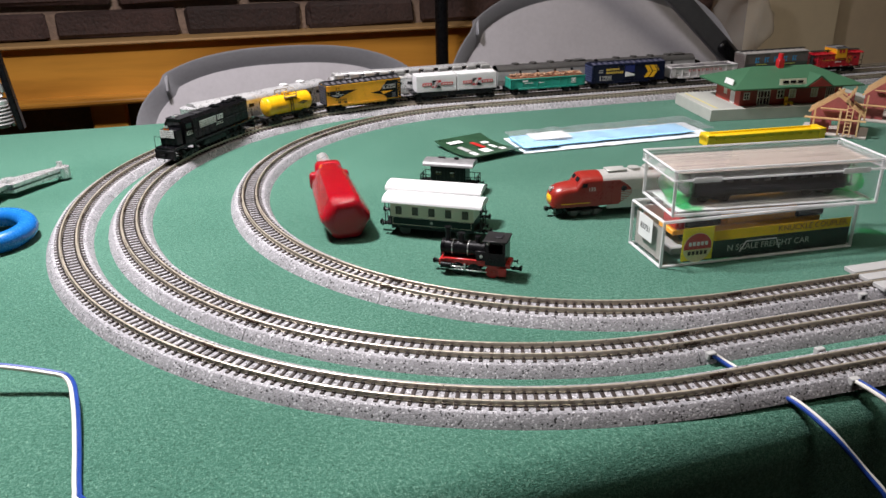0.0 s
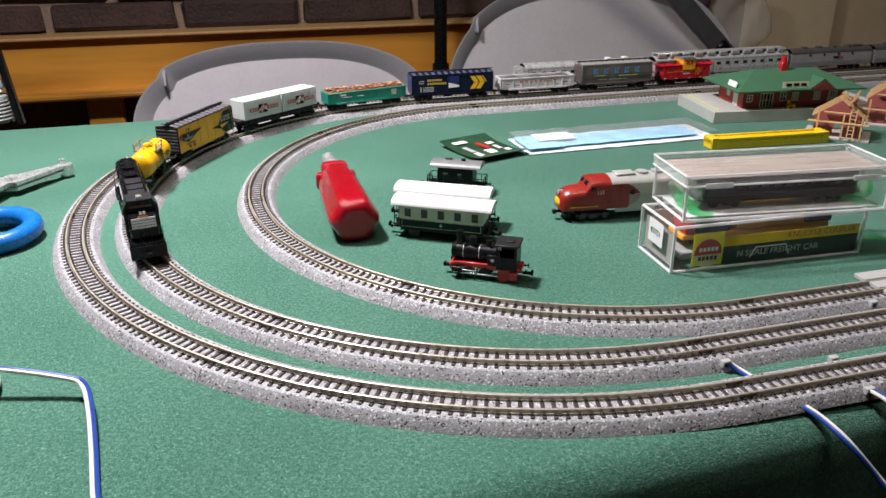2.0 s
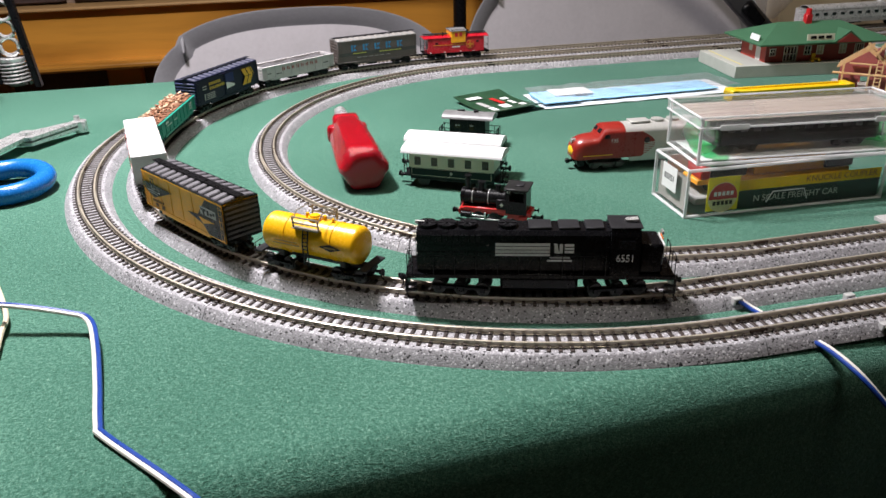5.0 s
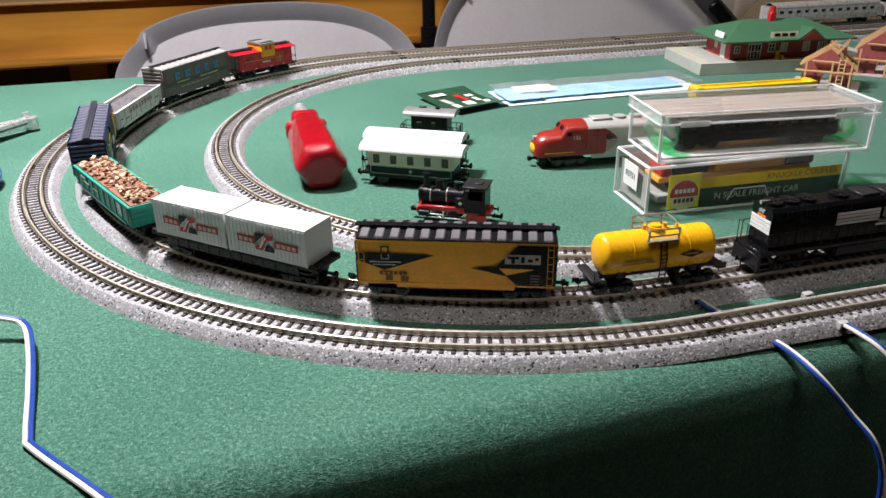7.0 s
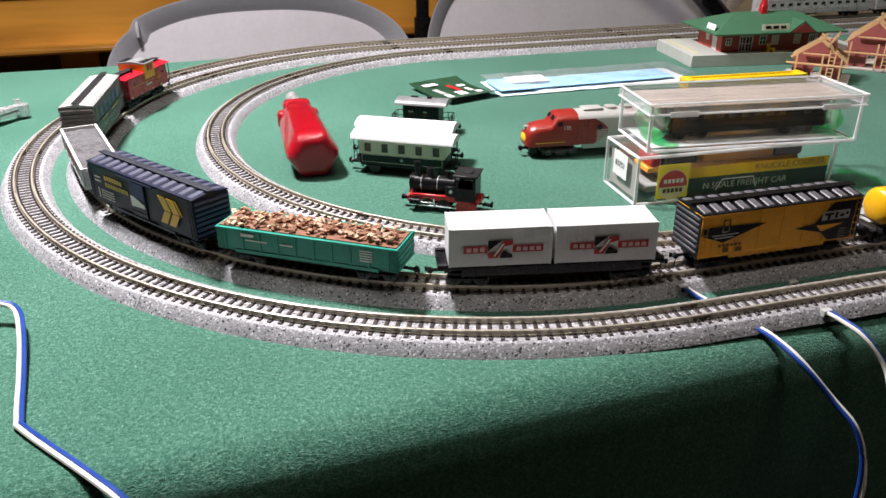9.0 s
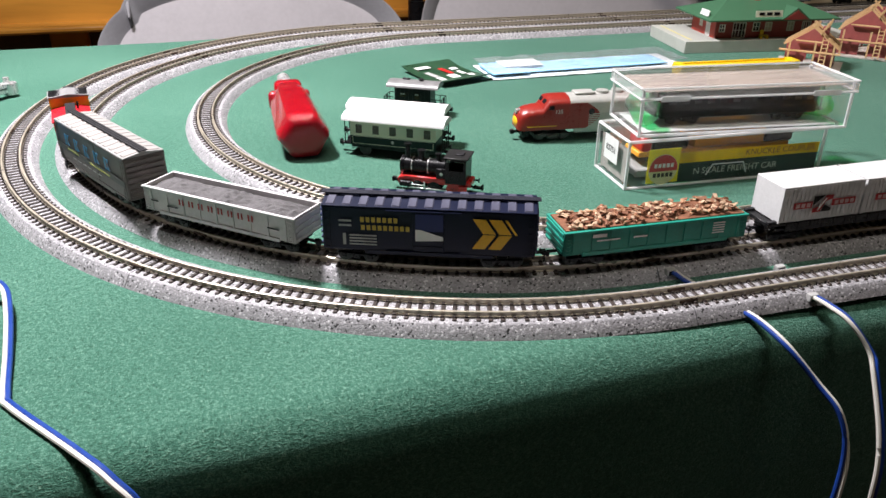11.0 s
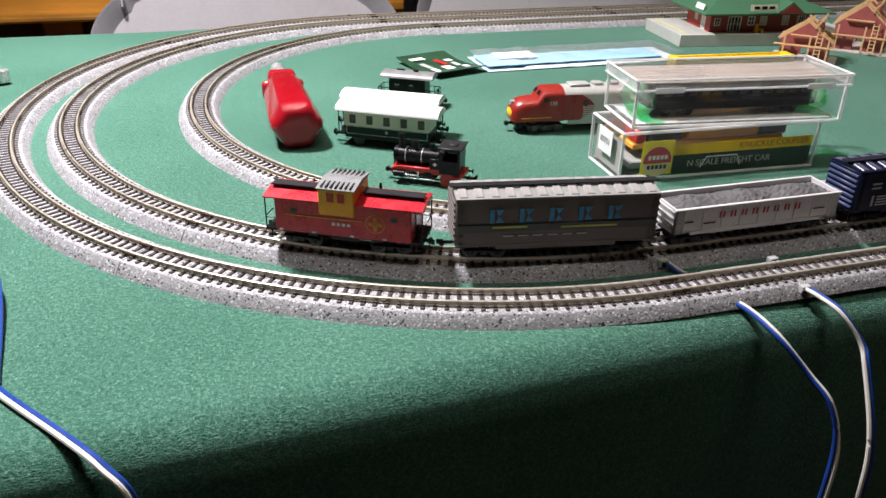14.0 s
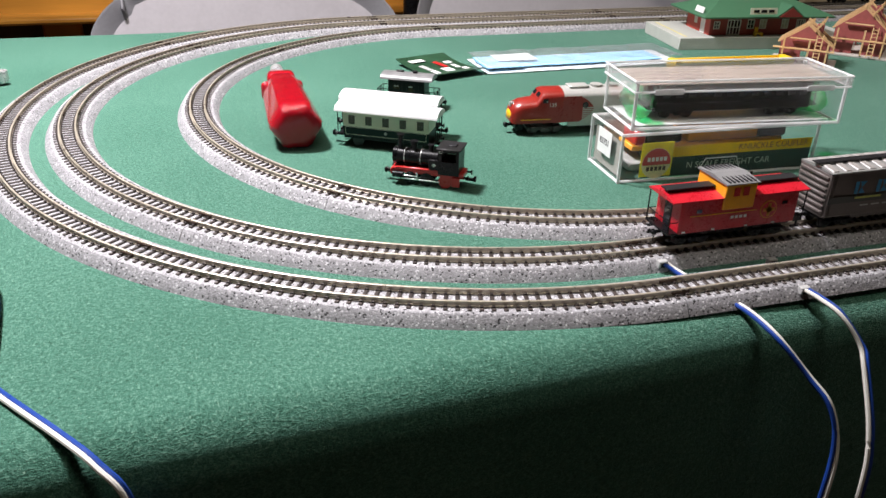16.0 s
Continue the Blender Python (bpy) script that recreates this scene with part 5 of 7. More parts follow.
def steam_loco():
    t = thing("steam_locomotive", "small black and red model tank locomotive standing on felt", "model locomotive", at=pose(-0.0588, -0.1430, 0.0, 0, 0, 149) @ Matrix.Scale(0.86, 4))
    part("frame", bx(bmesh.new(), (0, 0, 0.0085), (0.0440, 0.0122, 0.0030), 0.0003), RED, t)
    part("running_plate", bx(bmesh.new(), (0.005, 0, 0.0098), (0.030, 0.0128, 0.0022), 0.0004), RED, t)
    bm = cy(bmesh.new(), (0.0075, 0, 0.0158), "x", 0.0048, 0.0255, 32)
    part("boiler", bm, BLACK, t)
    bm = cy(bmesh.new(), (0.0210, 0, 0.0158), "x", 0.0052, 0.0022, 32)
    cy(bm, (0.0224, 0, 0.0158), "x", 0.0035, 0.0008, 24)
    part("smokebox", bm, BLACK_GLOSS, t)
    for x in (0.0050, 0.0150):
        bm = bmesh.new()
        tube(bm, [(x, 0.0049 * math.cos(a), 0.0158 + 0.0049 * math.sin(a)) for a in (2 * math.pi * k / 28 for k in range(28))], 0.0003, 5, close=True)
        part("boiler_band", bm, STEEL, t, "thin silver boiler band")
    bm = cy(bmesh.new(), (0.0185, 0, 0.0240), "z", 0.0014, 0.0095, 16, 0.0018)
    cy(bm, (0.0185, 0, 0.0288), "z", 0.0022, 0.0008, 16)
    part("chimney", bm, BLACK, t)
    bm = cy(bmesh.new(), (0.0100, 0, 0.0222), "z", 0.0021, 0.0052, 18)
    cy(bm, (0.0100, 0, 0.0252), "z", 0.0025, 0.0010, 18)
    part("steam_dome", bm, BLACK, t)
    bm = cy(bmesh.new(), (-0.0005, 0, 0.0215), "z", 0.0015, 0.0040, 14)
    cy(bm, (-0.0005, 0, 0.0240), "z", 0.0019, 0.0008, 14)
    part("sand_dome", bm, BLACK, t)
    # cab with window openings
    for s in (-1, 1):
        bm = bx(bmesh.new(), (-0.0130, s * 0.0072, 0.0128), (0.0125, 0.0006, 0.0082))
        bx(bm, (-0.0185, s * 0.0072, 0.0205), (0.0016, 0.0006, 0.0075))
        bx(bm, (-0.0078, s * 0.0072, 0.0205), (0.0022, 0.0006, 0.0075))
        bx(bm, (-0.0130, s * 0.0072, 0.0236), (0.0125, 0.0006, 0.0014))
        part("cab_side", bm, BLACK, t)
        part("cab_step", bx(bmesh.new(), (-0.0175, s * 0.0068, 0.0048), (0.0050, 0.0012, 0.0060), 0.0003), RED, t)
        part("side_tank", bx(bmesh.new(), (-0.0040, s * 0.0062, 0.0142), (0.0065, 0.0022, 0.0062), 0.0004), BLACK, t)
        d = (-0.0042 * -s)
        decal(t, "white_diamond", [[(d - 0.0013, 0.0142), (d, 0.0129), (d + 0.0013, 0.0142), (d, 0.0155)]], WHITE_INK, s, 0.0074)
        words("62", 0.0024, WHITE_INK, t, SIDE[s](0.0077) @ Matrix.Translation((0.0085 * s, 0.0230, 0)), "cab_number")
        part("cylinder", cy(bmesh.new(), (0.0180, s * 0.0072, 0.0062), "x", 0.0019, 0.0065, 16), BLACK, t)
        bm = bx(bmesh.new(), (0.0040, s * 0.0078, 0.0042), (0.0240, 0.0005, 0.0009), 0.0002)
        bx(bm, (0.0115, s * 0.0080, 0.0062), (0.0100, 0.0005, 0.0008), 0.0002)
        bx(bm, (0.0060, s * 0.0080, 0.0066), (0.0010, 0.0006, 0.0042), 0.0002)
        part("connecting_rod", bm, STEEL, t)
    bm = bx(bmesh.new(), (-0.0190, 0, 0.0165), (0.0006, 0.0144, 0.0156))
    part("cab_back", bm, BLACK, t)
    part("cab_front", bx(bmesh.new(), (-0.0068, 0, 0.0200), (0.0006, 0.0144, 0.0085)), BLACK, t)
    part("cab_roof", bx(bmesh.new(), (-0.0130, 0, 0.0247), (0.0152, 0.0168, 0.0010), 0.0004), M("matt_black_roof", (0.012, 0.012, 0.012), 0.5, spec=0.3), t)
    part("roof_hatch", bx(bmesh.new(), (-0.0140, 0, 0.0255), (0.0050, 0.0056, 0.0008), 0.0003), DARK, t)
    small_wheels(t, (0.0105, 0.0005), 0.0042, 0.0056, BLACK)
    small_wheels(t, (-0.0110,), 0.0042, 0.0056, RED)
    buffers(t, 0.0220)
    part("buffer_beam", bx(bmesh.new(), (0.0222, 0, 0.0078), (0.0010, 0.0150, 0.0038), 0.0002), RED, t)


steam_loco()


def coach(at, label, lower, upper, windows=5):
    t = thing("passenger_coach", label, "model coach", "small coaches", at=at)
    half, w = 0.0270, 0.0082
    part("lower_panel", bx(bmesh.new(), (0, 0, 0.0102), (2 * half, 2 * w, 0.0062), 0.0003), lower, t)
    for s in (-1, 1):
        # upper wall with real openings between posts
        bm = bx(bmesh.new(), (0, s * (w - 0.0003), 0.0138), (2 * half, 0.0006, 0.0014))
        bx(bm, (0, s * (w - 0.0003), 0.0212), (2 * half, 0.0006, 0.0022))
        step = 2 * half / windows
        for k in range(windows + 1):
            x = -half + k * step
            wd = 0.0066 if 0 < k < windows else 0.0033
            bx(bm, (x + (0.0016 if k == 0 else -0.0016 if k == windows else 0), s * (w - 0.0003), 0.0172), (wd, 0.0006, 0.0060))
        part("side_wall", bm, upper, t)
        for k in range(windows):
            part("window", bx(bmesh.new(), (-half + (k + 0.5) * step, s * (w - 0.0008), 0.0172), (0.0050, 0.0003, 0.0058)), WIN_BROWN, t)
        decal(t, "pale_outline", [rect(0, 0.0128, 2 * half - 0.003, 0.0002), rect(0, 0.0082, 2 * half - 0.003, 0.0002), rect(-half + 0.0015, 0.0105, 0.0002, 0.0046), rect(half - 0.0015, 0.0105, 0.0002, 0.0046)], CREAM, s, w + 0.0001)
        decal(t, "pale_diamond", [[(-0.0012, 0.0105), (0, 0.0093), (0.0012, 0.0105), (0, 0.0117)]], LIGHT_GREY, s, w + 0.0001)
        part("sole_bar", bx(bmesh.new(), (0, s * 0.0066, 0.0062), (2 * half, 0.0010, 0.0020), 0.0002), BLACK, t)
    for e in (-1, 1):
        part("end_wall", bx(bmesh.new(), (e * (half - 0.0003), 0, 0.0178), (0.0006, 2 * w - 0.0014, 0.0090)), upper, t)
        part("platform", bx(bmesh.new(), (e * (half + 0.0022), 0, 0.0072), (0.0044, 0.0150, 0.0008)), BLACK, t)
        bm = bmesh.new()
        for s in (-1, 1):
            tube(bm, [(e * (half + 0.0040), s * 0.0070, 0.0070), (e * (half + 0.0040), s * 0.0070, 0.0225)], 0.0003, 5)
            tube(bm, [(e * (half + 0.0040), s * 0.0070, 0.0130), (e * (half + 0.0040), s * 0.0022, 0.0130), (e * (half + 0.0040), s * 0.0022, 0.0072)], 0.00028, 5)
        part("end_railing", bm, BLACK, t)
    n = 12
    prof = [(0.0096 * math.cos(math.pi * k / n), 0.0222 + 0.0042 * math.sin(math.pi * k / n)) for k in range(n + 1)]
    part("roof", prism(bmesh.new(), prof, -half - 0.0052, half + 0.0052), WHITE, t, "curved white roof")
    small_wheels(t, (-0.0185, 0.0185), 0.0036, 0.0050, WHEEL)
    bm = bx(bmesh.new(), (0, 0, 0.0052), (0.026, 0.009, 0.003), 0.0004)
    part("underframe", bm, BLACK, t)
    buffers(t, half + 0.0035, 0.0066)


coach(pose(-0.0664, -0.0828, 0.0, 0, 0, -31) @ Matrix.Scale(0.95, 4), "model coach with cream sides, dark green base, white roof", GREEN_DARK, CREAM)
coach(pose(-0.0598, -0.0595, 0.0, 0, 0, -30) @ Matrix.Scale(0.95, 4), "model coach with dark sides and white roof", BLACK, DARK)


def brake_van():
    t = thing("brake_van", "dark model brake van with silver curved roof on felt", "model van", "small coaches", at=pose(-0.0354, -0.0050, 0.0, 0, 0, -30) @ Matrix.Scale(0.89, 4))
    half, w = 0.0140, 0.0078
    body = M("dark_green_black_paint", (0.007, 0.008, 0.008), 0.4, spec=0.3)
    part("body", bx(bmesh.new(), (0, 0, 0.0145), (2 * half, 2 * w, 0.0150), 0.0003), body, t)
    for s in (-1, 1):
        decal(t, "window", [rect(-0.0075, 0.0162, 0.0050, 0.0030), rect(0.0035, 0.0158, 0.0036, 0.0046)], WIN_BROWN, s, w + 0.0002)
        decal(t, "pale_print", [rect(-0.0085, 0.0170, 0.0016, 0.0010), rect(-0.0065, 0.0170, 0.0014, 0.0010), rect(0.0035, 0.0170, 0.0028, 0.0010)], LIGHT_GREY, s, w + 0.0004)
        for k in range(9):
            part("plank_joint", bx(bmesh.new(), (-half + (k + 0.5) * 2 * half / 9, s * (w + 0.0001), 0.0145), (0.0003, 0.0003, 0.0148)), body, t)
    n = 12
    prof = [(0.0094 * math.cos(math.pi * k / n), 0.0218 + 0.0040 * math.sin(math.pi * k / n)) for k in range(n + 1)]
    part("roof", prism(bmesh.new(), prof, -half - 0.0060, half + 0.0060), M("van_roof_grey", (0.2, 0.2, 0.2), 0.4, 0.2, 0.15, 0.006), t, "curved silver roof")
    part("roof_vent", bx(bmesh.new(), (-0.007, 0.001, 0.0265), (0.0060, 0.0022, 0.0010), 0.0004), DARK, t)
    part("roof_pipe", cy(bmesh.new(), (0.005, 0, 0.0266), "z", 0.0018, 0.0014, 14), DARK, t)
    for e in (-1, 1):
        part("platform", bx(bmesh.new(), (e * (half + 0.0045), 0, 0.0070), (0.0090, 0.0150, 0.0010)), BLACK, t)
        x = e * (half + 0.0085)
        for s in (-1, 1):
            part("platform_railing", tube(bmesh.new(), [(x, s * 0.0070, 0.0075), (x, s * 0.0070, 0.0140), (x, s * 0.0015, 0.0140), (x, s * 0.0015, 0.0075)], 0.0004, 5), BLACK, t)
            part("railing_bar", tube(bmesh.new(), [(x, s * 0.0070, 0.0110), (x, s * 0.0015, 0.0110)], 0.0003, 5), BLACK, t)
            part("side_rail", tube(bmesh.new(), [(x, s * 0.0070, 0.0138), (e * half, s * 0.0070, 0.0138)], 0.0003, 5), BLACK, t)
            part("railing_post", tube(bmesh.new(), [(e * (half + 0.004), s * 0.0070, 0.0075), (e * (half + 0.004), s * 0.0070, 0.0138)], 0.0003, 5), BLACK, t)
    part("underframe", bx(bmesh.new(), (0, 0, 0.0058), (0.034, 0.010, 0.0020), 0.0003), BLACK, t)
    small_wheels(t, (-0.0105, 0.0105), 0.0036, 0.0050, WHEEL)
    buffers(t, half + 0.0090, 0.0066)


brake_van()


def cab_unit():
    """Streamlined red and silver diesel; its nose points towards +x."""
    t = thing("streamlined_locomotive", "red and silver streamlined model locomotive on felt", "model locomotive", at=pose(0.0600, -0.0775, 0.0, 0, 0, 175) @ Matrix.Scale(1.06, 4))
    warm_red = M("warbonnet_red_paint", (0.25, 0.018, 0.012), 0.33, 0, 0.1, 0.008)
    silver = M("ivory_silver_paint", (0.47, 0.47, 0.44), 0.35, 0.25, 0.08, 0.01)
    w, n = 0.0092, 8

    def section(half_w, top, low=0.0075):
        arcp = [(half_w * math.cos(math.pi * k / n), top - 0.0042 + 0.0042 * math.sin(math.pi * k / n)) for k in range(n + 1)]
        return [(-half_w, low), (half_w, low)] + arcp
    part("body", prism(bmesh.new(), section(w, 0.0262), -0.0475, 0.0165), silver, t)
    # red front half, cab and nose in rings
    bm = bmesh.new()
    rings = []
    for x, hw, top, low in ((0.0165, w, 0.0262, 0.0075), (0.0265, w, 0.0262, 0.0075), (0.0290, w * 0.98, 0.0257, 0.0075), (0.0322, w * 0.96, 0.0207, 0.0075), (0.0360, w * 0.95, 0.0204, 0.0074),
                            (0.0405, w * 0.92, 0.0197, 0.0072), (0.0440, w * 0.84, 0.0183, 0.0070), (0.0460, w * 0.70, 0.0160, 0.0072), (0.0468, w * 0.50, 0.0136, 0.0078)):
        rings.append([bm.verts.new((x, y, z)) for y, z in section(hw, top, low)])
    m = len(rings[0])
    for k in range(len(rings) - 1):
        for j in range(m):
            bm.faces.new((rings[k][j], rings[k][(j + 1) % m], rings[k + 1][(j + 1) % m], rings[k + 1][j]))
    bm.faces.new(rings[0][::-1])
    bm.faces.new(rings[-1])
    part("nose", bm, warm_red, t, "red nose and cab")
    for s in (-1, 1):
        # rounded end of the red field, and the striping
        n2 = 14
        x0 = 0.0062
        decal(t, "red_side_panel", [rect(0.0115 * -s, 0.0152, 0.0110, 0.0150)], warm_red, s, w + 0.00012)
        decal(t, "red_side_curve", [[((x0 + 0.001) * -s, 0.0078)] + [((x0 - 0.008 * math.sin(math.pi * k / n2)) * -s, 0.0078 + 0.0148 * k / n2) for k in range(1, n2)] + [((x0 + 0.001) * -s, 0.0226)]], warm_red, s, w + 0.0001)
        decal(t, "yellow_stripe", [rect(0.033 * -s, 0.0098, 0.018, 0.0005)], YELLOW, s, w + 0.0002)
        decal(t, "cab_window", [[(x * -s, z) for x, z in ((0.0262, 0.0194), (0.0296, 0.0194), (0.0290, 0.0218), (0.0262, 0.0218))]], GLASS_DARK, s, w + 0.0002)
        words("135", 0.0032, WHITE_INK, t, SIDE[s](w + 0.0002) @ Matrix.Translation((0.0232 * -s, 0.0180, 0)), "cab_number")
        decal(t, "porthole", [[((0.0035) * -s + 0.0018 * math.cos(a), 0.0175 + 0.0018 * math.sin(a)) for a in (2 * math.pi * k / 16 for k in range(16))]], GLASS_DARK, s, w + 0.0003)
        for k in range(7):
            part("flute", bx(bmesh.new(), (-0.0210, s * (w + 0.0001), 0.0092 + 0.0011 * k), (0.052, 0.0004, 0.0006)), silver, t)
        bm = bx(bmesh.new(), (0.0, s * 0.0078, 0.0066), (0.0260, 0.0010, 0.0040), 0.0003)
        part("side_skirt", bm, silver, t)
        rake = Matrix.Translation((0.0305, s * 0.0031, 0.0231)) @ Matrix.Rotation(radians(-33), 4, "Y")
        part("windshield", bx(bmesh.new(), (0, 0, 0), (0.0004, 0.0040, 0.0026), 0.0001, rake), GLASS_DARK, t)
    bm = bmesh.new()
    ball(bm, (0.0456, 0, 0.0112), (0.0020, 0.0056, 0.0034), 16)
    part("yellow_nose_emblem", bm, YELLOW, t)
    bm = cy(bmesh.new(), (0.0452, 0, 0.0170), "x", 0.0015, 0.0026, 16)
    part("headlight", bm, STEEL, t)
    for k in range(4):
        part("roof_fan", cy(bmesh.new(), (-0.034 + 0.0095 * k, 0, 0.0266), "z", 0.0036, 0.0014, 20), silver, t)
    part("roof_hatch", bx(bmesh.new(), (0.0060, 0, 0.0266), (0.012, 0.0080, 0.0012), 0.0003), silver, t)
    part("fuel_tank", bx(bmesh.new(), (-0.004, 0, 0.0058), (0.022, 0.013, 0.0056), 0.0010), DARK, t)
    silver_truck = M("dull_grey_truck_plastic", (0.05, 0.05, 0.048), 0.5, 0.2, 0.2, 0.003)
    for x in (0.0265, -0.0300):
        bm = bx(bmesh.new(), (x, 0, 0.0040), (0.0215, 0.0165, 0.0022), 0.0004)
        for s in (-1, 1):
            for k in (-1, 1):
                bx(bm, (x + k * 0.0070, s * 0.0084, 0.0036), (0.0040, 0.0014, 0.0034), 0.0005)
            bx(bm, (x, s * 0.0084, 0.0032), (0.0060, 0.0014, 0.0026), 0.0005)
        part("truck_frame", bm, silver_truck, t)
        small_wheels(t, (x - 0.0070, x + 0.0070), 0.0031, 0.0050, WHEEL)
    part("pilot", bx(bmesh.new(), (0.0415, 0, 0.0050), (0.0050, 0.0140, 0.0056), 0.0012), BLACK, t)
    bm = bx(bmesh.new(), (0.0450, 0, 0.0048), (0.006, 0.0016, 0.0014), 0.0003)
    bx(bm, (0.0482, 0, 0.0048), (0.0024, 0.0030, 0.0026), 0.0005)
    part("coupler", bm, BLACK, t)


cab_unit()

CLEAR = clear_material("clear_polystyrene", (0.99, 0.99, 0.99), 0.05, 0.982, (0.85, 0.85, 0.85))
RIM_PLASTIC = clear_material("milky_lid_plastic", (0.98, 0.98, 0.98), 0.08, 0.8, (0.82, 0.81, 0.8))
CLEAR_EDGE = clear_material("clear_polystyrene_edge", (0.97, 0.98, 0.98), 0.10, 0.42, (0.85, 0.85, 0.85))


def clear_case(t, L, D, H, th=0.0010, lid=0.0):
    """Thin-walled clear case: five panes, brighter moulded edges, and a lid rim."""
    for name, c, s in (("bottom_pane", (0, 0, th / 2), (L, D, th)), ("top_pane", (0, 0, H - th / 2), (L, D, th)),
                       ("side_pane", (0, -D / 2 + th / 2, H / 2), (L, th, H - 2 * th)), ("side_pane", (0, D / 2 - th / 2, H / 2), (L, th, H - 2 * th)),
                       ("end_pane", (-L / 2 + th / 2, 0, H / 2), (th, D - 2 * th, H - 2 * th)), ("end_pane", (L / 2 - th / 2, 0, H / 2), (th, D - 2 * th, H - 2 * th))):
        ob = part(name, bx(bmesh.new(), c, s), CLEAR, t, smooth=False)
        ob.visible_shadow = False
    r = 0.0009
    for sx in (-1, 1):
        for sy in (-1, 1):
            part("moulded_edge", tube(bmesh.new(), [(sx * L / 2, sy * D / 2, 0), (sx * L / 2, sy * D / 2, H)], r, 6), CLEAR_EDGE, t)
    for z in (0.0004,) if lid else (0.0004, H):
        for sy in (-1, 1):
            part("moulded_edge", tube(bmesh.new(), [(-L / 2, sy * D / 2, z), (L / 2, sy * D / 2, z)], r, 6), CLEAR_EDGE, t)
        for sx in (-1, 1):
            part("moulded_edge", tube(bmesh.new(), [(sx * L / 2, -D / 2, z), (sx * L / 2, D / 2, z)], r, 6), CLEAR_EDGE, t)
    if lid:
        o = 0.0016
        for sy in (-1, 1):
            part("lid_rim", bx(bmesh.new(), (0, sy * (D / 2 + o), H - lid / 2 + 0.001), (L + 2 * o, 0.0009, lid), 0.0002), RIM_PLASTIC, t).visible_shadow = False
            for z in (H - lid + 0.001, H + 0.001):
                part("rim_edge", tube(bmesh.new(), [(-L / 2 - o, sy * (D / 2 + o), z), (L / 2 + o, sy * (D / 2 + o), z)], 0.0006, 6), CLEAR_EDGE, t)
        for sx in (-1, 1):
            part("lid_rim", bx(bmesh.new(), (sx * (L / 2 + o), 0, H - lid / 2 + 0.001), (0.0009, D + 2 * o - 0.001, lid), 0.0002), RIM_PLASTIC, t).visible_shadow = False
            for z in (H - lid + 0.001, H + 0.001):
                part("rim_edge", tube(bmesh.new(), [(sx * (L / 2 + o), -D / 2 - o, z), (sx * (L / 2 + o), D / 2 + o, z)], 0.0006, 6), CLEAR_EDGE, t)
        for x in (-L * 0.36, L * 0.36):
            part("lid_latch", bx(bmesh.new(), (x, -D / 2 - o - 0.0006, H - lid * 0.8), (0.016, 0.0008, 0.0030), 0.0003), CLEAR_EDGE, t)


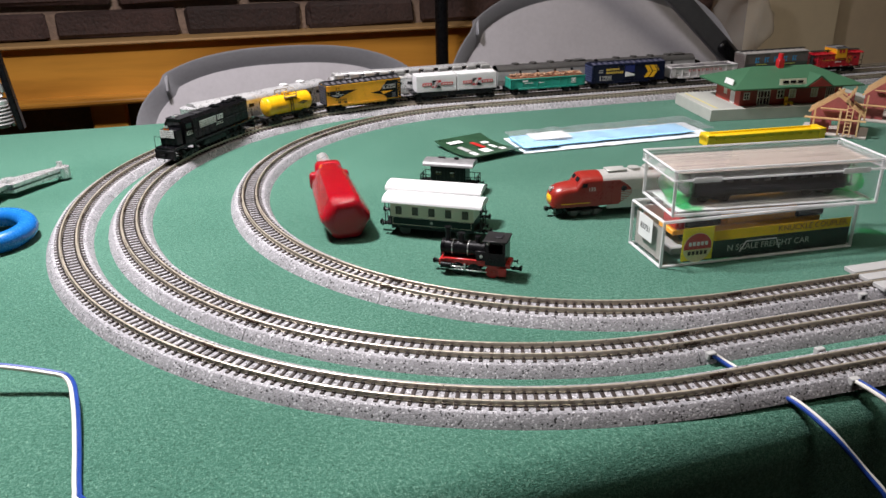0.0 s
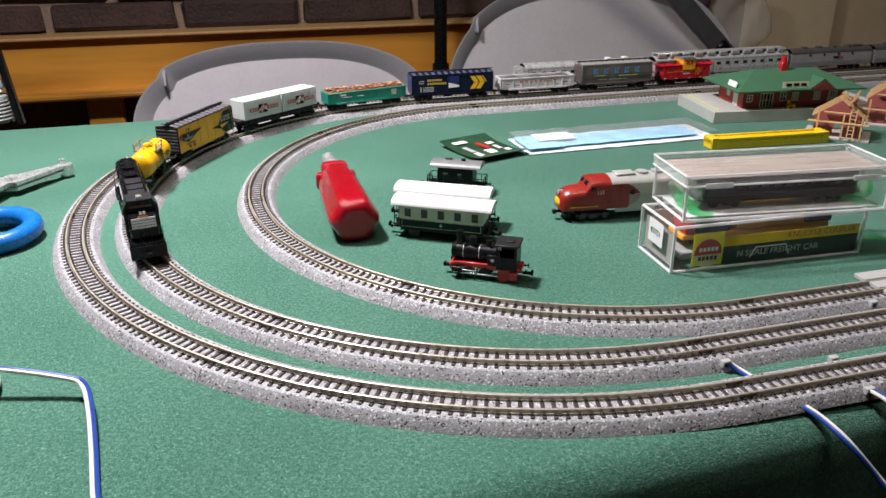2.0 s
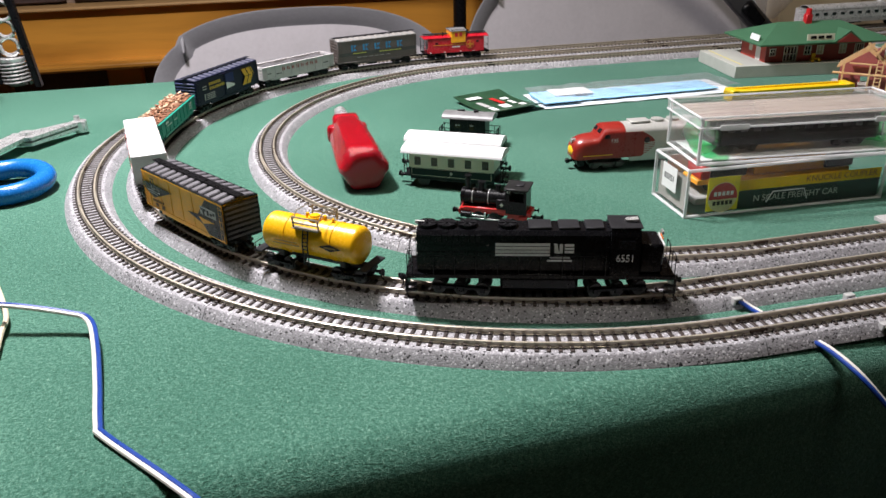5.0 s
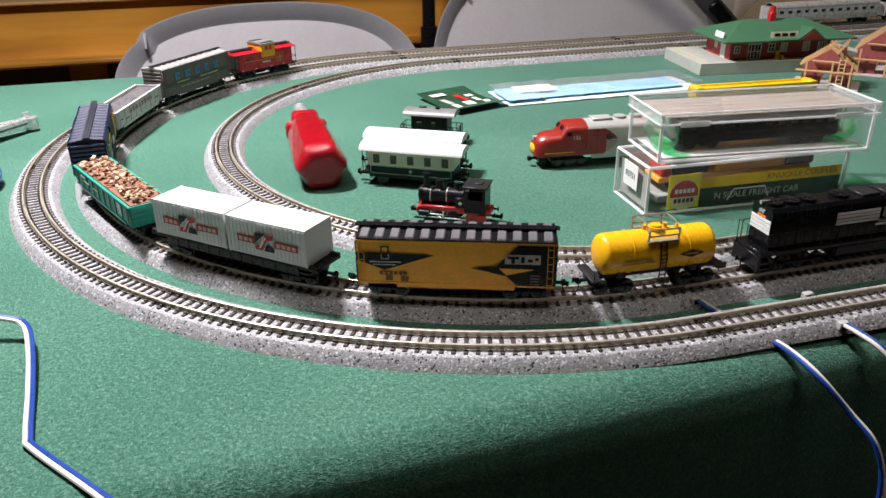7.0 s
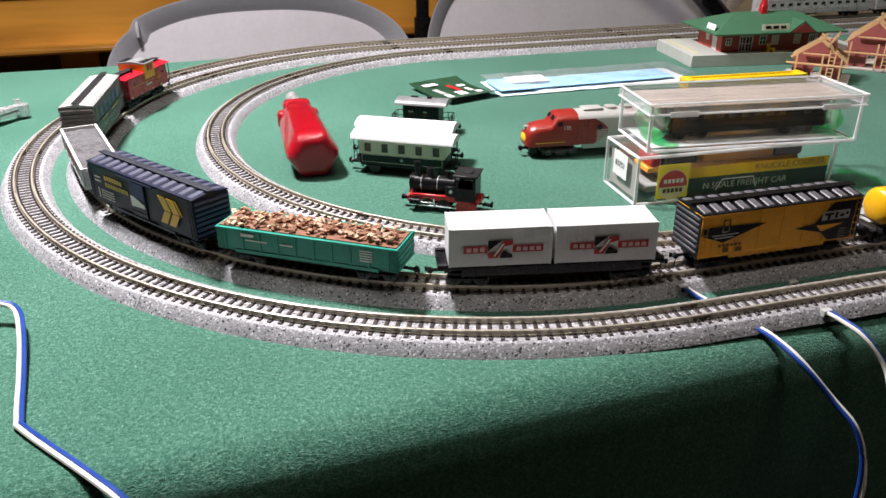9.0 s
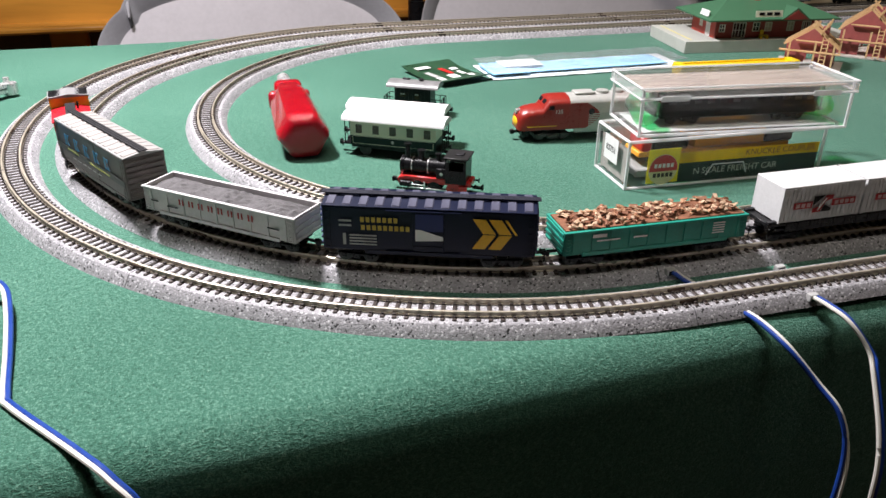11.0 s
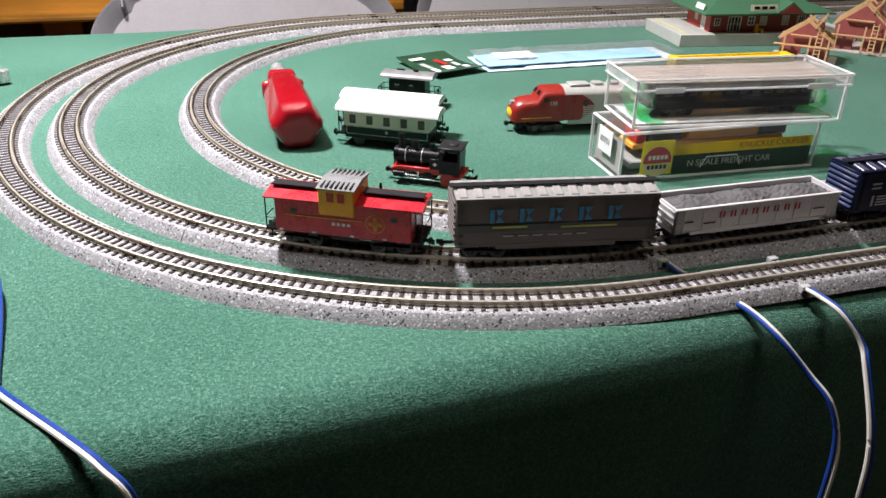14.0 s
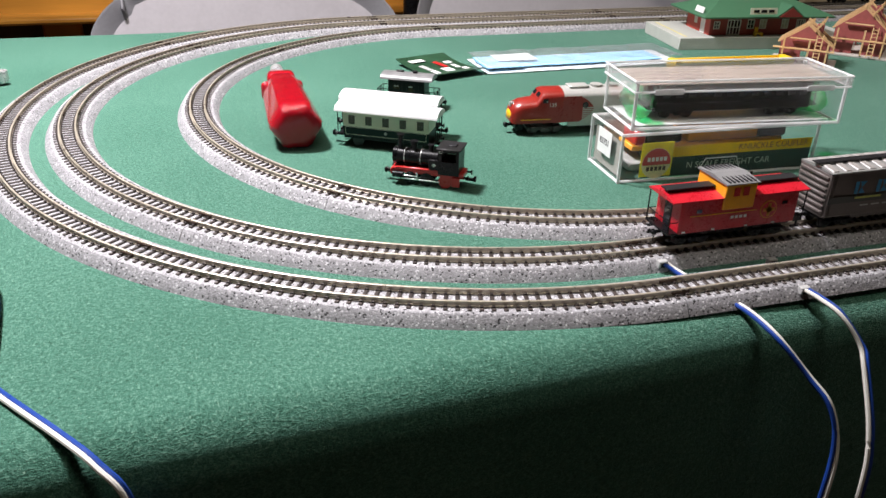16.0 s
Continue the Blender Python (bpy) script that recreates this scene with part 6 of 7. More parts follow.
def lower_case():
    t = thing("display_case", "clear plastic case with a yellow card holding an orange car", "display case", "stacked cases", at=pose(0.0972, -0.1505, 0.0, 0, 0, -2.0))
    L, D, H = 0.118, 0.037, 0.0262
    clear_case(t, L, D, H)
    # printed card folded inside the front pane
    y = -D / 2 + 0.0014
    card = part("printed_card", bx(bmesh.new(), (0.006, y, 0.0095), (0.103, 0.0004, 0.0165)), M("dark_green_card", (0.006, 0.017, 0.012), 0.5, spec=0.1), t, "dark green printed card")
    at = lambda x, z, o: Matrix.Translation((x, y - o, z)) @ Matrix.Rotation(radians(90), 4, "X")
    part("yellow_band", bx(bmesh.new(), (0.013, y - 0.0003, 0.0150), (0.089, 0.0002, 0.0058)), M("card_yellow", (0.95, 0.62, 0.012), 0.5, spec=0.1), card)
    part("yellow_square", bx(bmesh.new(), (-0.0375, y - 0.0004, 0.0115), (0.0185, 0.0002, 0.0190)), M("card_bright_yellow", (0.92, 0.76, 0.02), 0.5), card)
    bm = cy(bmesh.new(), (-0.0375, y - 0.0006, 0.0095), "y", 0.0085, 0.0002, 30)
    part("cream_disc", bm, M("cream_print", (0.8, 0.72, 0.38), 0.5), card)
    part("red_cap", flat(bmesh.new(), [(0.0082 * math.cos(a), 0.0082 * math.sin(a)) for a in (radians(-6 + 192 * k / 16) for k in range(17))], 0.0002, at(-0.0375, 0.0095, 0.0008)), RED, card)
    for poly in glyph_bars(0, 0.0024, 0.0120, 0.0022, 5):
        part("pale_logo_block", flat(bmesh.new(), poly, 0.0002, at(-0.0375, 0.0095, 0.0011)), WHITE_INK, card)
    for poly in glyph_bars(0, -0.0030, 0.0120, 0.0022, 5):
        part("dark_logo_block", flat(bmesh.new(), poly, 0.0002, at(-0.0375, 0.0095, 0.0009)), JOINER, card)
    words("N SCALE FREIGHT CAR", 0.0050, M("pale_print_ink", (0.38, 0.4, 0.34), 0.6), card, at(0.0065, 0.0068, 0.0005))
    words("KNUCKLE COUPLER", 0.0048, M("rust_print_ink", (0.35, 0.12, 0.01), 0.6), card, at(0.0330, 0.0153, 0.0007))
    part("grey_notch_line", tube(bmesh.new(), [(-0.012, -D / 2 - 0.0003, 0.0046), (-0.0085, -D / 2 - 0.0003, 0.0105), (0.010, -D / 2 - 0.0003, 0.0105), (0.0125, -D / 2 - 0.0003, 0.0046)], 0.0004, 5), CLEAR_EDGE, t)
    # white price sticker at the end
    m = Matrix.Translation((-L / 2 - 0.0003, 0.001, 0.0165)) @ Matrix.Rotation(radians(-90), 4, "Z") @ Matrix.Rotation(radians(90), 4, "X")
    part("paper_label", flat(bmesh.new(), rect(0, 0, 0.0160, 0.0135), 0.0002, m), WHITE_INK, t, "white paper label")
    words("83751", 0.0046, DARK, t, m @ Matrix.Translation((0, 0, 0.0003)), "label_number")
    part("rear_liner", bx(bmesh.new(), (0.002, D / 2 - 0.002, 0.0125), (0.110, 0.0006, 0.0220)), M("tan_liner", (0.62, 0.57, 0.53), 0.5), t, "tan card liner")
    # Added plate gives the translucent end pane its brownish tint.
    part("end_liner", bx(bmesh.new(), (-L / 2 + 0.0022, 0.001, 0.0115), (0.0005, 0.0320, 0.0190)), M("grey_brown_end_tint", (0.36, 0.33, 0.3), 0.5), t)
    part("inner_tray", bx(bmesh.new(), (0.004, 0.004, 0.0042), (0.104, 0.024, 0.0050), 0.001), M("grey_tray", (0.3, 0.3, 0.29), 0.5), t)


lower_case()


def boxed_orange_car():
    t = thing("freight_car", "orange model freight car inside the lower clear case", "model car", at=pose(0.0995, -0.1455, 0.0071, 0, 0, -2.0))
    org = M("orange_car_paint", (0.95, 0.42, 0.03), 0.45, 0, 0.12, 0.008)
    part("body", bx(bmesh.new(), (0.008, 0, 0.0130), (0.044, 0.0170, 0.0105), 0.0006), org, t)
    part("end_tank", bx(bmesh.new(), (-0.028, 0, 0.0110), (0.022, 0.0165, 0.0070), 0.001), DARK, t)
    part("end_tank", bx(bmesh.new(), (0.040, 0, 0.0115), (0.018, 0.0165, 0.0080), 0.001), DARK, t)
    part("red_end", bx(bmesh.new(), (-0.042, 0, 0.0108), (0.006, 0.0160, 0.0080), 0.001), RED, t)
    part("deck", bx(bmesh.new(), (0, 0, 0.0058), (0.094, 0.0165, 0.0030), 0.0004), org, t)
    for x in (-0.032, 0.032):
        truck(t, x, 0.011, 2)


boxed_orange_car()


def upper_case():
    t = thing("display_case", "clear plastic case with hinged lid stacked on another", "display case", "stacked cases", at=pose(0.1068, -0.1480, 0.0268, 0, 0, -6.5))
    clear_case(t, 0.119, 0.040, 0.0248, lid=0.0056)
    for x in (-0.0505, 0.0505):
        bm = bmesh.new()
        bmesh.ops.create_icosphere(bm, subdivisions=3, radius=1, matrix=Matrix.Translation((x, 0, 0.0105)) @ Matrix.Diagonal((0.0065, 0.0165, 0.0088, 1)))
        for v in bm.verts:
            v.co += v.normal * noise.noise(v.co * 260) * 0.0022
        part("green_wrap", bm, clear_material("green_film", (0.25, 0.9, 0.5), 0.1, 0.85) if x < 0 else bpy.data.materials["green_film"], t, "crumpled green film")
    part("floor_liner", bx(bmesh.new(), (0, 0, 0.0014), (0.112, 0.034, 0.0004)), clear_material("milky_liner", (0.97, 0.97, 0.96), 0.2, 0.45), t, "milky liner on the case floor").visible_shadow = False
    # Added streaky tan sheet stands in for the ceiling mirrored in the lid.
    part("card_sheet", bx(bmesh.new(), (0.0, 0.0, 0.0232), (0.115, 0.036, 0.0003)), clear_material("tan_reflection_film", (0.95, 0.88, 0.83), 0.15, 0.6, (0.7, 0.62, 0.56), (0.3, 6, 6)), t, "added tan translucent sheet for the ceiling's reflection in the lid").visible_shadow = False


upper_case()


def boxed_dark_coach():
    t = thing("dark_passenger_car", "dark brown model passenger car inside the upper case", "model car", at=pose(0.1088, -0.1485, 0.0283, 0, 0, -6.5) @ Matrix.Diagonal((1.04, 1.1, 1.0, 1)))
    brown = M("dark_maroon_paint", (0.005, 0.005, 0.005), 0.4, 0, 0.25, 0.008, spec=0.1)
    half, w = 0.0435, 0.0088
    part("body", bx(bmesh.new(), (0, 0, 0.0120), (2 * half, 2 * w, 0.0150), 0.0006), brown, t)
    part("roof", bx(bmesh.new(), (0, 0, 0.0198), (2 * half + 0.002, 0.0150, 0.0030), 0.0012), BLACK, t)
    for s in (-1, 1):
        for k in range(12):
            part("window", shared(("bw", s), lambda: mesh_of("window", bx(bmesh.new(), (0, s * 0.0089, 0.0142), (0.0040, 0.0003, 0.0042)), GLASS_DARK)), GLASS_DARK, t, m=Matrix.Translation((-0.0385 + 0.007 * k, 0, 0)))
        part("side_sill", bx(bmesh.new(), (0, s * 0.0088, 0.0088), (2 * half, 0.0006, 0.0012)), BLACK, t)
    for e in (-1, 1):
        bm = bmesh.new()
        for s in (-1, 1):
            tube(bm, [(e * (half + 0.003), s * 0.0075, 0.0060), (e * (half + 0.003), s * 0.0075, 0.0185)], 0.0004, 5)
        tube(bm, [(e * (half + 0.003), -0.0075, 0.0110), (e * (half + 0.003), 0.0075, 0.0110)], 0.0003, 5)
        bx(bm, (e * (half + 0.002), 0, 0.0062), (0.004, 0.017, 0.001))
        part("platform_railing", bm, BLACK, t)
        truck(t, e * 0.030, 0.012, 2)
    part("underframe", bx(bmesh.new(), (0, 0, 0.0052), (0.05, 0.010, 0.0030), 0.0004), BLACK, t)


boxed_dark_coach()


def card_and_mask():
    t = thing("blister_card", "dark green printed card pack with white and red marks", "card pack", at=pose(0.0140, 0.0880, 0.0, 0, 0, -72))
    green = M("printed_dark_green_card", (0.02, 0.06, 0.03), 0.35, 0, 0.3, 0.01)
    bm = bmesh.new()
    n = 12
    L, W = 0.060, 0.047
    up = lambda u: 0.0012 + 0.0035 * (u * u)
    a = [[bm.verts.new((L * (i / n - 0.5), W * (j - 0.5), up(2 * i / n - 1) + k * 0.0006)) for j in (0, 1)] for k in (0, 1) for i in range(n + 1)]
    lo, hi = a[:n + 1], a[n + 1:]
    for i in range(n):
        bm.faces.new((hi[i][0], hi[i + 1][0], hi[i + 1][1], hi[i][1]))
        bm.faces.new((lo[i][0], lo[i][1], lo[i + 1][1], lo[i + 1][0]))
        for j in (0, 1):
            bm.faces.new((lo[i][j], lo[i + 1][j], hi[i + 1][j], hi[i][j]))
    bm.faces.new((lo[0][0], lo[0][1], hi[0][1], hi[0][0]))
    bm.faces.new((lo[n][0], lo[n][1], hi[n][1], hi[n][0]))
    part("card", bm, green, t)
    zz = lambda x: up(2 * x / L) + 0.0009
    for x, y, w, h, m_ in ((-0.021, -0.010, 0.010, 0.016, WHITE_INK), (-0.004, -0.0120, 0.018, 0.006, LIGHT_GREY), (-0.012, 0.0040, 0.030, 0.0055, RED), (0.013, 0.000, 0.014, 0.010, WHITE_INK),
                           (0.0180, -0.0150, 0.014, 0.006, WHITE_INK), (-0.010, 0.0140, 0.006, 0.008, WHITE_INK), (0.002, 0.0135, 0.010, 0.0045, WHITE_INK), (0.014, 0.0150, 0.006, 0.006, WHITE_INK)):
        part("printed_mark", bx(bmesh.new(), (x, y, zz(x)), (w, h * 0.8, 0.0002), 0, None), m_, t)
    b = thing("mask_packet", "pale blue face mask in a clear plastic packet", "face mask packet", at=pose(0.1335, 0.0905, 0.0, 0, 0, 1.0))
    blue = M("pale_blue_fabric", (0.30, 0.58, 0.82), 0.8, 0, 0.1, 0.01, 0.3, 0.0006)
    white = M("white_film", (0.72, 0.76, 0.78), 0.35, 0, 0.06, 0.02)
    def sheet(x0, x1, y0, y1, z, amp, seed, nx=40, ny=10):
        bm = bmesh.new()
        g = [[bm.verts.new((x0 + (x1 - x0) * i / nx, y0 + (y1 - y0) * j / ny, z + amp * (0.5 + noise.noise((i * 0.35, j * 0.5, seed)))))for j in range(ny + 1)] for i in range(nx + 1)]
        lo = [[bm.verts.new(v.co - Vector((0, 0, 0.0005))) for v in r] for r in g]
        for i in range(nx):
            for j in range(ny):
                bm.faces.new((g[i][j], g[i + 1][j], g[i + 1][j + 1], g[i][j + 1]))
                bm.faces.new((lo[i][j], lo[i][j + 1], lo[i + 1][j + 1], lo[i + 1][j]))
        for i in range(nx):
            bm.faces.new((g[i][0], lo[i][0], lo[i + 1][0], g[i + 1][0]))
            bm.faces.new((g[i][ny], g[i + 1][ny], lo[i + 1][ny], lo[i][ny]))
        for j in range(ny):
            bm.faces.new((g[0][j], g[0][j + 1], lo[0][j + 1], lo[0][j]))
            bm.faces.new((g[nx][j], lo[nx][j], lo[nx][j + 1], g[nx][j + 1]))
        return bm
    part("backing_film", sheet(-0.088, 0.088, -0.025, 0.025, 0.0008, 0.0005, 1), white, b, "white lower film")
    part("folded_mask", sheet(-0.086, 0.074, -0.016, 0.015, 0.0030, 0.0004, 5), blue, b, "folded pale blue fabric")
    part("mask_edge", sheet(-0.086, -0.055, -0.020, 0.018, 0.0036, 0.0009, 8), blue, b)
    part("paper_insert", sheet(-0.070, -0.036, -0.004, 0.018, 0.0052, 0.0002, 3, 10, 4), WHITE_INK, b, "white paper insert")
    film = part("clear_film", sheet(-0.088, 0.088, -0.0245, 0.0245, 0.0066, 0.0014, 11), clear_material("clear_film", (1, 1, 1), 0.12, 0.92, (0.8, 0.84, 0.88), (1, 3, 3)), b, "crinkled clear film")
    film.visible_shadow = False


card_and_mask()


def girder():
    t = thing("bridge_girder", "bright yellow model bridge girder lying on felt", "model bridge", at=pose(0.2500, 0.0400, 0.0, 0, 0, -4))
    L = 0.108
    yel = M("bright_yellow_plastic", (0.85, 0.58, 0.012), 0.35, 0, 0.06, 0.01)
    part("deck", bx(bmesh.new(), (0, 0, 0.0058), (L, 0.0122, 0.0040), 0.0003), yel, t)
    for s in (-1, 1):
        bm = bx(bmesh.new(), (0, s * 0.0062, 0.0085), (L, 0.0016, 0.0018), 0.0003)
        bx(bm, (0, s * 0.0062, 0.0028), (L, 0.0010, 0.0056), 0.0003)
        part("side_beam", bm, yel, t)
        for k in range(13):
            part("upright", shared("girder_up", lambda: mesh_of("upright", bx(bmesh.new(), (0, 0, 0.0066), (0.0050, 0.0009, 0.0030)), yel)), yel, t, m=Matrix.Translation((-L / 2 + 0.002 + k * (L - 0.004) / 12, s * 0.0062, 0)))
    for e in (-1, 1):
        part("end_post", bx(bmesh.new(), (e * (L / 2 - 0.003), 0, 0.0050), (0.0060, 0.0140, 0.0098), 0.0004), yel, t)


girder()


# ---- station and unfinished houses ----
BRICK_RED = M("moulded_brick_red", (0.26, 0.035, 0.028), 0.6, 0, 0.15, 0.004, 0.3, 0.0004)
ROOF_GREEN = M("green_roof_plastic", (0.045, 0.135, 0.07), 0.55, 0, 0.08, 0.01)
STONE_GREY = M("grey_base_plastic", (0.45, 0.46, 0.42), 0.6, 0, 0.08, 0.01)


def station():
    t = thing("station_building", "red model railway station with green hipped roof", "model station", at=pose(0.2475, 0.1140, 0.0, 0, 0, -7.5))
    part("platform_base", bx(bmesh.new(), (0.088, 0.0400, 0.0055), (0.176, 0.0800, 0.0110), 0.0004), STONE_GREY, t, "pale grey platform base")
    part("yellow_line", bx(bmesh.new(), (0.0080, 0.040, 0.0111), (0.0022, 0.070, 0.0002)), M("yellow_platform_line", (0.6, 0.55, 0.25), 0.6), t)
    x0, x1, y0, y1, zb, zt = 0.032, 0.134, 0.0100, 0.058, 0.0110, 0.0300
    wins = [("window", 0.0065, 0.0060, 0.0070), ("door", 0.0235, 0.0130, 0.0140), ("window", 0.0400, 0.0070, 0.0085), ("window", 0.0520, 0.0070, 0.0085), ("window", 0.0740, 0.0070, 0.0090), ("door", 0.0900, 0.0090, 0.0140)]
    bm = bmesh.new()
    edges = sorted([x0] + [x0 + x - w / 2 for _, x, w, h in wins] + [x0 + x + w / 2 for _, x, w, h in wins] + [x1])
    th = 0.0012
    for k in range(0, len(edges), 2):
        a, b = edges[k], edges[k + 1]
        bx(bm, ((a + b) / 2, y0 + th / 2, (zb + zt) / 2), (b - a, th, zt - zb))
    for kind, x, w, h in wins:
        bot = zb if kind == "door" else zb + 0.0055
        top = bot + h
        bx(bm, (x0 + x, y0 + th / 2, (top + zt) / 2), (w, th, zt - top))
        if kind == "window":
            bx(bm, (x0 + x, y0 + th / 2, (zb + bot) / 2), (w, th, bot - zb))
    part("front_wall", bm, BRICK_RED, t)
    bm = bmesh.new()
    for a, b in ((y0 + th, 0.020), (0.029, 0.036), (0.043, y1 - th)):
        bx(bm, (x0 + th / 2, (a + b) / 2, (zb + zt) / 2), (th, b - a, zt - zb))
    bx(bm, (x0 + th / 2, 0.0245, zt - 0.002), (th, 0.009, 0.004))
    bx(bm, (x0 + th / 2, 0.0395, zt - 0.002), (th, 0.007, 0.004))
    bx(bm, (x0 + th / 2, 0.0395, zb + 0.003), (th, 0.007, 0.006))
    # Lit copy of the brick red, for the end that faces the lamp.
    part("end_wall", bm, M("lit_brick_red", (0.42, 0.05, 0.03), 0.55, 0, 0.12, 0.004), t)
    part("end_wall", bx(bmesh.new(), (x1 - th / 2, (y0 + y1) / 2, (zb + zt) / 2), (th, y1 - y0 - 2 * th, zt - zb)), BRICK_RED, t)
    part("rear_wall", bx(bmesh.new(), ((x0 + x1) / 2, y1 - th / 2, (zb + zt) / 2), (x1 - x0, th, zt - zb)), BRICK_RED, t)
    pale = M("pale_frame_paint", (0.6, 0.58, 0.5), 0.5)
    cream_pane = M("cream_paper_pane", (0.45, 0.4, 0.28), 0.6)
    for n_, (kind, x, w, h) in enumerate(wins):
        bot = zb if kind == "door" else zb + 0.0055
        u = part(kind, bx(bmesh.new(), (x0 + x, y0 + 0.0008, bot + h / 2), (w, 0.0004, h)), cream_pane if n_ in (3, 4) else GLASS_DARK, t)
        bm = bmesh.new()
        for k in (-1, 1):
            bx(bm, (x0 + x + k * (w / 2 - 0.0004), y0 + 0.0002, bot + h / 2), (0.0008, 0.0010, h))
            bx(bm, (x0 + x, y0 + 0.0002, bot + h / 2 + k * (h / 2 - 0.0004)), (w, 0.0010, 0.0008))
        for k in ((-1, 0, 1) if kind == "door" else (0,)):
            bx(bm, (x0 + x + k * w / 4, y0 + 0.0002, bot + h / 2), (0.0005, 0.0008, h))
        bx(bm, (x0 + x, y0 + 0.0002, bot + h / 2), (w, 0.0008, 0.0005))
        part("frame", bm, pale, u)
    part("end_door", bx(bmesh.new(), (x0 + 0.0002, 0.0245, zb + 0.0075), (0.0006, 0.0088, 0.0148)), M("white_door_paint", (0.75, 0.72, 0.7), 0.5), t, "white end door")
    part("end_window", bx(bmesh.new(), (x0 + 0.0004, 0.0395, zb + 0.0105), (0.0004, 0.0068, 0.0088)), pale, t)
    # hipped roof with overhanging eaves, and a gable dormer
    e, rz = 0.0130, 0.0430
    ex0, ex1, ey0, ey1 = x0 - e, x1 + e, y0 - e, y1 + e
    bm = bmesh.new()
    lo = [bm.verts.new(p) for p in ((ex0, ey0, zt - 0.002), (ex1, ey0, zt - 0.002), (ex1, ey1, zt - 0.002), (ex0, ey1, zt - 0.002))]
    md = [bm.verts.new((v.co.x, v.co.y, zt - 0.0006)) for v in lo]
    ym = (ey0 + ey1) / 2
    ra, rb = bm.verts.new((ex0 + 0.034, ym, rz)), bm.verts.new((ex1 - 0.034, ym, rz))
    for k in range(4):
        bm.faces.new((lo[k], lo[(k + 1) % 4], md[(k + 1) % 4], md[k]))
    bm.faces.new(lo[::-1])
    bm.faces.new((md[0], md[1], rb, ra))
    bm.faces.new((md[1], md[2], rb))
    bm.faces.new((md[2], md[3], ra, rb))
    bm.faces.new((md[3], md[0], ra))
    part("roof", bm, ROOF_GREEN, t, "green hipped roof", smooth=False)
    gx = x0 + 0.070
    bm = bmesh.new()
    f = [bm.verts.new(p) for p in ((gx - 0.014, ey0 - 0.0006, zt - 0.001), (gx + 0.014, ey0 - 0.0006, zt - 0.001), (gx, ey0 - 0.0006, zt + 0.0095))]
    r = bm.verts.new((gx, ey0 + 0.020, zt + 0.0095))
    bm.faces.new((f[0], f[2], r))
    bm.faces.new((f[1], r, f[2]))
    bm.faces.new((f[0], f[1], r))
    bm.faces.new(f)
    part("gable", bm, ROOF_GREEN, t, smooth=False)
    part("gable_front", flat(bmesh.new(), [(-0.0120, 0), (0.0120, 0), (0, 0.0082)], 0.0005, Matrix.Translation((gx, ey0 - 0.0008, zt - 0.0008)) @ Matrix.Rotation(radians(90), 4, "X")), BRICK_RED, t)
    bm = bx(bmesh.new(), (x0 + 0.0480, ym - 0.002, 0.0440), (0.0060, 0.0060, 0.0110), 0.0005)
    cy(bm, (x0 + 0.0480, ym - 0.002, 0.0515), "z", 0.0030, 0.0060, 14, 0.0024)
    part("chimney", bm, M("bright_red_plastic", (0.5, 0.015, 0.02), 0.35), t, "bright red chimney")
    m = Matrix.Translation((x0 + 0.0420, ey0 - 0.0010, zt + 0.0048)) @ Matrix.Rotation(radians(82), 4, "X")
    part("name_board", flat(bmesh.new(), rect(0, 0, 0.0260, 0.0056), 0.0006, m), M("pale_sign_paint", (0.5, 0.52, 0.4), 0.5), t, "pale name board")
    for k in range(3):
        part("lettering_bar", flat(bmesh.new(), rect(-0.0072 + 0.0072 * k, 0, 0.0052, 0.0024), 0.0003, m @ Matrix.Translation((0, 0, 0.0006))), BLACK, t)
    m = Matrix.Translation((ex0 + 0.004, y0 + 0.006, zt + 0.0035)) @ Matrix.Rotation(radians(-90), 4, "Z") @ Matrix.Rotation(radians(75), 4, "X")
    part("end_board", flat(bmesh.new(), rect(0, 0, 0.0160, 0.0052), 0.0006, m), WHITE_INK, t, "white end sign")
    bm = bx(bmesh.new(), (x0 + 0.046, y0 - 0.005, zb + 0.0028), (0.0080, 0.0035, 0.0010), 0.0002)
    bx(bm, (x0 + 0.0445, y0 - 0.0035, zb + 0.0045), (0.0035, 0.0010, 0.0060), 0.0002)
    for k in (-1, 1):
        cy(bm, (x0 + 0.046 + k * 0.003, y0 - 0.005, zb + 0.0013), "y", 0.0013, 0.0035, 12)
    part("luggage_cart", bm, YELLOW, t, "small yellow luggage cart")


station()


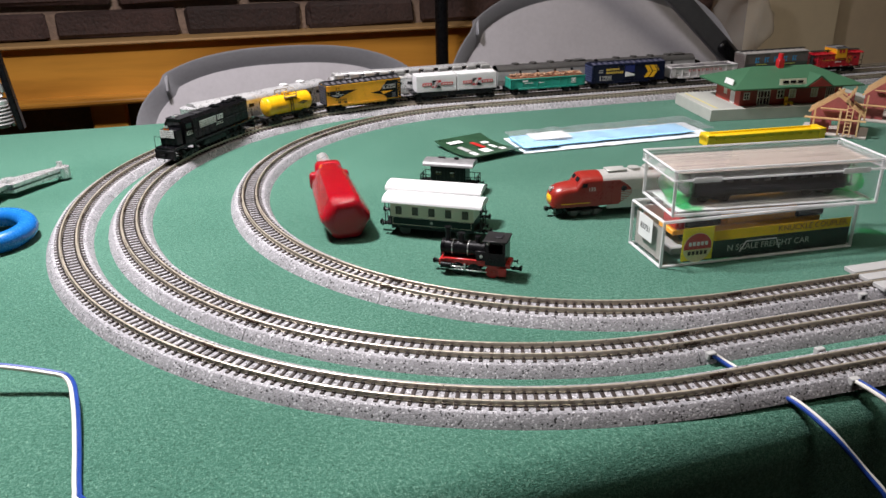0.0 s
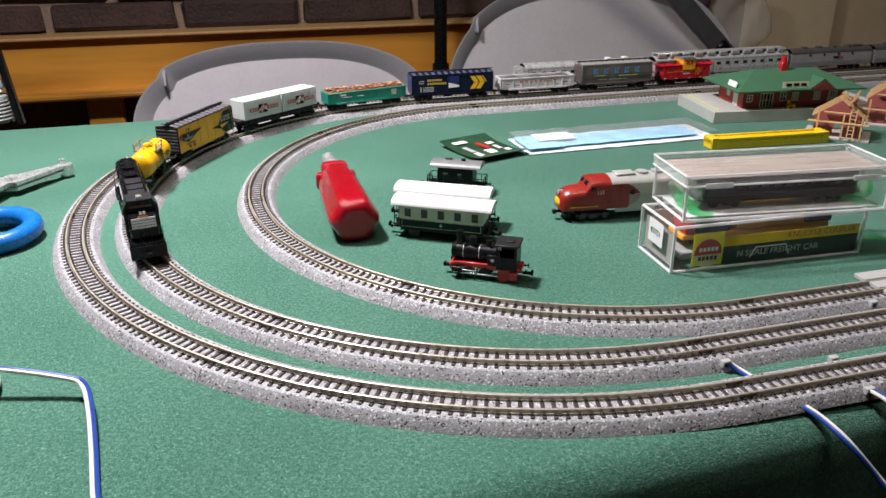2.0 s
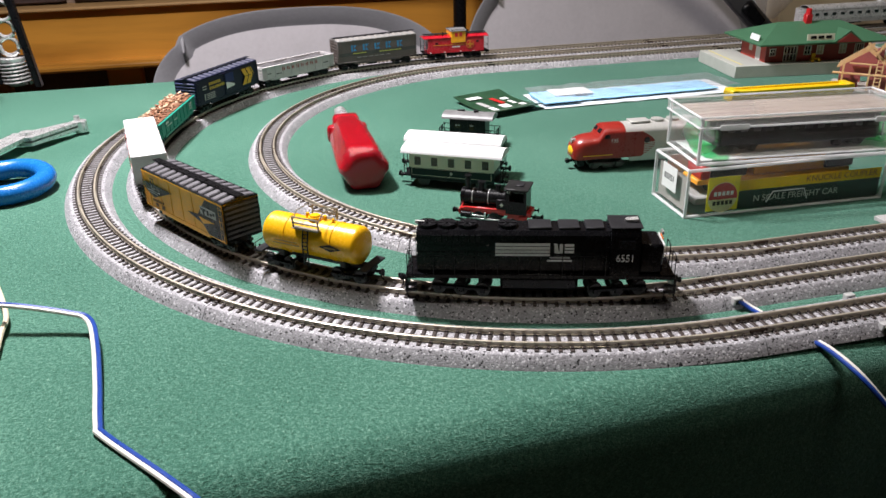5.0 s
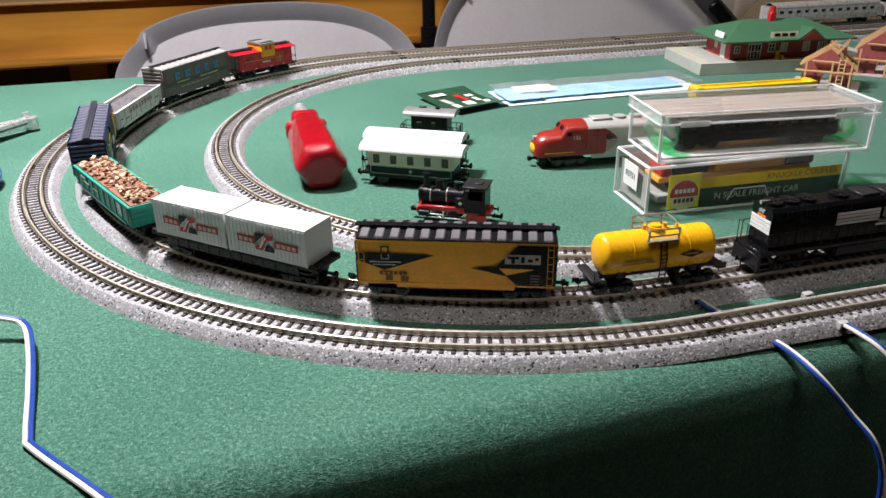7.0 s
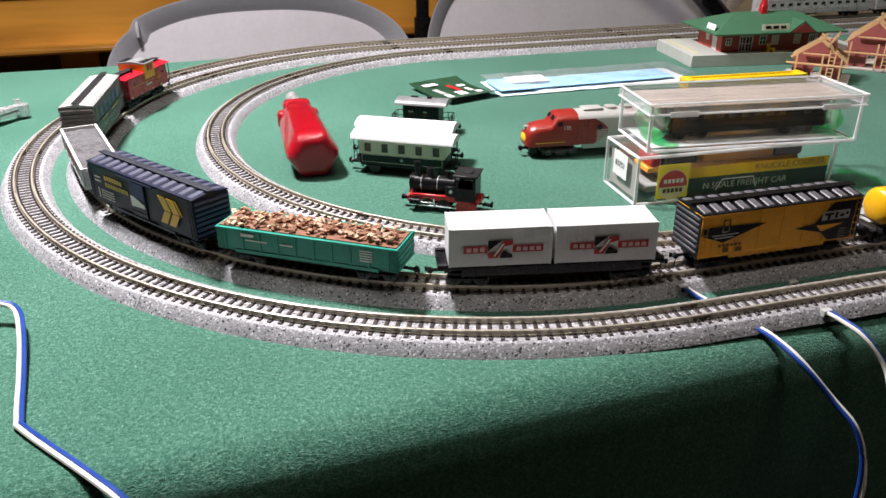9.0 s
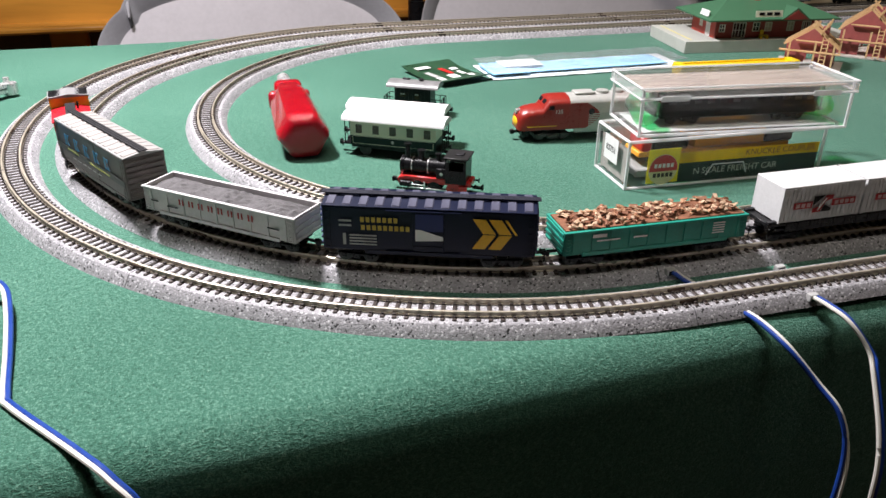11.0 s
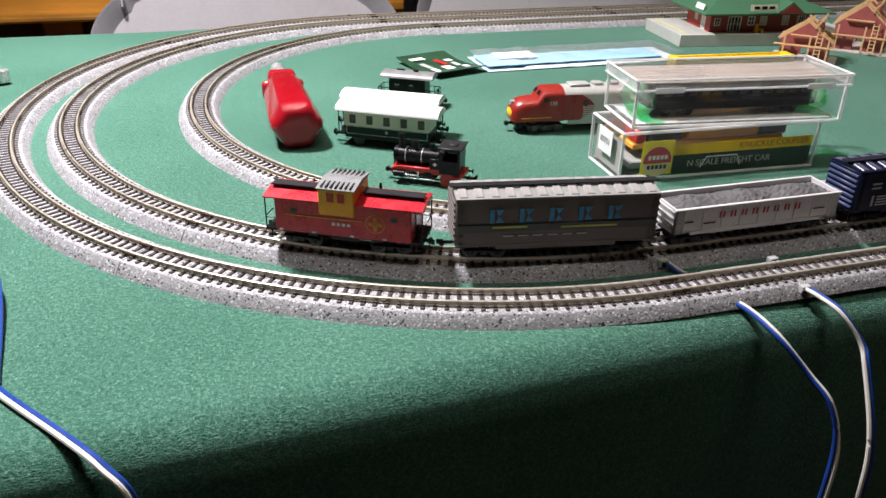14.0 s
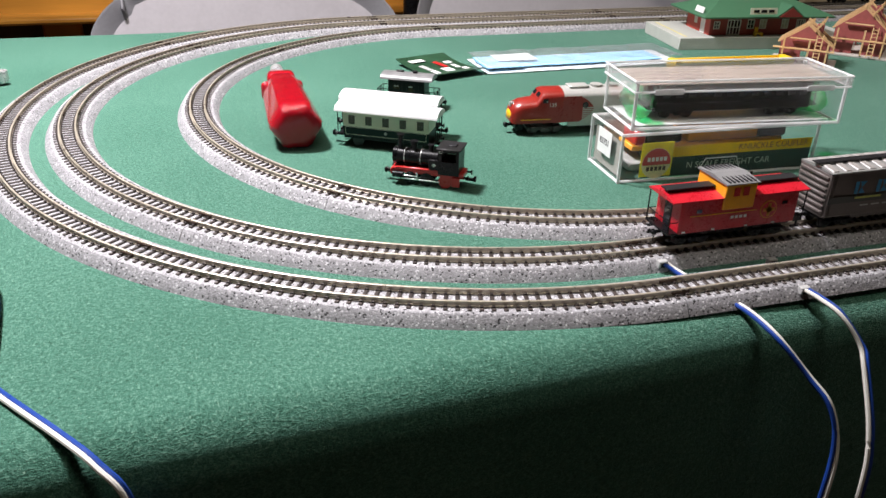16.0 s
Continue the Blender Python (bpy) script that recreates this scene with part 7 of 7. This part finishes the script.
def unfinished_house(at, L, D, H, label):
    """Brick shell with gables, bare rafters, planks and a ladder, on a pale slab."""
    t = thing("unfinished_house", label, "model house", "unfinished houses", at=at)
    plank = wood_material("bare_model_timber", (0.5, 0.3, 0.13), (0.7, 0.48, 0.25), (60, 60, 60), 0.6)
    wall = M("pinkish_brick_plastic", (0.3, 0.075, 0.07), 0.6, 0, 0.15, 0.004, 0.3, 0.0004)
    part("slab", bx(bmesh.new(), (0, 0, 0.0010), (L + 0.014, D + 0.012, 0.0020), 0.0004), M("pale_slab", (0.5, 0.46, 0.42), 0.7), t)
    th, zb = 0.0014, 0.0020
    for s in (-1, 1):
        # gable end with a door opening
        bm = bmesh.new()
        m = Matrix.Translation((0, s * (D / 2) + (0 if s < 0 else -th) + th, zb)) @ Matrix.Rotation(radians(90), 4, "X")
        dw, dh = 0.0038, 0.0105
        flat(bm, [(-L / 2, 0), (-dw, 0), (-dw, dh), (-L / 2, dh)], th, m)
        flat(bm, [(dw, 0), (L / 2, 0), (L / 2, dh), (dw, dh)], th, m)
        flat(bm, [(-L / 2, dh), (L / 2, dh), (L / 2, H * 0.55), (0, H), (-L / 2, H * 0.55)], th, m)
        part("gable_wall", bm, wall, t, smooth=False)
        bm = bx(bmesh.new(), (s * (L / 2 - th / 2), 0, zb + H * 0.275), (th, D - 2 * th, H * 0.55))
        part("side_wall", bm, wall, t)
    n = 4
    ang = math.atan2(H * 0.45, L / 2)
    ln = math.hypot(H * 0.45, L / 2) + 0.006
    for k in range(n):
        y = -D / 2 + 0.002 + k * (D - 0.004) / (n - 1)
        for s in (-1, 1):
            if (k + s) % 5 == 3:
                continue
            m = Matrix.Translation((s * L / 4, y, zb + H * 0.775 + 0.001)) @ Matrix.Rotation(s * ang, 4, "Y")
            part("rafter", shared(("rafter", round(ln, 4)), lambda: mesh_of("rafter", bx(bmesh.new(), (0, 0, 0), (ln, 0.0012, 0.0016)), plank)), plank, t, m=m)
    for k in range(5):
        m = Matrix.Translation((L / 4 + 0.001 * k, 0, zb + H * 0.72 + k * 0.0022)) @ Matrix.Rotation(ang, 4, "Y")
        part("roof_batten", bx(bmesh.new(), (-L * 0.16 + k * 0.0004, 0, 0.0022), (0.0014, D + 0.004, 0.0007)), plank, t, m=m)
    # scaffold planks and ladder before the gable
    for x in (-L * 0.42, L * 0.1, L * 0.48):
        part("scaffold_post", bx(bmesh.new(), (x, -D / 2 - 0.006, zb + 0.0110), (0.0014, 0.0014, 0.0220)), plank, t)
    part("scaffold_plank", bx(bmesh.new(), (0, -D / 2 - 0.005, zb + 0.0130), (L * 1.25, 0.0042, 0.0008)), plank, t)
    part("scaffold_plank", bx(bmesh.new(), (-L * 0.05, -D / 2 - 0.003, zb + H * 0.68), (L * 0.55, 0.0025, 0.0008)), plank, t)
    bm = bmesh.new()
    m = Matrix.Translation((L * 0.28, -D / 2 - 0.009, zb)) @ Matrix.Rotation(radians(-14), 4, "X")
    for k in (-1, 1):
        bx(bm, (k * 0.0022, 0, 0.0130), (0.0008, 0.0008, 0.0260), 0, m)
    for k in range(8):
        bx(bm, (0, 0, 0.002 + k * 0.0031), (0.0044, 0.0006, 0.0006), 0, m)
    part("ladder", bm, plank, t)
    part("chimney", bx(bmesh.new(), (L * 0.22, D * 0.1, zb + H * 0.62), (0.0055, 0.0055, H * 0.78), 0.0003), wall, t)


unfinished_house(pose(0.3280, 0.0480, 0.0, 0, 0, -45), 0.038, 0.026, 0.031, "unfinished red brick model house with bare timber rafters")
unfinished_house(pose(0.4120, 0.0760, 0.0, 0, 0, -48), 0.042, 0.046, 0.039, "larger pink brick model house with open timber roof")


# ---- things at the table's left ----
def shears():
    t = thing("bandage_shears", "steel shears with bent blades and blue ring handles", "shears", at=pose(-0.3310, 0.0200, 0.0, 0, 0, 0))
    blue = M("glossy_blue_plastic", (0.01, 0.14, 0.45), 0.25, 0, 0.08, 0.01)
    for cx, cy_, name in ((0.0035, -0.0360, "ring"), (-0.046, -0.020, "ring")):
        pts = []
        for k in range(36):
            a = 2 * math.pi * k / 36
            pts.append((cx + 0.0215 * math.cos(a), cy_ + 0.0230 * math.sin(a), 0.0070 + 0.001 * math.sin(a)))
        part("ring_handle", tube(bmesh.new(), pts, 0.0060, 12, close=True), blue, t, "blue ring handle")
    part("handle_root", tube(bmesh.new(), smooth_line([(-0.032, -0.010, 0.007), (-0.024, 0.008, 0.008), (-0.030, 0.022, 0.008)], 6), 0.0070, 10), blue, t)
    part("handle_root", tube(bmesh.new(), smooth_line([(-0.006, -0.014, 0.007), (-0.020, 0.006, 0.009), (-0.028, 0.020, 0.009)], 6), 0.0060, 10), blue, t)
    bm = bmesh.new()
    flat(bm, [(-0.033, 0.016), (-0.020, 0.012), (-0.006, 0.050), (-0.003, 0.062), (-0.016, 0.066)], 0.0028, Matrix.Translation((0, 0, 0.0075)))
    part("shank", bm, STEEL, t)
    for z, w in ((0.0040, 0.0062), (0.0078, 0.0055)):
        bm = bmesh.new()
        flat(bm, [(-0.012, 0.052), (-0.0105, 0.066), (0.0225, 0.0905), (0.0262, 0.0870), (-0.001, 0.050)], 0.0024, Matrix.Translation((0, 0, z)))
        part("blade", bm, STEEL, t)
    bm = cy(bmesh.new(), (-0.006, 0.059, 0.0085), "z", 0.0042, 0.0080, 20)
    part("pivot_screw", bm, STEEL, t)
    bm = cy(bmesh.new(), (0.0240, 0.0885, 0.0060), "z", 0.0052, 0.0080, 20)
    cy(bm, (0.0225, 0.0890, 0.0118), "z", 0.0022, 0.0040, 14)
    part("blunt_tip", bm, STEEL, t)


shears()


def left_things():
    cup = thing("black_canister", "black plastic canister standing on the felt", "canister", at=pose(-0.4310, 0.2080, 0.0))
    bm = bmesh.new()
    outer = cy(bm, (0, 0, 0.075), "z", 0.0370, 0.150, 48, 0.0410)
    part("wall", bm, M("matt_black_green_plastic", (0.008, 0.012, 0.010), 0.45, 0, 0.2, 0.02), cup)
    part("rim", tube(bmesh.new(), [(0.041 * math.cos(a), 0.041 * math.sin(a), 0.150) for a in (2 * math.pi * k / 48 for k in range(48))], 0.0015, 8, close=True), BLACK, cup)
    part("foot_ring", tube(bmesh.new(), [(0.0368 * math.cos(a), 0.0368 * math.sin(a), 0.0016) for a in (2 * math.pi * k / 48 for k in range(48))], 0.0016, 8, close=True), BLACK, cup)
    lamp_t = thing("spring_arm_lamp", "dark spring arm lamp base with bright coil spring", "desk lamp", at=pose(-0.3960, 0.3080, 0.0))
    bm = bmesh.new()
    pts = [(0.0115 * math.cos(a), 0.0115 * math.sin(a), 0.0015 + 0.0034 * a / (2 * math.pi)) for a in (2 * math.pi * k / 16 for k in range(16 * 6))]
    part("coil_spring", tube(bm, pts, 0.0015, 7), STEEL, lamp_t, "bright steel coil spring")
    part("spring_core", cy(bmesh.new(), (0, 0, 0.012), "z", 0.0080, 0.024, 20), M("frosted_grey_plastic", (0.4, 0.38, 0.34), 0.3), lamp_t)
    part("cap", cy(bmesh.new(), (0, 0, 0.0245), "z", 0.0125, 0.0030, 24), STEEL, lamp_t)
    for z, r in ((0.036, 0.0080), (0.052, 0.0075), (0.068, 0.0085)):
        pts = [(r * math.cos(a), 0.001, z + r * math.sin(a)) for a in (2 * math.pi * k / 20 for k in range(20))]
        part("chain_link", tube(bmesh.new(), pts, 0.0020, 8, close=True), STEEL, lamp_t)
    part("arm", bx(bmesh.new(), (0.0175, 0, 0.060), (0.0060, 0.010, 0.130), 0.001, Matrix.Rotation(radians(-6), 4, "Y")), BLACK, lamp_t)
    part("arm", bx(bmesh.new(), (-0.0150, 0.004, 0.070), (0.0080, 0.010, 0.140), 0.001, Matrix.Rotation(radians(4), 4, "Y")), BLACK, lamp_t)


left_things()


# ---- wires ----
WIRE_WHITE = M("white_wire_insulation", (0.68, 0.66, 0.6), 0.4, 0, 0.05, 0.01)
WIRE_BLUE = M("blue_wire_insulation", (0.012, 0.05, 0.27), 0.35, 0, 0.08, 0.01)
WIRE_CREAM = M("cream_wire_insulation", (0.66, 0.57, 0.42), 0.45, 0, 0.06, 0.01)


def pair_wire(pts, label, swap=1):
    t = thing("feeder_wire", label, "wire", "wires")
    line_ = smooth_line(pts, 8)
    for o, m in ((-0.00078 * swap, WIRE_WHITE), (0.00078 * swap, WIRE_BLUE)):
        out = []
        for k, p in enumerate(line_):
            d = (line_[min(k + 1, len(line_) - 1)] - line_[max(k - 1, 0)])
            s = Vector((d.y, -d.x, 0))
            s = s.normalized() if s.length > 1e-6 else Vector((1, 0, 0))
            out.append(p + s * -o)
        part("strand", tube(bmesh.new(), out, 0.00088, 8), m, t)


pair_wire([(-0.42, -0.170, 0.004), (-0.3400, -0.1800, 0.008), (-0.3030, -0.1890, 0.0105), (-0.2843, -0.1950, 0.0115), (-0.2600, -0.2030, 0.0085), (-0.2515, -0.2085, 0.0070), (-0.2470, -0.2250, 0.0050), (-0.2430, -0.2500, 0.0026), (-0.2395, -0.2740, 0.0016), (-0.2365, -0.2810, 0.0014),
           (-0.2150, -0.3080, 0.0014), (-0.2040, -0.3215, -0.0005), (-0.1960, -0.3285, -0.012), (-0.1930, -0.3290, -0.06)], "white and blue twin wire hanging over the table edge")
pair_wire([(0.0515, -0.2940, 0.0042), (0.0535, -0.3000, 0.0035), (0.0565, -0.3090, 0.0010), (0.0620, -0.3165, -0.009), (0.0616, -0.3220, -0.0163), (0.0605, -0.3340, -0.0403), (0.0598, -0.3380, -0.0654), (0.0604, -0.3380, -0.1266)], "white and blue twin wire from the outer track")
pair_wire([(0.010, -0.2600, 0.0035), (0.014, -0.2660, 0.0012), (0.0190, -0.2840, 0.0011), (0.0229, -0.2980, 0.0011), (0.0270, -0.3120, -0.003), (0.0357, -0.3220, -0.0149), (0.0409, -0.3300, -0.0235), (0.0431, -0.3350, -0.0383), (0.0413, -0.3380, -0.0605), (0.0398, -0.3380, -0.1177)], "white and blue twin wire from the middle track", -1)
t = thing("loose_wire", "cream insulated wire curving across the felt", "wire", "wires")
part("strand", tube(bmesh.new(), smooth_line([(-0.42, 0.0, 0.003), (-0.365, -0.045, 0.008), (-0.3310, -0.090, 0.008), (-0.3100, -0.132, 0.008), (-0.2890, -0.184, 0.004), (-0.2860, -0.205, 0.003), (-0.2820, -0.237, 0.002), (-0.2760, -0.270, 0.0012), (-0.2715, -0.300, 0.0012), (-0.268, -0.325, -0.02)], 8), 0.0011, 8), WIRE_CREAM, t)


def feeder_clips():
    for x, y in ((0.0515, -0.2935), (0.0085, -0.2600), (0.0545, -0.2698), (0.110, -0.2316)):
        c = thing("feeder_clip", "small white plastic wire clip in the track edge", "wire clip", "wire clips", at=pose(x, y, 0.0028))
        bm = bx(bmesh.new(), (-0.0016, 0, 0.0006), (0.0010, 0.0028, 0.0026), 0.0003)
        bx(bm, (0.0016, 0, 0.0006), (0.0010, 0.0028, 0.0026), 0.0003)
        bx(bm, (0, 0, 0.0019), (0.0042, 0.0028, 0.0009), 0.0003)
        part("clip_body", bm, LIGHT_GREY, c)
        # Black block put in for the shade inside the slot.
        part("clip_slot", bx(bmesh.new(), (0, 0.0002, 0.0004), (0.0022, 0.0022, 0.0022)), BLACK, c)


feeder_clips()


def rerailer():
    t = thing("rerailer", "pale grey ramp plates laid over the inner track", "track ramp", at=pose(0.180, -0.2204, 0.0))
    for y0, w in ((0.0, 0.0068), (0.0098, 0.0080), (-0.0098, 0.0080)):
        bm = bx(bmesh.new(), (0, y0, 0.0064), (0.120, w, 0.0022), 0.0003)
        part("ramp_plate", bm, LIGHT_GREY, t)
    part("side_block", bx(bmesh.new(), (0.004, -0.0165, 0.0031), (0.104, 0.0062, 0.0062), 0.0005), LIGHT_GREY, t)


rerailer()


# ---- behind the table ----
GREY_SHELL = M("grey_moulded_plastic", (0.5, 0.475, 0.5), 0.5, 0, 0.05, 0.05, 0.1, 0.0005)
# The shell's grey again, darkened for the shade under the rim.
SHADED_GREY = M("shaded_grey_moulded_plastic", (0.36, 0.355, 0.38), 0.5, 0, 0.06, 0.05)


def grey_tray(at, half_w, height, label):
    """A round-topped plastic tray standing on its side: recessed panel, wide sloping rim, stepped shoulder."""
    t = thing("grey_plastic_tray", label, "plastic tray", "grey trays", at=at)
    n = 64

    def outline(k, inset):
        a = math.pi * k / n
        c, s = math.cos(a), math.sin(a)
        step = 0.007 * min(1.0, max(0.0, (15.5 - k) / 1.0)) if k < 16 else 0.0
        return (-(half_w - inset - step) * math.copysign(abs(c) ** 0.8, c), (height - inset - step) * abs(s) ** 0.8)

    def ring(inset):
        return [(-half_w + inset, -0.5)] + [outline(k, inset) for k in range(n + 1)] + [(half_w - inset, -0.5)]
    bm = bmesh.new()
    flat(bm, ring(0.024)[::-1], 0.003, Matrix.Rotation(radians(90), 4, "X"))
    part("panel", bm, GREY_SHELL, t)
    bm = bmesh.new()
    prof = ((0.024, -0.003), (0.020, -0.006), (0.003, -0.026), (0.0, -0.027), (0.0, -0.022), (0.018, 0.0), (0.024, 0.0))
    rings = [[bm.verts.new((x, y, z)) for x, z in ring(inset)] for inset, y in prof]
    for a, b in zip(rings, rings[1:]):
        for j in range(len(a) - 1):
            bm.faces.new((a[j], a[j + 1], b[j + 1], b[j]))
    part("rim", bm, SHADED_GREY, t)
    x, z = outline(16, 0.0)
    part("foot", bx(bmesh.new(), (-half_w - 0.004, -0.016, -0.030), (0.040, 0.024, 0.018), 0.002), SHADED_GREY, t)
    part("lug", bx(bmesh.new(), (x + 0.003, -0.014, z - 0.012), (0.005, 0.024, 0.026), 0.0015, None), SHADED_GREY, t)
    return t


grey_tray(pose(-0.101, 0.70, -0.126, -14, 0, 0), 0.231, 0.131, "grey moulded plastic tray leaning behind the table")
grey_tray(pose(0.415, 0.70, -0.14, -14, 0, 0), 0.275, 0.225, "larger grey moulded plastic tray leaning behind the table")


def behind():
    t = thing("black_pole", "black metal stand pole behind the table", "pole", at=pose(0.188, 0.86, -0.75))
    part("tube", cy(bmesh.new(), (0, 0, 0.95), "z", 0.0115, 1.9, 24), BLACK, t)
    part("foot", cy(bmesh.new(), (0, 0, 0.01), "z", 0.11, 0.02, 36), BLACK, t)
    part("joint", cy(bmesh.new(), (0, 0, 0.66), "z", 0.0150, 0.05, 24), BLACK, t)
    s = thing("folding_strut", "dark folded metal strut with black latch", "strut", at=pose(0.606, 0.66, -0.012))
    part("bar", bx(bmesh.new(), (0, 0, 0.09), (0.032, 0.012, 0.50), 0.002, Matrix.Rotation(radians(-48), 4, "Y")), M("dark_grey_metal", (0.1, 0.1, 0.105), 0.45, 0.4), s)
    part("latch", bx(bmesh.new(), (0, -0.010, -0.035), (0.022, 0.010, 0.050), 0.004, Matrix.Rotation(radians(-48), 4, "Y")), BLACK, s)
    part("brace", bx(bmesh.new(), (0.01, 0.0, -0.45), (0.02, 0.012, 0.62), 0.002), BLACK, s)
    b = thing("plastic_bag", "crumpled clear plastic bag hanging by the wall", "plastic bag", at=pose(0.80, 0.86, 0.0))
    bm = bmesh.new()
    bmesh.ops.create_icosphere(bm, subdivisions=4, radius=1, matrix=Matrix.Diagonal((0.060, 0.030, 0.085, 1)))
    for v in bm.verts:
        v.co += v.normal * (noise.noise(v.co * 18) * 0.022 + noise.noise(v.co * 60) * 0.006)
    part("film", bm, clear_material("bag_film", (0.98, 0.96, 0.94), 0.12, 0.8), b)


behind()


# ---- the trains run ----
def path(R, s, mid):
    L = math.pi * R
    a = math.pi / 2 + min(max(s, 0), L) / R
    return Vector((mid[0] + R * math.cos(a) + max(0, -s) + max(0, s - L), mid[1] + R * math.sin(a), RAIL_TOP)), a + math.pi / 2


def eased(table, t):
    """Smooth curve through rows of (seconds, metres)."""
    T, S = [r[0] for r in table], [r[1] for r in table]
    if t >= T[-1]:
        return S[-1]
    k = max(i for i in range(len(T) - 1) if T[i] <= t)
    slope = lambda i: (S[min(i + 1, len(S) - 1)] - S[max(i - 1, 0)]) / (T[min(i + 1, len(T) - 1)] - T[max(i - 1, 0)])
    h = T[k + 1] - T[k]
    u = (t - T[k]) / h
    return (2 * u ** 3 - 3 * u * u + 1) * S[k] + (u ** 3 - 2 * u * u + u) * h * slope(k) + (3 * u * u - 2 * u ** 3) * S[k + 1] + (u ** 3 - u * u) * h * slope(k + 1)


FREIGHT_RUN = [(0, -0.2017), (0.5, -0.1532), (1, -0.1017), (1.5, -0.0525), (2, -0.0040), (2.5, 0.0445), (3, 0.0918), (3.5, 0.1355), (4, 0.1798), (4.5, 0.2258), (5.5, 0.3203), (6.3, 0.3922), (7, 0.4381),
               (7.5, 0.4715), (8, 0.5037), (8.5, 0.5397), (9, 0.5791), (9.5, 0.6179), (10.5, 0.6905), (11.8, 0.7823), (12.5, 0.8400), (13, 0.8822), (13.5, 0.9215), (14, 0.9590), (14.5, 0.9980), (15, 1.0381), (15.5, 1.0799), (16, 1.1228)]
PASSENGER_RUN = [(0, 0.2435), (0.5, 0.1535), (1, 0.0630), (1.5, -0.0280), (2, -0.1150), (2.5, -0.2030), (3, -0.2895), (3.5, -0.3715), (3.9, -0.4270), (4.1, -0.4345), (5, -0.4345), (16, -0.4345)]


def motions():
    for group, run, R, mid, way in ((FREIGHT, FREIGHT_RUN, R_MID, MID, 1), (PASSENGER, PASSENGER_RUN, R_OUT, (0.0, 0.0), -1)):
        for (car, bogie, base), off, axles in group:
            rows, swing = [], {1: [], -1: []}
            for k in range(65):
                t = k * 0.25
                s = eased(run, t) + way * off
                (pf, hf), (pr, hr) = path(R, s + way * bogie, mid), path(R, s - way * bogie, mid)
                turn = 0 if way > 0 else math.pi
                head = math.atan2(pf.y - pr.y, pf.x - pr.x)
                rows.append((t, Matrix.Translation((pf + pr) / 2) @ Matrix.Rotation(head, 4, "Z")))
                for e, h in ((1, hf), (-1, hr)):
                    swing[e].append((t, Matrix.Translation((e * bogie, 0, 0)) @ Matrix.Rotation(h + turn - head, 4, "Z")))
            walk(car, rows)
            for e, tr in zip((1, -1), [c for c in car.children if c.name.startswith("truck")]):
                walk(tr, swing[e])


motions()
